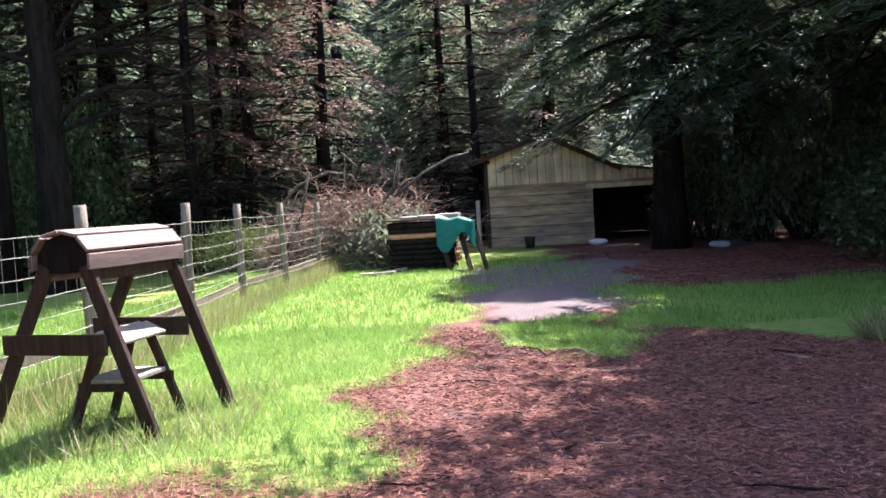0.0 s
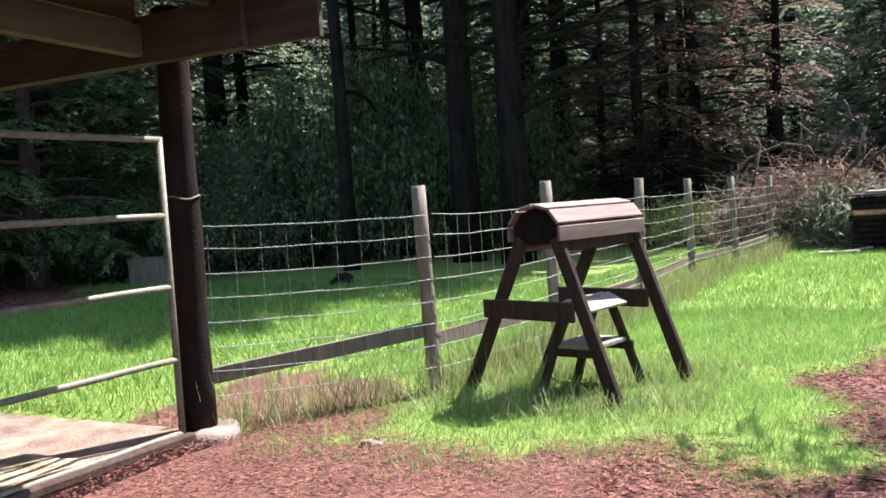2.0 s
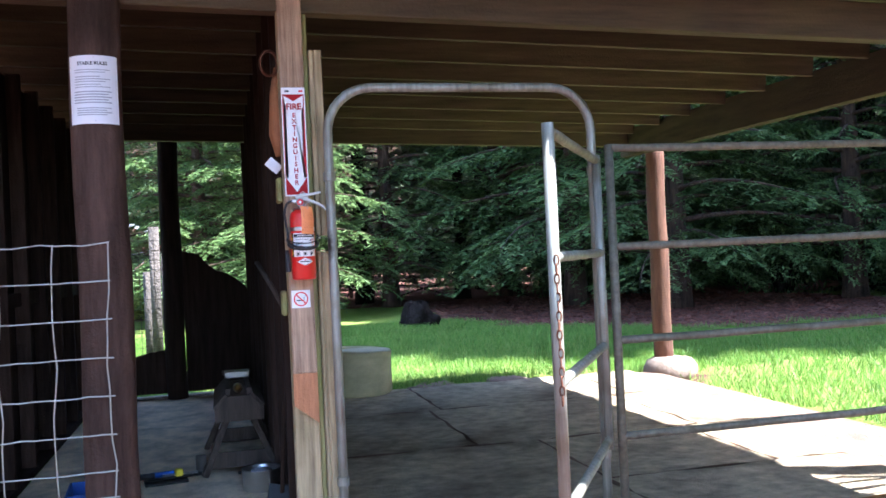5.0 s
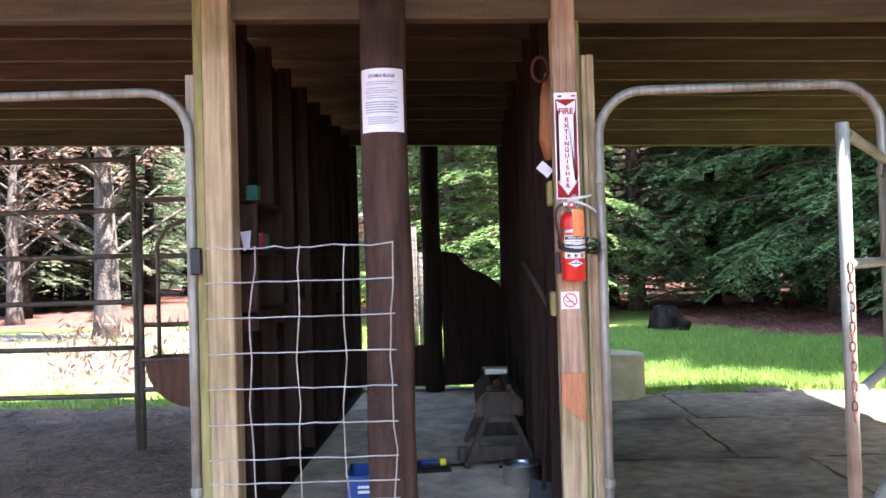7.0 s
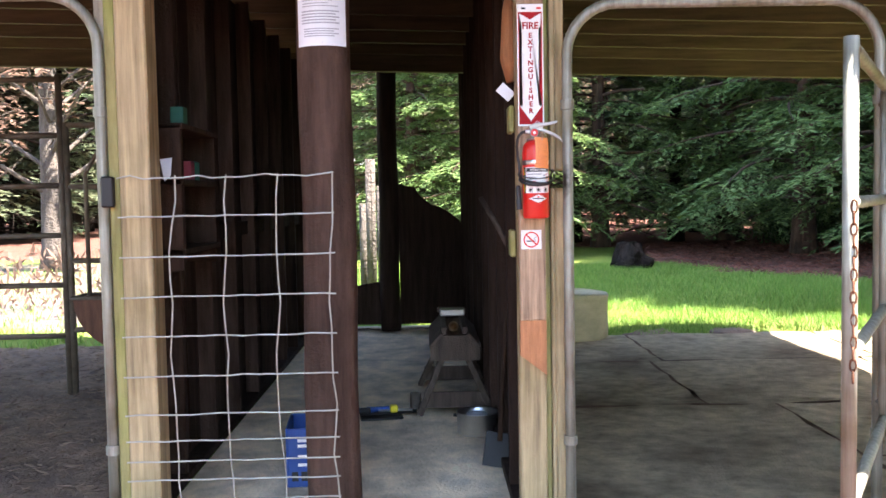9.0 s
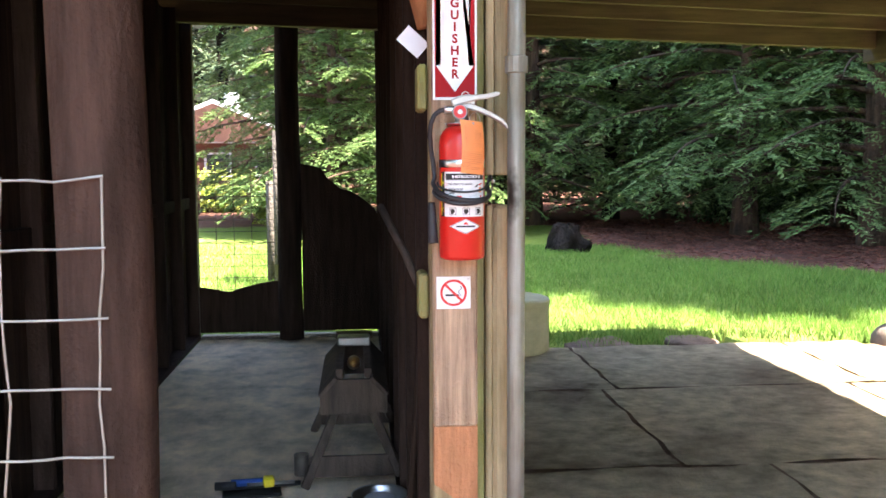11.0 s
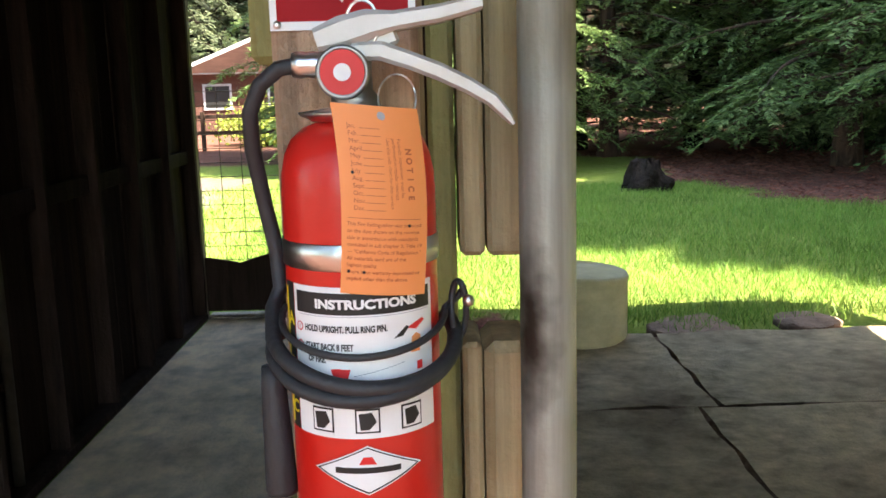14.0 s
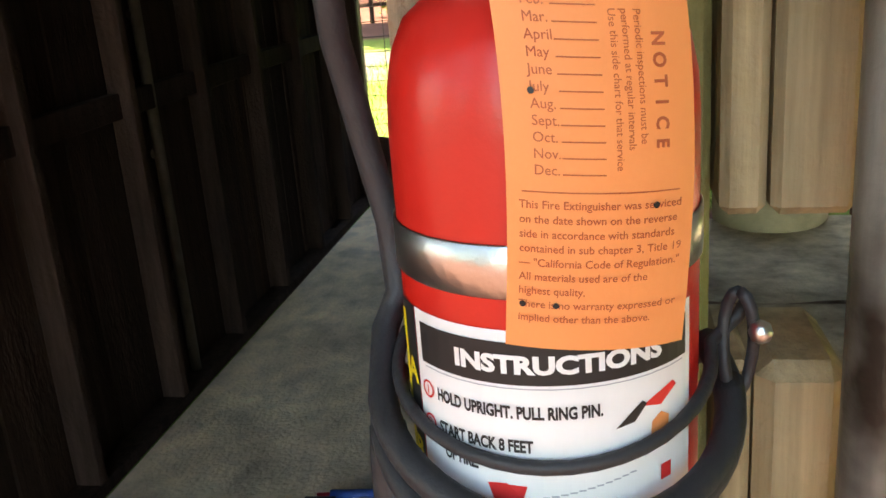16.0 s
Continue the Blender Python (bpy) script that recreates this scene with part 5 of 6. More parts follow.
litter = quads("leaf_litter", np.concatenate([flakes(170000, (-1.6, 5.0, 2.6, 9.6), 11, 0.055, None, on_mulch), flakes(22000, (-4.4, -1.4, 2.4, 5.2), 15, 0.04, None, on_mulch), flakes(30000, (1.5, 9, 11, 20), 12, 0.11, None, on_mulch), flakes(40000, (-27, -12, 3, 14), 13, 0.12, None, on_mulch)]), LITTER)
tagged(litter, "red-brown redwood twigs and needle litter", "leaf litter", kind="stuff")
straw = quads("straw", flakes(14000, (-9.3, -4.3, -6, -1.65), 14, 0.07, 0.0), STRAW)
tagged(straw, "scattered straw and twigs on the stall dirt", "straw", kind="stuff")

rgs = random.Random(19)
for k in range(17):
    L = rgs.uniform(0.25, 0.8)
    x, y, a = rgs.uniform(-0.6, 3.6), rgs.uniform(3.4, 8.2), rgs.uniform(0, 360)
    bm = tube(B(), [(L * (q / 5 - 0.5), 0.05 * math.sin(q * 1.3 + k), 0.012 + 0.012 * math.sin(q + k)) for q in range(6)], [0.009, 0.008, 0.008, 0.006, 0.005, 0.003], 6)
    ob = part("fallen_stick", bm, BARK if k % 3 else TWIG, smooth=True)
    ob.matrix_world = pose(x, y, float(ground_z(np.array(x), np.array(y))), 0, 0, a)
    tagged(ob, "thin bent stick fallen on the red mulch", "stick", "sticks on the mulch")

# ---- signs and papers ----
def lettering(name, text, size, place, material, parent, bold=0.0, align="CENTER", label="", wrap=None):
    """A line of writing laid on a surface; place maps flat (u, v) to a point."""
    v, f = words(text, size, bold, align)
    if not v:
        return None
    return raw(name, [place(a, b) for a, b, _ in v], f, material, parent, label)


def sheet(name, material, parent, u0, u1, v0, v1, place, n=1, label=""):
    """A flat or bent piece of print between u0..u1 and v0..v1."""
    bm = B()
    g = [[bm.verts.new(place(u0 + (u1 - u0) * i / n, v)) for v in (v0, v1)] for i in range(n + 1)]
    for i in range(n):
        bm.faces.new((g[i][0], g[i + 1][0], g[i + 1][1], g[i][1]))
    return part(name, bm, material, parent, label)


def poly(name, pts, material, parent, place, label=""):
    bm = B()
    bm.faces.new([bm.verts.new(place(u, v)) for u, v in pts])
    bmesh.ops.triangulate(bm, faces=bm.faces[:])
    return part(name, bm, material, parent, label)


def fire_sign():
    th = thing("fire_sign", pose(-4.3165, 0.093, 1.62), "tall red and white arrow sign for the fire extinguisher", "sign")
    part("plate", box(B(), 0, 0.002, -0.051, 0.051, 0, 0.472), WHITE, th)
    at = lambda h: (lambda u, v: (0.002 + h, u, v))
    sheet("red_field", SIGN_RED, th, -0.046, 0.046, 0.006, 0.442, at(0.0006))
    poly("arrow", [(0, 0.018), (0.044, 0.078), (0.0325, 0.078), (0.0325, 0.375), (0.042, 0.39), (0.042, 0.437), (0, 0.412), (-0.042, 0.437), (-0.042, 0.39), (-0.0325, 0.375), (-0.0325, 0.078), (-0.044, 0.078)], WHITE, th, at(0.0012))
    lettering("letters", "FIRE", 0.036, lambda u, v: (0.0038, u, 0.377 + v), SIGN_RED, th, 0.0012)
    for k, ch in enumerate("EXTINGUISHER"):
        lettering("letter", ch, 0.0275, lambda u, v, k=k: (0.0038, u, 0.342 - 0.0266 * k + v), SIGN_RED, th, 0.001)
    for u in (-0.035, 0.025):
        sheet("print_bar", BLACK if u < 0 else BRIGHT_RED, th, u, u + 0.018, 0.452, 0.46, at(0.0008))
    for u, v in ((-0.046, 0.004), (0.046, 0.004)):
        part("screw", lathe(B(), [(0.003, 0), (0.003, 0.001), (0.001, 0.002)], 8), STEEL, th).matrix_local = pose(0.002, u, v, 0, 90, 0)


fire_sign()


def no_smoking():
    th = thing("no_smoking_sign", pose(-4.3165, 0.088, 1.135), "small white sign with a red barred cigarette ring", "sign")
    part("plate", box(B(), 0, 0.002, -0.04, 0.04, 0, 0.076), WHITE, th)
    bm = B()
    ring = [[bm.verts.new((0.0028, r * math.cos(a), 0.038 + r * math.sin(a))) for a in np.linspace(0, math.tau, 40, endpoint=False)] for r in (0.0315, 0.026)]
    for k in range(40):
        bm.faces.new((ring[0][k], ring[0][(k + 1) % 40], ring[1][(k + 1) % 40], ring[1][k]))
    part("ring", bm, BRIGHT_RED, th)
    c = math.cos(math.radians(45))
    poly("bar", [(-0.0275 * c - 0.002, 0.0275 * c - 0.002), (-0.0275 * c + 0.002, 0.0275 * c + 0.002), (0.0275 * c + 0.002, -0.0275 * c + 0.002), (0.0275 * c - 0.002, -0.0275 * c - 0.002)], BRIGHT_RED, th, lambda u, v: (0.0034, u, 0.038 + v))
    sheet("cigarette", BLACK, th, -0.019, 0.012, 0.03, 0.0345, lambda u, v: (0.0024, u, v))
    sheet("ash", GREY_INK, th, 0.0135, 0.017, 0.03, 0.0345, lambda u, v: (0.0024, u, v))
    pts = [(0.0026, 0.015 - 0.004 * math.sin(k * 0.8), 0.036 + 0.0022 * k) for k in range(9)]
    part("smoke", tube(B(), pts, 0.0009, 4), BLACK, th)
    for y in (-0.034, 0.034):
        part("screw", lathe(B(), [(0.0026, 0), (0.0026, 0.001), (0.001, 0.002)], 8), STEEL, th).matrix_local = pose(0.002, y, 0.07, 0, 90, 0)


no_smoking()


def stable_rules():
    th = thing("notice_paper", pose(-4.36, -0.715, 1.934), "white printed paper of stable rules pinned on a post", "notice")
    R = 0.1105

    def wrap(h):
        return lambda u, v: ((R + h + 0.004 * math.sin(9 * v)) * math.cos(u / R), (R + h) * math.sin(u / R), v)

    sheet("paper", PAPER, th, -0.108, 0.108, 0, 0.279, wrap(0.0), 14)
    lettering("title", "STABLE RULES", 0.019, lambda u, v: wrap(0.0012)(u, 0.24 + v), BLACK, th, 0.0006)
    for k, v in enumerate((0.218, 0.208, 0.19, 0.18, 0.17, 0.158, 0.148)):
        sheet("print_line", GREY_INK, th, -0.075, 0.07 - 0.02 * (k % 3), v, v + 0.0035, wrap(0.001), 8)
    for k in range(5):
        sheet("print_line", GREY_INK, th, -0.08, 0.075 - 0.015 * (k % 2), 0.128 - 0.011 * k, 0.133 - 0.011 * k, wrap(0.001), 8)
    for k in range(4):
        sheet("print_line", GREY_INK, th, -0.07, 0.072 - 0.02 * (k % 2), 0.062 - 0.009 * k, 0.066 - 0.009 * k, wrap(0.001), 8)
    for v in (0.27, 0.012):
        part("tack", lathe(B(), [(0.003, 0), (0.002, 0.0025)], 8), STEEL, th).matrix_local = pose(R + 0.002, 0.006, v, 0, 90, 0)


stable_rules()
bm = B()
f = bm.faces.new([bm.verts.new(p) for p in ((0, 0, 0.09), (0.02, 0.055, 0.095), (0.03, 0.05, 0.02), (0.015, 0.02, 0.0))])
bmesh.ops.solidify(bm, geom=[f], thickness=0.001)
ob = part("paper_note", bm, PAPER)
ob.matrix_world = pose(-4.43, -1.396, 1.43)
tagged(ob, "crumpled white note on the post's inner side", "note")
ob = part("paper_note", plank(B(), (-4.44, -0.02, 1.79), (-4.44, 0.03, 1.745), 0.004, 0.045, 0.0), PAPER)
tagged(ob, "white folded note behind the post", "note")


# ---- fire extinguisher ----
def extinguisher():
    R = 0.0545
    th = thing("fire_extinguisher", pose(-4.267, 0.103, 1.258) @ Matrix.Scale(0.94, 4), "red fire extinguisher with an orange tag and black hose", "fire extinguisher")
    prof = [(0.046, 0.0), (0.0525, 0.003), (R, 0.009), (R, 0.27), (R * 0.985, 0.284), (R * 0.94, 0.296), (R * 0.85, 0.307), (R * 0.68, 0.315), (R * 0.44, 0.32), (0.018, 0.322), (0.0175, 0.326)]
    body = part("body", lathe(B(), prof, 56), RED, th, smooth=True)

    def on(h):
        return lambda u, v: ((R + h) * math.cos(u / R), (R + h) * math.sin(u / R), v + 0.009)

    part("collar", lathe(B(), [(0.03, 0.319), (0.039, 0.3235), (0.04, 0.3255), (0.02, 0.328)], 32), STEEL, th, smooth=True)
    strap = part("bracket_strap", lathe(B(), [(R + 0.0006, 0.221), (R + 0.0012, 0.2215), (R + 0.0012, 0.2385), (R + 0.0006, 0.239)], 56, caps=False), STEEL, th, "bright steel bracket strap", smooth=True)
    def lab_on(h):
        return lambda u, v: on(h)(u, v + 0.0015)

    # label
    lab = sheet("label", WHITE, th, -0.052, 0.06, 0.094, 0.2, lab_on(0.0005), 24, "white and black instruction label")
    sheet("title_bar", BLACK, lab, -0.048, 0.056, 0.181, 0.196, lab_on(0.0009), 20)
    lettering("title", "INSTRUCTIONS", 0.0125, lambda u, v: lab_on(0.0013)(u * 0.82 + 0.006, 0.1855 + 0.68 * v), WHITE, lab, 0.0006)
    lettering("line", "HOLD UPRIGHT. PULL RING PIN.", 0.0062, lambda u, v: lab_on(0.001)(u * 0.66 - 0.04, 0.169 + v), BLACK, lab, 0.00025, "LEFT")
    lettering("line", "START BACK 8 FEET", 0.0062, lambda u, v: lab_on(0.001)(u * 0.66 - 0.04, 0.1565 + v), BLACK, lab, 0.00025, "LEFT")
    lettering("line", "OF FIRE.", 0.0062, lambda u, v: lab_on(0.001)(u * 0.66 - 0.038, 0.1475 + v), BLACK, lab, 0.00025, "LEFT")
    for k, v in enumerate((0.171, 0.158)):
        bm = B()
        rr = [[bm.verts.new(lab_on(0.001)(-0.0455 + r * math.cos(a), v + r * math.sin(a))) for a in np.linspace(0, math.tau, 14, endpoint=False)] for r in (0.0034, 0.0026)]
        for j in range(14):
            bm.faces.new((rr[0][j], rr[0][(j + 1) % 14], rr[1][(j + 1) % 14], rr[1][j]))
        part("step_ring", bm, BRIGHT_RED, lab)
        lettering("numeral", str(k + 1), 0.005, lambda u, w, v=v: lab_on(0.001)(u - 0.0455, v - 0.0018 + w), BRIGHT_RED, lab)
    poly("drawing", [(0.037, 0.151), (0.045, 0.151), (0.046, 0.162), (0.042, 0.1645), (0.038, 0.162)], ORANGE, lab, lab_on(0.001))
    poly("drawing", [(0.034, 0.169), (0.048, 0.174), (0.05, 0.172), (0.042, 0.167)], BRIGHT_RED, lab, lab_on(0.001))
    poly("drawing", [(0.024, 0.163), (0.034, 0.171), (0.036, 0.1695), (0.031, 0.164)], BLACK, lab, lab_on(0.001))
    poly("drawing", [(-0.018, 0.137), (-0.008, 0.137), (-0.006, 0.1435), (-0.01, 0.141), (-0.013, 0.144), (-0.016, 0.141), (-0.02, 0.143)], BRIGHT_RED, lab, lab_on(0.001))
    poly("drawing", [(0.042, 0.138), (0.047, 0.138), (0.047, 0.144), (0.042, 0.144)], BRIGHT_RED, lab, lab_on(0.001))
    for k in range(12):
        sheet("drawing_line", GREY_INK, lab, -0.004 + 0.003 * k, -0.0015 + 0.003 * k, 0.1385 + 0.0006 * k, 0.1391 + 0.0006 * k, lab_on(0.0009), 1)
    sheet("rule", GREY_INK, lab, -0.046, 0.054, 0.1795, 0.1799, lab_on(0.0009), 12)
    for u in (-0.028, 0.004, 0.036):
        sheet("icon", BLACK, lab, u - 0.0085, u + 0.0085, 0.098, 0.1155, lab_on(0.0009), 4)
        sheet("icon_field", WHITE, lab, u - 0.0073, u + 0.0073, 0.0993, 0.1142, lab_on(0.0012), 4)
        poly("icon_shape", [(u - 0.005, 0.1005), (u + 0.001, 0.1005), (u + 0.006, 0.106), (u + 0.003, 0.113), (u - 0.001, 0.109), (u - 0.006, 0.112)], BLACK, lab, lab_on(0.0015))
    sheet("class_strip", BLACK, th, -0.0665, -0.053, 0.094, 0.2, lab_on(0.0005), 5, "black strip with yellow class letters")
    sheet("yellow_stripe", YELLOW, lab, -0.0655, -0.0615, 0.097, 0.196, lab_on(0.0009), 2)
    for ch, v in (("A", 0.17), ("B", 0.138), ("C", 0.106)):
        lettering("class_letter", ch, 0.013, lambda u, w, v=v: lab_on(0.0011)(u - 0.057, v + w), YELLOW, lab, 0.0004)
    # maker's mark as a plain diamond
    bm = B()
    us = np.linspace(-0.037, 0.043, 25)
    hh = [0.018 * (1 - abs(u - 0.003) / 0.0401) for u in us]
    lo = [bm.verts.new(on(0.0006)(u, 0.0725 - h)) for u, h in zip(us, hh)]
    up_ = [bm.verts.new(on(0.0006)(u, 0.0725 + h)) for u, h in zip(us, hh)]
    for k in range(24):
        bm.faces.new((lo[k], lo[k + 1], up_[k + 1], up_[k]))
    part("badge", bm, WHITE, th, "white diamond badge")
    bm = B()
    part("badge_edge", tube(bm, [on(0.0008)(u, 0.0725 + s * 0.0165 * (1 - abs(u - 0.003) / 0.037)) for s, uu in ((1, np.linspace(-0.034, 0.04, 17)), (-1, np.linspace(0.04, -0.034, 17))) for u in uu], 0.0005, 4), BLACK, th)
    sheet("badge_bar", BLACK, th, -0.02, 0.026, 0.0705, 0.0748, on(0.001), 10)
    poly("badge_mark", [(-0.003, 0.077), (0.009, 0.077), (0.006, 0.0825), (0.0, 0.0825)], BRIGHT_RED, th, on(0.0014))
    # valve
    valve = part("valve", lathe(B(), [(0.0165, 0.326), (0.0165, 0.336), (0.013, 0.34), (0.0125, 0.366), (0.009, 0.37), (0.007, 0.378)], 20), CHROME, th, "nickel valve with a round gauge", smooth=True)
    g = part("gauge", lathe(B(), [(0.0165, 0), (0.0185, 0.002), (0.0185, 0.01), (0.0165, 0.012), (0.0155, 0.0108)], 28), CHROME, valve, smooth=True)
    g.matrix_local = pose(0.01, -0.006, 0.352, 0, 90, 0)
    d = part("dial", lathe(B(), [(0.0152, 0.0), (0.0152, 0.0006)], 24), BRIGHT_RED, valve)
    d.matrix_local = pose(0.0212, -0.006, 0.352, 0, 90, 0)
    d = part("dial_centre", lathe(B(), [(0.006, 0.0), (0.006, 0.0006)], 20), WHITE, valve)
    d.matrix_local = pose(0.0222, -0.006, 0.352, 0, 90, 0)
    def bar(pts, w, hs):
        """A flat cast bar along pts in the upright plane, hs thick at each."""
        bm, rows = B(), []
        for k, (y, z) in enumerate(pts):
            a, b = pts[max(k - 1, 0)], pts[min(k + 1, len(pts) - 1)]
            t = Vector((0, b[0] - a[0], b[1] - a[1])).normalized()
            n_ = Vector((0, -t.z, t.y)) * hs[k] / 2
            c = Vector((0.004, y, z))
            rows.append([bm.verts.new(c + n_ * s + Vector((q * w / 2, 0, 0))) for s, q in ((1, -0.8), (1, 0.8), (0.6, 1), (-0.6, 1), (-1, 0.8), (-1, -0.8), (-0.6, -1), (0.6, -1))])
        for r0, r1 in zip(rows, rows[1:]):
            for j in range(8):
                bm.faces.new((r0[j], r0[(j + 1) % 8], r1[(j + 1) % 8], r1[j]))
        bm.faces.new(rows[0])
        bm.faces.new(rows[-1])
        bmesh.ops.recalc_face_normals(bm, faces=bm.faces[:])
        return bm

    lever = part("upper_lever", bar([(-0.024, 0.374), (-0.006, 0.379), (0.012, 0.384), (0.03, 0.386), (0.06, 0.39), (0.082, 0.395), (0.09, 0.396)], 0.022, [0.016, 0.022, 0.02, 0.013, 0.012, 0.011, 0.007]), CAST, th, "nickel upper lever")
    part("lever_web", plank(B(), (0.004, -0.016, 0.366), (0.004, 0.03, 0.381), 0.012, 0.02, 0.002), CAST, lever)
    bm = bar([(0.0, 0.366), (0.02, 0.366), (0.04, 0.359), (0.06, 0.351), (0.08, 0.341), (0.096, 0.331), (0.106, 0.32), (0.11, 0.314)], 0.022, [0.012, 0.013, 0.012, 0.012, 0.011, 0.01, 0.007, 0.003])
    part("lower_lever", bm, CAST, th, "nickel carrying handle")
    bm = B()
    tube(bm, [(0.012, 0.008 + 0.011 * math.sin(a), 0.384 + 0.016 * math.cos(a)) for a in np.linspace(0, math.tau, 20)], 0.0011, 6, False)
    part("pin_ring", bm, STEEL, th)
    bm = B()
    tube(bm, [(0.014 + 0.003 * math.sin(4 * a), 0.03 + 0.013 * math.sin(a), 0.333 + 0.017 * math.cos(a)) for a in np.linspace(0, math.tau, 24)], 0.0007, 5, False)
    part("tag_wire", bm, STEEL, th)
    cp = part("hose_coupling", lathe(B(), [(0.008, 0), (0.0095, 0.002), (0.0085, 0.006), (0.0095, 0.01), (0.0085, 0.014), (0.0095, 0.018), (0.0085, 0.024)], 18), STEEL, th, smooth=True)
    cp.matrix_local = pose(0.002, -0.018, 0.358, 90, 0, 0)
    # hose: out, down the side, twice round the body
    pts = [(0.002, -0.038, 0.358), (0.001, -0.052, 0.356), (0.0, -0.066, 0.345), (0.0, -0.074, 0.326), (-0.012, -0.076, 0.3), (-0.024, -0.072, 0.26), (-0.028, -0.066, 0.225), (-0.026, -0.064, 0.195), (-0.016, -0.069, 0.182)]
    Rh = R + 0.0085
    for k in range(1, 26):
        a = math.radians(-82) + k * math.radians(196) / 25
        sag = 0.171 - 0.028 * math.sin(math.pi * k / 25)
        pts.append((Rh * math.cos(a) * 1.04, Rh * math.sin(a) * 1.05, sag))
    pts += [(-0.03, 0.058, 0.166), (-0.045, 0.03, 0.166), (-0.044, -0.03, 0.163), (-0.028, -0.058, 0.16)]
    part("hose", tube(B(), pts, 0.0058, 12), RUBBER, th, "black rubber hose", smooth=True)
    pts = [(-0.02, -0.066, 0.16)]
    for k in range(0, 26):
        a = math.radians(-95) + k * math.radians(190) / 25
        pts.append(((Rh + 0.004) * math.cos(a), (Rh + 0.004) * math.sin(a), 0.1645 - 0.029 * math.sin(math.pi * k / 25)))
    part("hose_turn", tube(B(), pts, 0.0052, 10), RUBBER, th, smooth=True)
    pts = [((Rh - 0.005) * math.cos(a), (Rh - 0.005) * math.sin(a) * 1.02, 0.181 - 0.018 * math.cos(a)) for a in np.linspace(math.radians(-100), math.radians(92), 24)]
    part("rubber_cord", tube(B(), pts + [(-0.012, 0.07, 0.188), (-0.012, 0.074, 0.196)], 0.0026, 8), RUBBER, th, smooth=True)
    hook = part("cord_hook", tube(B(), [(-0.004 + 0.003 * math.sin(2 * a), 0.0695 + 0.0055 * math.sin(a), 0.18 + 0.021 * math.cos(a)) for a in np.linspace(0, math.tau, 18)], 0.0024, 8), RUBBER, th, "black snap hook on the cord", smooth=True)
    part("gate_ball", lathe(B(), [(0.001, -0.0045), (0.0035, -0.003), (0.0045, 0.0), (0.0035, 0.003), (0.001, 0.0045)], 14, (0.001, 0.0765, 0.187)), STEEL, hook, smooth=True)
    nz = part("nozzle", lathe(B(), [(0.0115, 0), (0.0125, 0.004), (0.011, 0.04), (0.0095, 0.085), (0.008, 0.1)], 18), RUBBER, th, "black hose nozzle", smooth=True)
    nz.matrix_local = pose(-0.012, -0.069, 0.037, 2, -3, 0)
    # tag
    W2, H2 = 0.03, 0.128

    def card(h):
        def f(u, v):
            w = v / H2
            y = 0.0115 + 0.92 * u + 0.006 * (1 - w) + 0.007 * math.sin(w * 2.4)
            c = math.sqrt(max(0.0, (R + 0.004) ** 2 - (y * 0.92) ** 2))
            return (c + h + 0.0045 * math.sin(w * 3.1) + 0.002 * (1 - w), y, 0.2055 + v * 0.97 - 0.003 * (u / W2))
        return f

    bm = B()
    n, m_ = 10, 14
    g2 = [[bm.verts.new(card(0.0)(-W2 + 2 * W2 * i / n, H2 * j / m_)) for j in range(m_ + 1)] for i in range(n + 1)]
    for i in range(n):
        for j in range(m_):
            bm.faces.new((g2[i][j], g2[i + 1][j], g2[i + 1][j + 1], g2[i][j + 1]))
    tag = part("tag", bm, ORANGE, th, "orange inspection tag with months", smooth=True)
    pr = lambda u, v: card(0.0007)(u, v)
    for k, mo in enumerate(("Jan.", "Feb.", "Mar.", "April", "May", "June", "July", "Aug.", "Sept.", "Oct.", "Nov.", "Dec.")):
        v = 0.1125 - 0.00495 * k
        lettering("month", mo, 0.0044, lambda a, b, v=v: pr(-0.021 + a, v + b), ORANGE_INK, tag, 0, "LEFT")
        sheet("month_rule", ORANGE_INK, tag, -0.012, 0.0015, v, v + 0.0004, pr, 3)
    for k, ch in enumerate("NOTICE"):
        lettering("heading_letter", ch, 0.0056, lambda a, b, k=k: pr(0.0175 + b, 0.0985 - 0.0062 * k - a), ORANGE_INK, tag, 0.0002)
    for k, tx in enumerate(("Periodic inspections must be", "performed at regular intervals", "Use this side chart for that service")):
        lettering("side_note", tx, 0.0034, lambda a, b, k=k: pr(0.0125 - 0.0038 * k + b, 0.107 - a), ORANGE_INK, tag, 0, "LEFT")
    sheet("rule", ORANGE_INK, tag, -0.025, 0.025, 0.0525, 0.0529, pr, 6)
    for k, tx in enumerate(("This Fire Extinguisher was serviced", "on the date shown on the reverse", "side in accordance with standards", "contained in sub chapter 3, Title 19", "\u2014 \"California Code of Regulation.\"", "All materials used are of the", "highest quality.", "There is no warranty expressed or", "implied other than the above.")):
        lettering("small_print", tx, 0.00365, lambda a, b, k=k: pr(-0.026 + a, 0.0475 - 0.0047 * k + b), ORANGE_INK, tag, 0.00003, "LEFT")
    for u, v in ((-0.0205, 0.083), (0.0175, 0.0485), (-0.0245, 0.0158), (-0.0135, 0.0158)):
        bm = B()
        bm.faces.new([bm.verts.new(card(0.0011)(u + 0.0011 * math.cos(a), v + 0.0011 * math.sin(a))) for a in np.linspace(0, math.tau, 10, endpoint=False)])
        part("punch_hole", bm, BLACK, tag)
    bm = B()
    bm.faces.new([bm.verts.new(card(0.0011)(0.004 + 0.0028 * math.cos(a), 0.1215 + 0.0028 * math.sin(a))) for a in np.linspace(0, math.tau, 14, endpoint=False)])
    part("eyelet", bm, GREY_INK, tag)


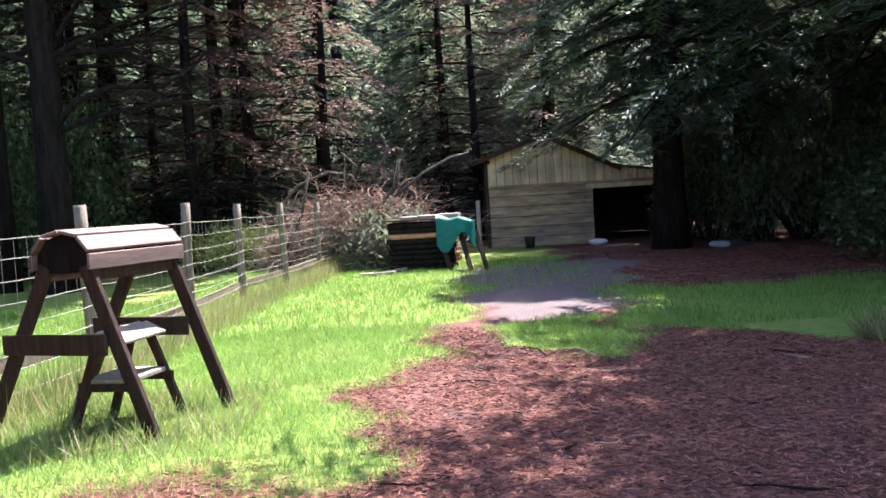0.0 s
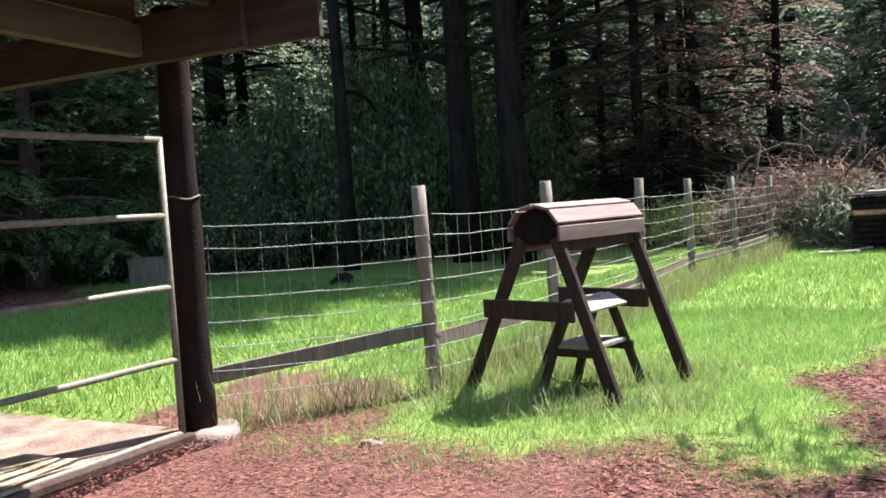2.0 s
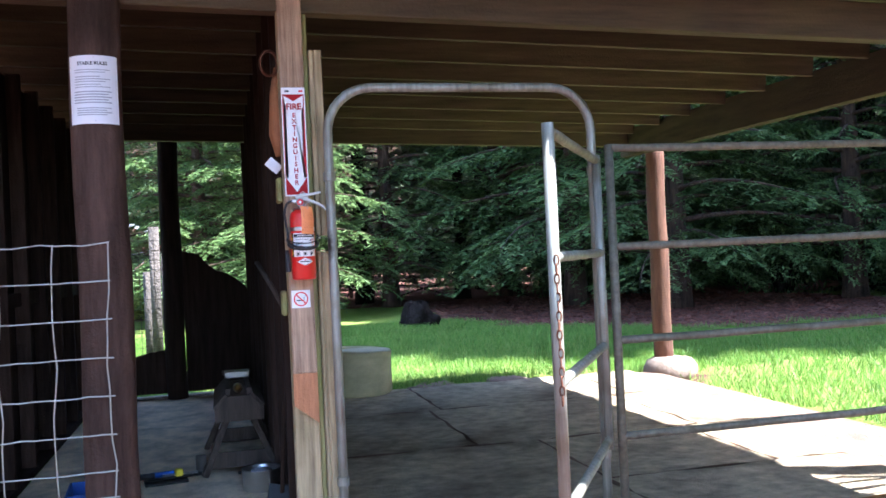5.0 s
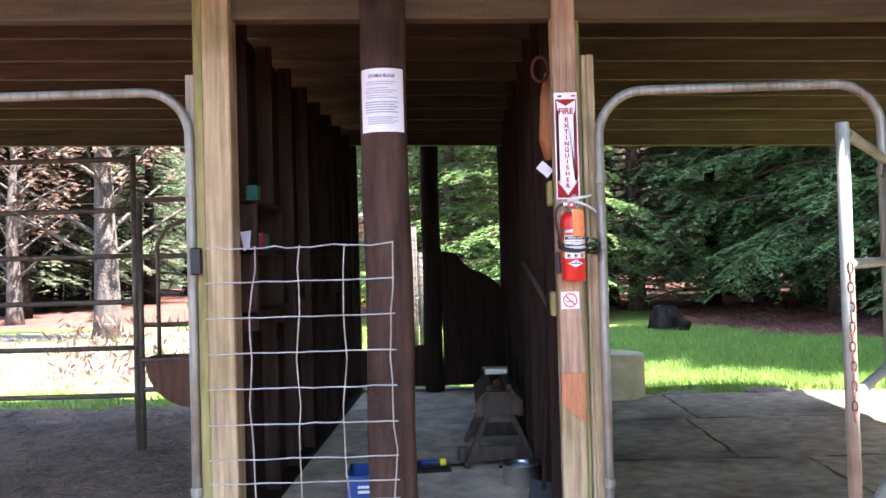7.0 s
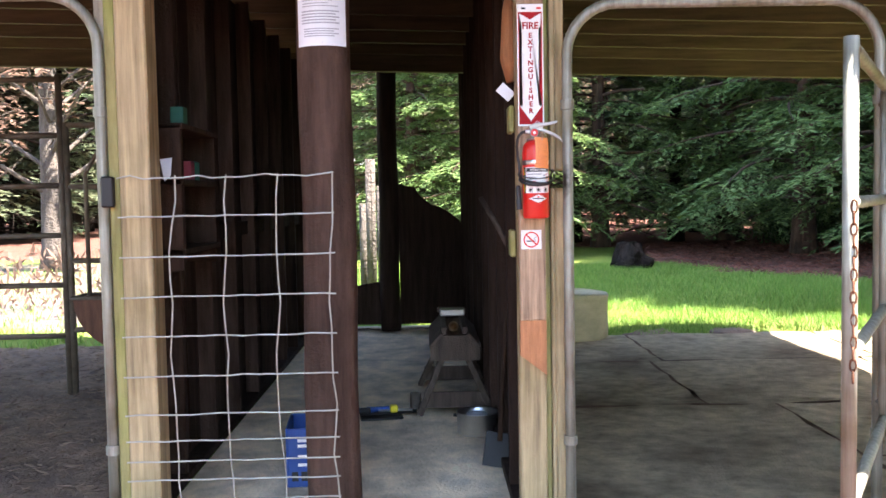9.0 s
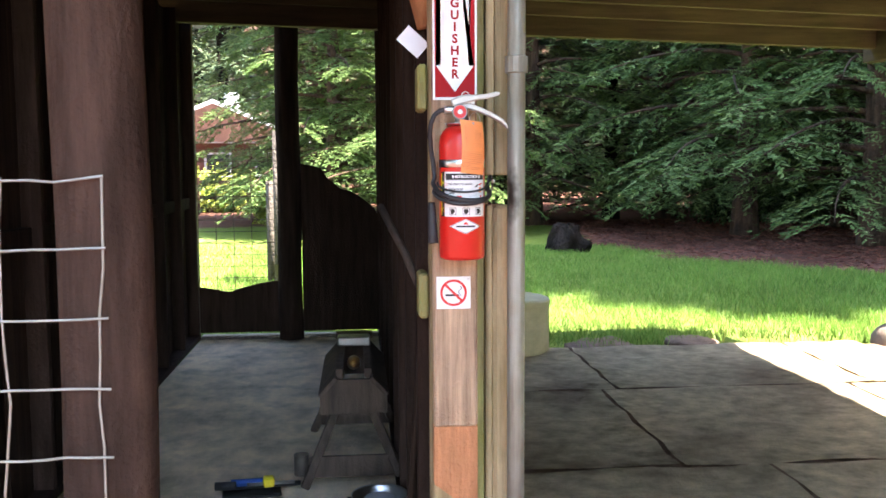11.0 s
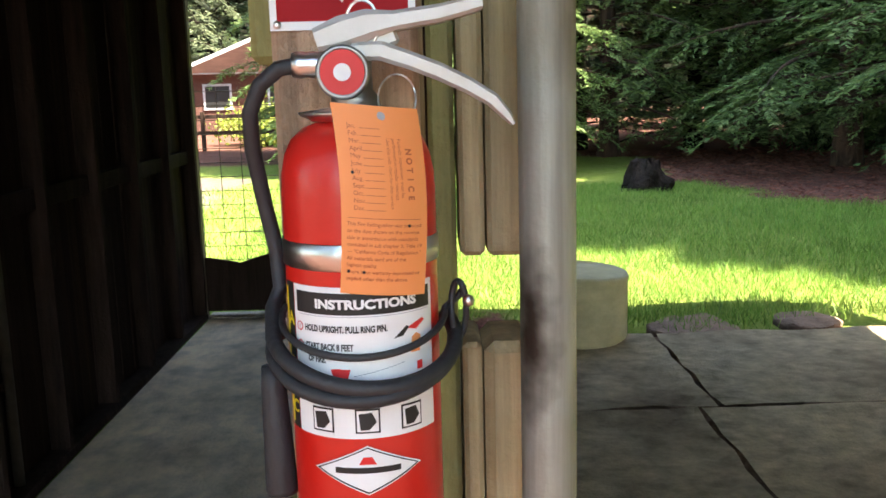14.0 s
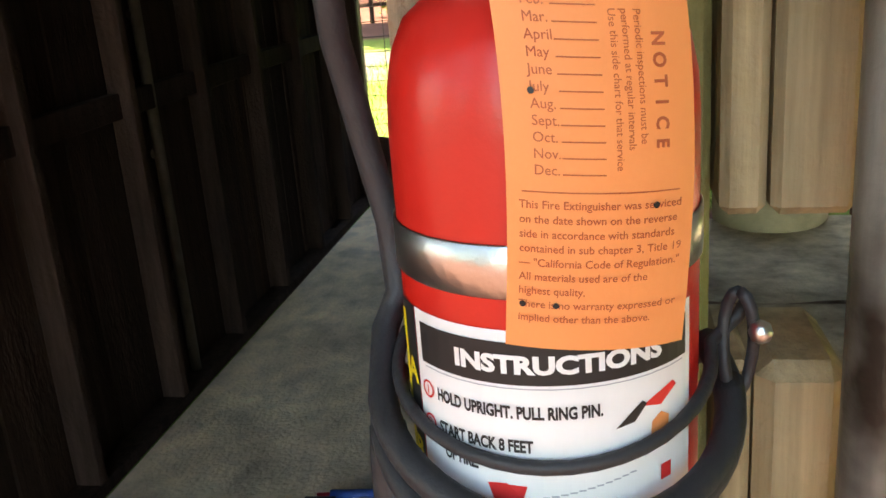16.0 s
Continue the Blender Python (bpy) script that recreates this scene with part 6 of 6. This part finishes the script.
extinguisher()


# ---- in the aisle ----
def saddle_stand():
    th = thing("saddle_stand", pose(-6.78, -0.165, 0), "weathered wooden saddle stand on splayed legs", "saddle stand")
    prof = ((-0.155, 0.33), (0.155, 0.33), (0.155, 0.405), (0.075, 0.49), (-0.075, 0.49), (-0.155, 0.405))
    for x in (0.4, -0.42):
        bm = B()
        f = bm.faces.new([bm.verts.new((x, a, b)) for a, b in prof])
        e = bmesh.ops.extrude_face_region(bm, geom=[f])
        bmesh.ops.translate(bm, verts=[v for v in e["geom"] if isinstance(v, bmesh.types.BMVert)], vec=(0.03, 0, 0))
        bmesh.ops.recalc_face_normals(bm, faces=bm.faces[:])
        part("end_board", bm, STAND_WOOD, th)
    for s in (-1, 1):
        n = Vector((0, s * 0.73, 0.68)).normalized()
        part("side_slat", plank(B(), (-0.44, s * 0.118, 0.46), (0.45, s * 0.118, 0.46), 0.115, 0.02, 0.004, n), STAND_WOOD, th)
        part("ridge_rail", plank(B(), (-0.44, s * 0.066, 0.512), (0.39, s * 0.066, 0.512), 0.035, 0.045, 0.004), STAND_WOOD, th)
    part("cross_piece", plank(B(), (-0.4, -0.1, 0.55), (-0.4, 0.1, 0.55), 0.09, 0.03, 0.004), STAND_WOOD, th)
    for x in (-0.32, 0.34):
        o = 0.14 if x > 0 else -0.14
        for s in (-1, 1):
            part("leg", plank(B(), (x, s * 0.07, 0.36), (x + o, s * 0.23, 0.0), 0.04, 0.055, 0.005, (1, 0, 0)), STAND_WOOD, th)
        part("stretcher", plank(B(), (x + 0.75 * o, -0.2, 0.09), (x + 0.75 * o, 0.2, 0.09), 0.02, 0.1, 0.004), STAND_WOOD, th)
    jar = part("bottle", lathe(B(), [(0.024, 0.0), (0.032, 0.015), (0.033, 0.11), (0.02, 0.15), (0.012, 0.17)], 16), AMBER, smooth=True)
    jar.matrix_world = pose(-6.68, -0.165, 0.5, 0, 82, 0) @ Matrix.Translation((0, 0, -0.08))
    tagged(jar, "amber plastic bottle lying between the stand's rails", "bottle")
    tray = part("clear_tray", box(B(), -0.05, 0.05, -0.085, 0.085, 0.0, 0.05, 0.008), CHROME)
    tray.matrix_world = pose(-6.95, -0.165, 0.537)
    tagged(tray, "shiny metal tray on the saddle stand", "tray")


saddle_stand()


def aisle_things():
    th = thing("tool_tray", pose(-6.28, -0.6, 0.0, 0, 0, 8), "pile of grooming tools with blue and yellow grips", "tools")
    part("tray", box(B(), -0.06, 0.08, -0.16, 0.1, 0.0, 0.015, 0.005), BLACK, th)
    for k, (m_, y0, y1, z, r) in enumerate(((BRIGHT_RED, -0.17, 0.02, 0.03, 0.011), (BLACK, -0.16, 0.19, 0.028, 0.012), (BLUE, -0.12, 0.06, 0.055, 0.018), (STEEL, -0.05, 0.16, 0.05, 0.008), (BLACK, -0.19, -0.1, 0.06, 0.02))):
        part("tool", tube(B(), [(0.02 * k - 0.03, y0, z), (0.02 * k - 0.02, y1, z)], r, 8), m_, th, smooth=True)
    part("yellow_grip", box(B(), 0.02, 0.07, 0.02, 0.07, 0.04, 0.085, 0.008), YELLOW, th, "yellow plastic grip")
    pan = thing("steel_pan", pose(-5.86, -0.06, 0.0), "dented steel feed pan on the concrete", "pan")
    part("bowl", lathe(B(), [(0.105, 0.0), (0.112, 0.006), (0.114, 0.12), (0.119, 0.124), (0.116, 0.128), (0.109, 0.12), (0.105, 0.012), (0.01, 0.01)], 32, caps=False), STEEL, pan, smooth=True)
    part("rag", lathe(B(), [(0.08, 0.09), (0.06, 0.115), (0.02, 0.125)], 9), GREY_INK, pan, "grey rag in the pan")
    for y in (-0.125, 0.125):
        part("lug", box(B(), -0.02, 0.02, y - 0.01, y + 0.01, 0.1, 0.112, 0.003), BLACK, pan)
    can = part("tin_can", lathe(B(), [(0.035, 0), (0.035, 0.1), (0.032, 0.1), (0.032, 0.01)], 18, caps=False), OLD_PIPE, smooth=True)
    can.matrix_world = pose(-6.5, -0.42, 0)
    tagged(can, "dark tin can beside the saddle stand", "can")
    cr = thing("milk_crate", pose(-5.1, -0.86, 0, 0, 0, 4), "blue plastic milk crate with white print", "crate")
    for y in (-0.15, 0.15):
        part("side", box(B(), -0.15, 0.15, y - 0.006, y + 0.006, 0, 0.28, 0.003), BLUE, cr)
    for x in (-0.15, 0.15):
        part("side", box(B(), x - 0.006, x + 0.006, -0.144, 0.144, 0, 0.28, 0.003), BLUE, cr)
    part("base", box(B(), -0.15, 0.15, -0.15, 0.15, 0, 0.012), BLUE, cr)
    for z in (0.1, 0.14, 0.19, 0.215):
        part("print_bar", box(B(), 0.1565, 0.158, -0.1, 0.07 + 0.03 * (z > 0.15), z, z + 0.014), WHITE, cr)
    for k in range(6):
        part("slot", box(B(), 0.1565, 0.1575, -0.13 + 0.044 * k, -0.1 + 0.044 * k, 0.03, 0.075), BLACK, cr)
    # things hung and leant on the right wall
    sh = thing("shovel", pose(-4.95, 0.04, 0), "long-handled tool leaning on the aisle wall", "shovel")
    part("handle", tube(B(), [(-0.2, -0.1, 1.34), (-0.02, -0.03, 1.2), (0.12, 0.02, 1.08)], 0.013, 8), STAND_WOOD, sh, smooth=True)
    sh2 = thing("shovel", pose(-5.35, 0.06, 0), "dustpan shovel standing against the wall", "shovel")
    part("handle", tube(B(), [(0, 0.03, 1.0), (0.12, -0.04, 0.12)], 0.012, 8), OLD_WOOD, sh2, smooth=True)
    part("blade", plank(B(), (0.1, -0.04, 0.16), (0.16, -0.07, 0.0), 0.13, 0.008, 0.003, (1, 0, 0)), BLACK, sh2)
    for x, z in ((-4.44, 1.6), (-4.44, 1.1)):
        ob = part("strap_block", box(B(), x - 0.05, x + 0.05, 0.012, 0.036, z, z + 0.11, 0.006), MOSS_WOOD)
        tagged(ob, "mossy green block on the wall stud", "block")
    bm = lathe(B(), [(0.02, 0), (0.05, 0.1), (0.045, 0.3), (0.015, 0.42)], 12)
    for v in bm.verts:
        v.co += 0.02 * noise.noise_vector(v.co * 14)
    ob = part("leather_tack", bm, ORANGE_WOOD, smooth=True)
    ob.matrix_world = pose(-4.75, 0.06, 1.85)
    tagged(ob, "tan leather tack hung on the wall", "tack")
    ob = part("hook", tube(B(), [(0.0, -0.04 + 0.04 * math.cos(a), 0.06 * math.sin(a)) for a in np.linspace(0, math.tau, 14)], 0.008, 6), RUST, smooth=True)
    ob.matrix_world = pose(-4.7, 0.06, 2.28)
    tagged(ob, "rusty iron ring on the wall", "ring")
    for k in range(5):
        ob = part("wall_stud", box(B(), -4.62 - 0.035 * k, -4.6 - 0.035 * k, 0.076, 0.114, 0, 1.55 - 0.12 * k, 0.003), ORANGE_WOOD if k % 2 else NEW_WOOD)
        tagged(ob, "upright offcut of lumber stored on the wall", "lumber", "lumber stored upright")
    sf = thing("wall_shelf", pose(-4.95, -1.42, 0), "dark wooden shelves on the stud wall", "shelf")
    for z in (1.12, 1.42, 1.66):
        part("board", box(B(), -0.35, 0.3, -0.1, 0.06, z, z + 0.025, 0.003), OLD_WOOD, sf)
    for x in (-0.33, 0.28):
        part("bracket", box(B(), x - 0.02, x + 0.02, -0.1, 0.05, 1.05, 1.68, 0.003), OLD_WOOD, sf)
    for (x, z, m_, lab) in ((-0.05, 1.446, PINK, "small red box on the wall shelf"), (-0.14, 1.446, TEAL, "small green box on the wall shelf"), (0.05, 1.686, TEAL, "small teal tin on the wall shelf")):
        ob = part("tin_box", box(B(), -0.035, 0.035, -0.03, 0.03, 0, 0.09, 0.004), m_)
        ob.matrix_world = pose(-4.95 + x, -1.44, z)
        tagged(ob, lab, "box")


aisle_things()

# ---- right stall and lawn ----
tub = thing("feed_tub", pose(-9.3, 1.05, 0.0) @ Matrix.Diagonal((1.6, 1.6, 1.06, 1)), "cut-down yellowed plastic tub at the mat's edge", "tub")
bm = lathe(B(), [(0.185, 0.0), (0.2, 0.02), (0.2, 0.36), (0.205, 0.4), (0.198, 0.42), (0.19, 0.4), (0.185, 0.02)], 32, caps=False)
for v in bm.verts:
    v.co.z += 0.03 * v.co.y / 0.2 * (v.co.z / 0.4) * -0.6
part("shell", bm, TUB, tub, smooth=True)
part("base", lathe(B(), [(0.19, 0.385), (0.192, 0.4), (0.1, 0.405)], 32), TUB, tub)


def clod(name, x, y, r, h, m_, label, cat, seed):
    bm = lathe(B(), [(r, -0.05), (r * 1.02, h * 0.15), (r * 0.95, h * 0.4), (r * 0.8, h * 0.65), (r * 0.6, h * 0.85), (r * 0.35, h * 0.95), (r * 0.15, h)], 26)
    for v in bm.verts:
        v.co += min(r, 3 * h) * 0.45 * noise.noise_vector(v.co * (2.0 / r) + Vector((seed, 0, 0))) + (r * 0.2 if h > 0.15 else 0.0) * noise.noise_vector(v.co * (9.0 / r))
    ob = part(name, bm, m_, smooth=True)
    ob.matrix_world = pose(x, y, float(ground_z(np.array(x), np.array(y))))
    tagged(ob, label, cat)


clod("tree_stump", -17.9, 3.5, 0.33, 0.5, BARK, "dark rotted tree stump in the lawn", "stump", 1)
clod("dirt_mound", -9.65, 1.9, 0.3, 0.025, DIRT, "low dark mound of earth at the mat's edge", "mound", 2)
clod("dirt_mound", -9.7, 2.7, 0.22, 0.02, DIRT, "low dark mound of earth at the mat's edge", "mound", 3)
clod("tree_stump", -9.6, 13.5, 0.22, 0.2, BARK, "small grey stump in the paddock grass", "stump", 4)
clod("stone", -3.05, 4.35, 0.07, 0.03, DIRT, "grey stone in the dirt by the fence", "stone", 5)
pb = thing("planter_box", pose(-15.0, 14.6, -0.06, 0, 0, 35), "grey timber planter box in the paddock", "planter")
for a, b in (((-0.7, -0.4), (0.7, -0.4)), ((-0.7, 0.4), (0.7, 0.4)), ((-0.7, -0.4), (-0.7, 0.4)), ((0.7, -0.4), (0.7, 0.4))):
    part("side_board", plank(B(), (*a, 0.3), (*b, 0.3), 0.04, 0.58, 0.005), FENCE_WOOD, pb)
part("soil", box(B(), -0.68, 0.68, -0.38, 0.38, 0.4, 0.5), DIRT, pb)

# ---- dirt stall ----
rail_panel("pipe_fence", pose(-7.16, -2.88, 0, 0, 0, -90), 3.6, [0.42, 0.78, 1.13, 1.48, 1.83, 2.22], 2.25, 0.0, "brown six-rail pipe panel across the dirt stall", OLD_PIPE, 0.02)
rail_panel("stall_gate", pose(-7.16, -2.84, 0, 0, 0, 90), 1.28, [0.46, 0.95, 1.47, 1.9], 1.92, 0.0, "brown pipe gate beside the stall panel", OLD_PIPE, 0.02)
fd = thing("feeder", pose(-6.85, -2.3, 0.0), "rusty half-round hanging feed bin", "feeder")
bm = B()
seg = [(0.36 * math.cos(a), 0.72 + 0.34 * math.sin(a)) for a in np.linspace(math.pi, math.tau, 16)]
a_ = [bm.verts.new((0.14, y, z)) for y, z in seg]
b_ = [bm.verts.new((-0.14, y, z)) for y, z in seg]
for k in range(15):
    bm.faces.new((a_[k], a_[k + 1], b_[k + 1], b_[k]))
bm.faces.new(a_)
bm.faces.new(b_[::-1])
part("bin", bm, RED_POST, fd, "rust-brown curved bin")
part("rim", tube(B(), [(0.15, -0.37, 0.73), (0.15, 0.37, 0.73), (-0.15, 0.37, 0.73), (-0.15, -0.37, 0.73), (0.15, -0.37, 0.73)], 0.012, 8), OLD_PIPE, fd)
part("bail", tube(B(), [(0, -0.3, 0.73), (0, -0.3, 1.55), (0, -0.22, 1.68), (0, -0.1, 1.72), (0, 0.1, 1.72), (0, 0.3, 1.6), (0, 0.3, 0.73)], 0.016, 8), OLD_PIPE, fd, smooth=True)
part("leg", tube(B(), [(-0.1, 0.3, 0.7), (-0.1, 0.32, 0.0)], 0.016, 8), OLD_PIPE, fd)
# dry weeds in the sun behind the stall
rgw = np.random.RandomState(77)
c = np.concatenate([np.array([[x, y, -0.05]]) + rgw.rand(160, 3) * [0.9, 0.9, 0.75] for x, y in ((-13.5, -6.2), (-15.5, -5.0), (-12.5, -5.0))])
d = rgw.randn(len(c), 3) * [0.5, 0.5, 0.4] + [0, 0, 0.7]
d /= np.linalg.norm(d, axis=1, keepdims=True)
tagged(quads("weeds", kites(c, d, rgw.randn(len(c), 3), 0.12 + 0.1 * rgw.rand(len(c)), 0.015 + 0.01 * rgw.rand(len(c))), DRY), "dry red weeds in the sun behind the stall", "weeds", kind="stuff")

# ---- beyond the aisle ----
for y, h in ((-1.16, 2.0), (-0.98, 1.6), (-1.28, 1.35)):
    ob = part("fence_post", tube(B(), [(0, 0, -0.2), (0, 0, h)], 0.075, 10), PALE_BARK, smooth=True)
    ob.matrix_world = pose(-14.2 + (y + 1.16) * 2, y, -0.06)
    tagged(ob, "pale sunlit timber post behind the aisle", "fence post", "posts behind the aisle")
hs = thing("house", pose(-54, -8.4, -0.06, 0, 0, 12) @ Matrix.Scale(1.15, 4), "far red-brown wooden house with a pale roof", "house")
part("wall", box(B(), -4, 4, -4, 4, 0, 2.6), RED_HOUSE, hs)
bm = B()
v = [bm.verts.new(p) for p in ((4.5, -4.6, 2.4), (4.5, 4.6, 2.4), (4.5, 0, 4.3), (-4.5, -4.6, 2.4), (-4.5, 4.6, 2.4), (-4.5, 0, 4.3))]
for f in ((0, 1, 2), (3, 5, 4), (0, 2, 5, 3), (1, 4, 5, 2), (0, 3, 4, 1)):
    bm.faces.new([v[k] for k in f])
part("roof", bm, PALE_ROOF, hs)
bm = B()
bm.faces.new([bm.verts.new(p) for p in ((4.53, -4.1, 2.45), (4.53, 4.1, 2.45), (4.53, 0, 4.12))])
bmesh.ops.solidify(bm, geom=bm.faces[:], thickness=0.02)
part("gable", bm, RED_HOUSE, hs)
part("chimney", box(B(), -0.4, 0.4, 0.8, 1.5, 3.4, 4.9, 0.02), PALE_ROOF, hs)
for y in (-2.5, 0.2, 2.4):
    w = part("window", box(B(), 4.0, 4.06, y - 0.6, y + 0.6, 0.9, 2.0, 0.01), PALE_ROOF, hs)
    part("pane", box(B(), 4.062, 4.07, y - 0.5, y + 0.5, 1.0, 1.9), BLACK, w)
for k in range(9):
    ob = part("rail_post", box(B(), -0.06, 0.06, -0.06, 0.06, 0, 1.2, 0.008), OLD_WOOD)
    ob.matrix_world = pose(-32 - 0.1 * k, -8.5 + 1.6 * k, -0.05)
    tagged(ob, "dark timber post of the far paddock fence", "fence post", "far paddock fence")
for z in (0.5, 1.0):
    ob = part("fence_rail", plank(B(), (-32, -8.5, z), (-32.8, 4.4, z), 0.04, 0.12, 0.005), OLD_WOOD)
    tagged(ob, "dark timber rail of the far paddock fence", "fence rail", "far paddock fence rails")
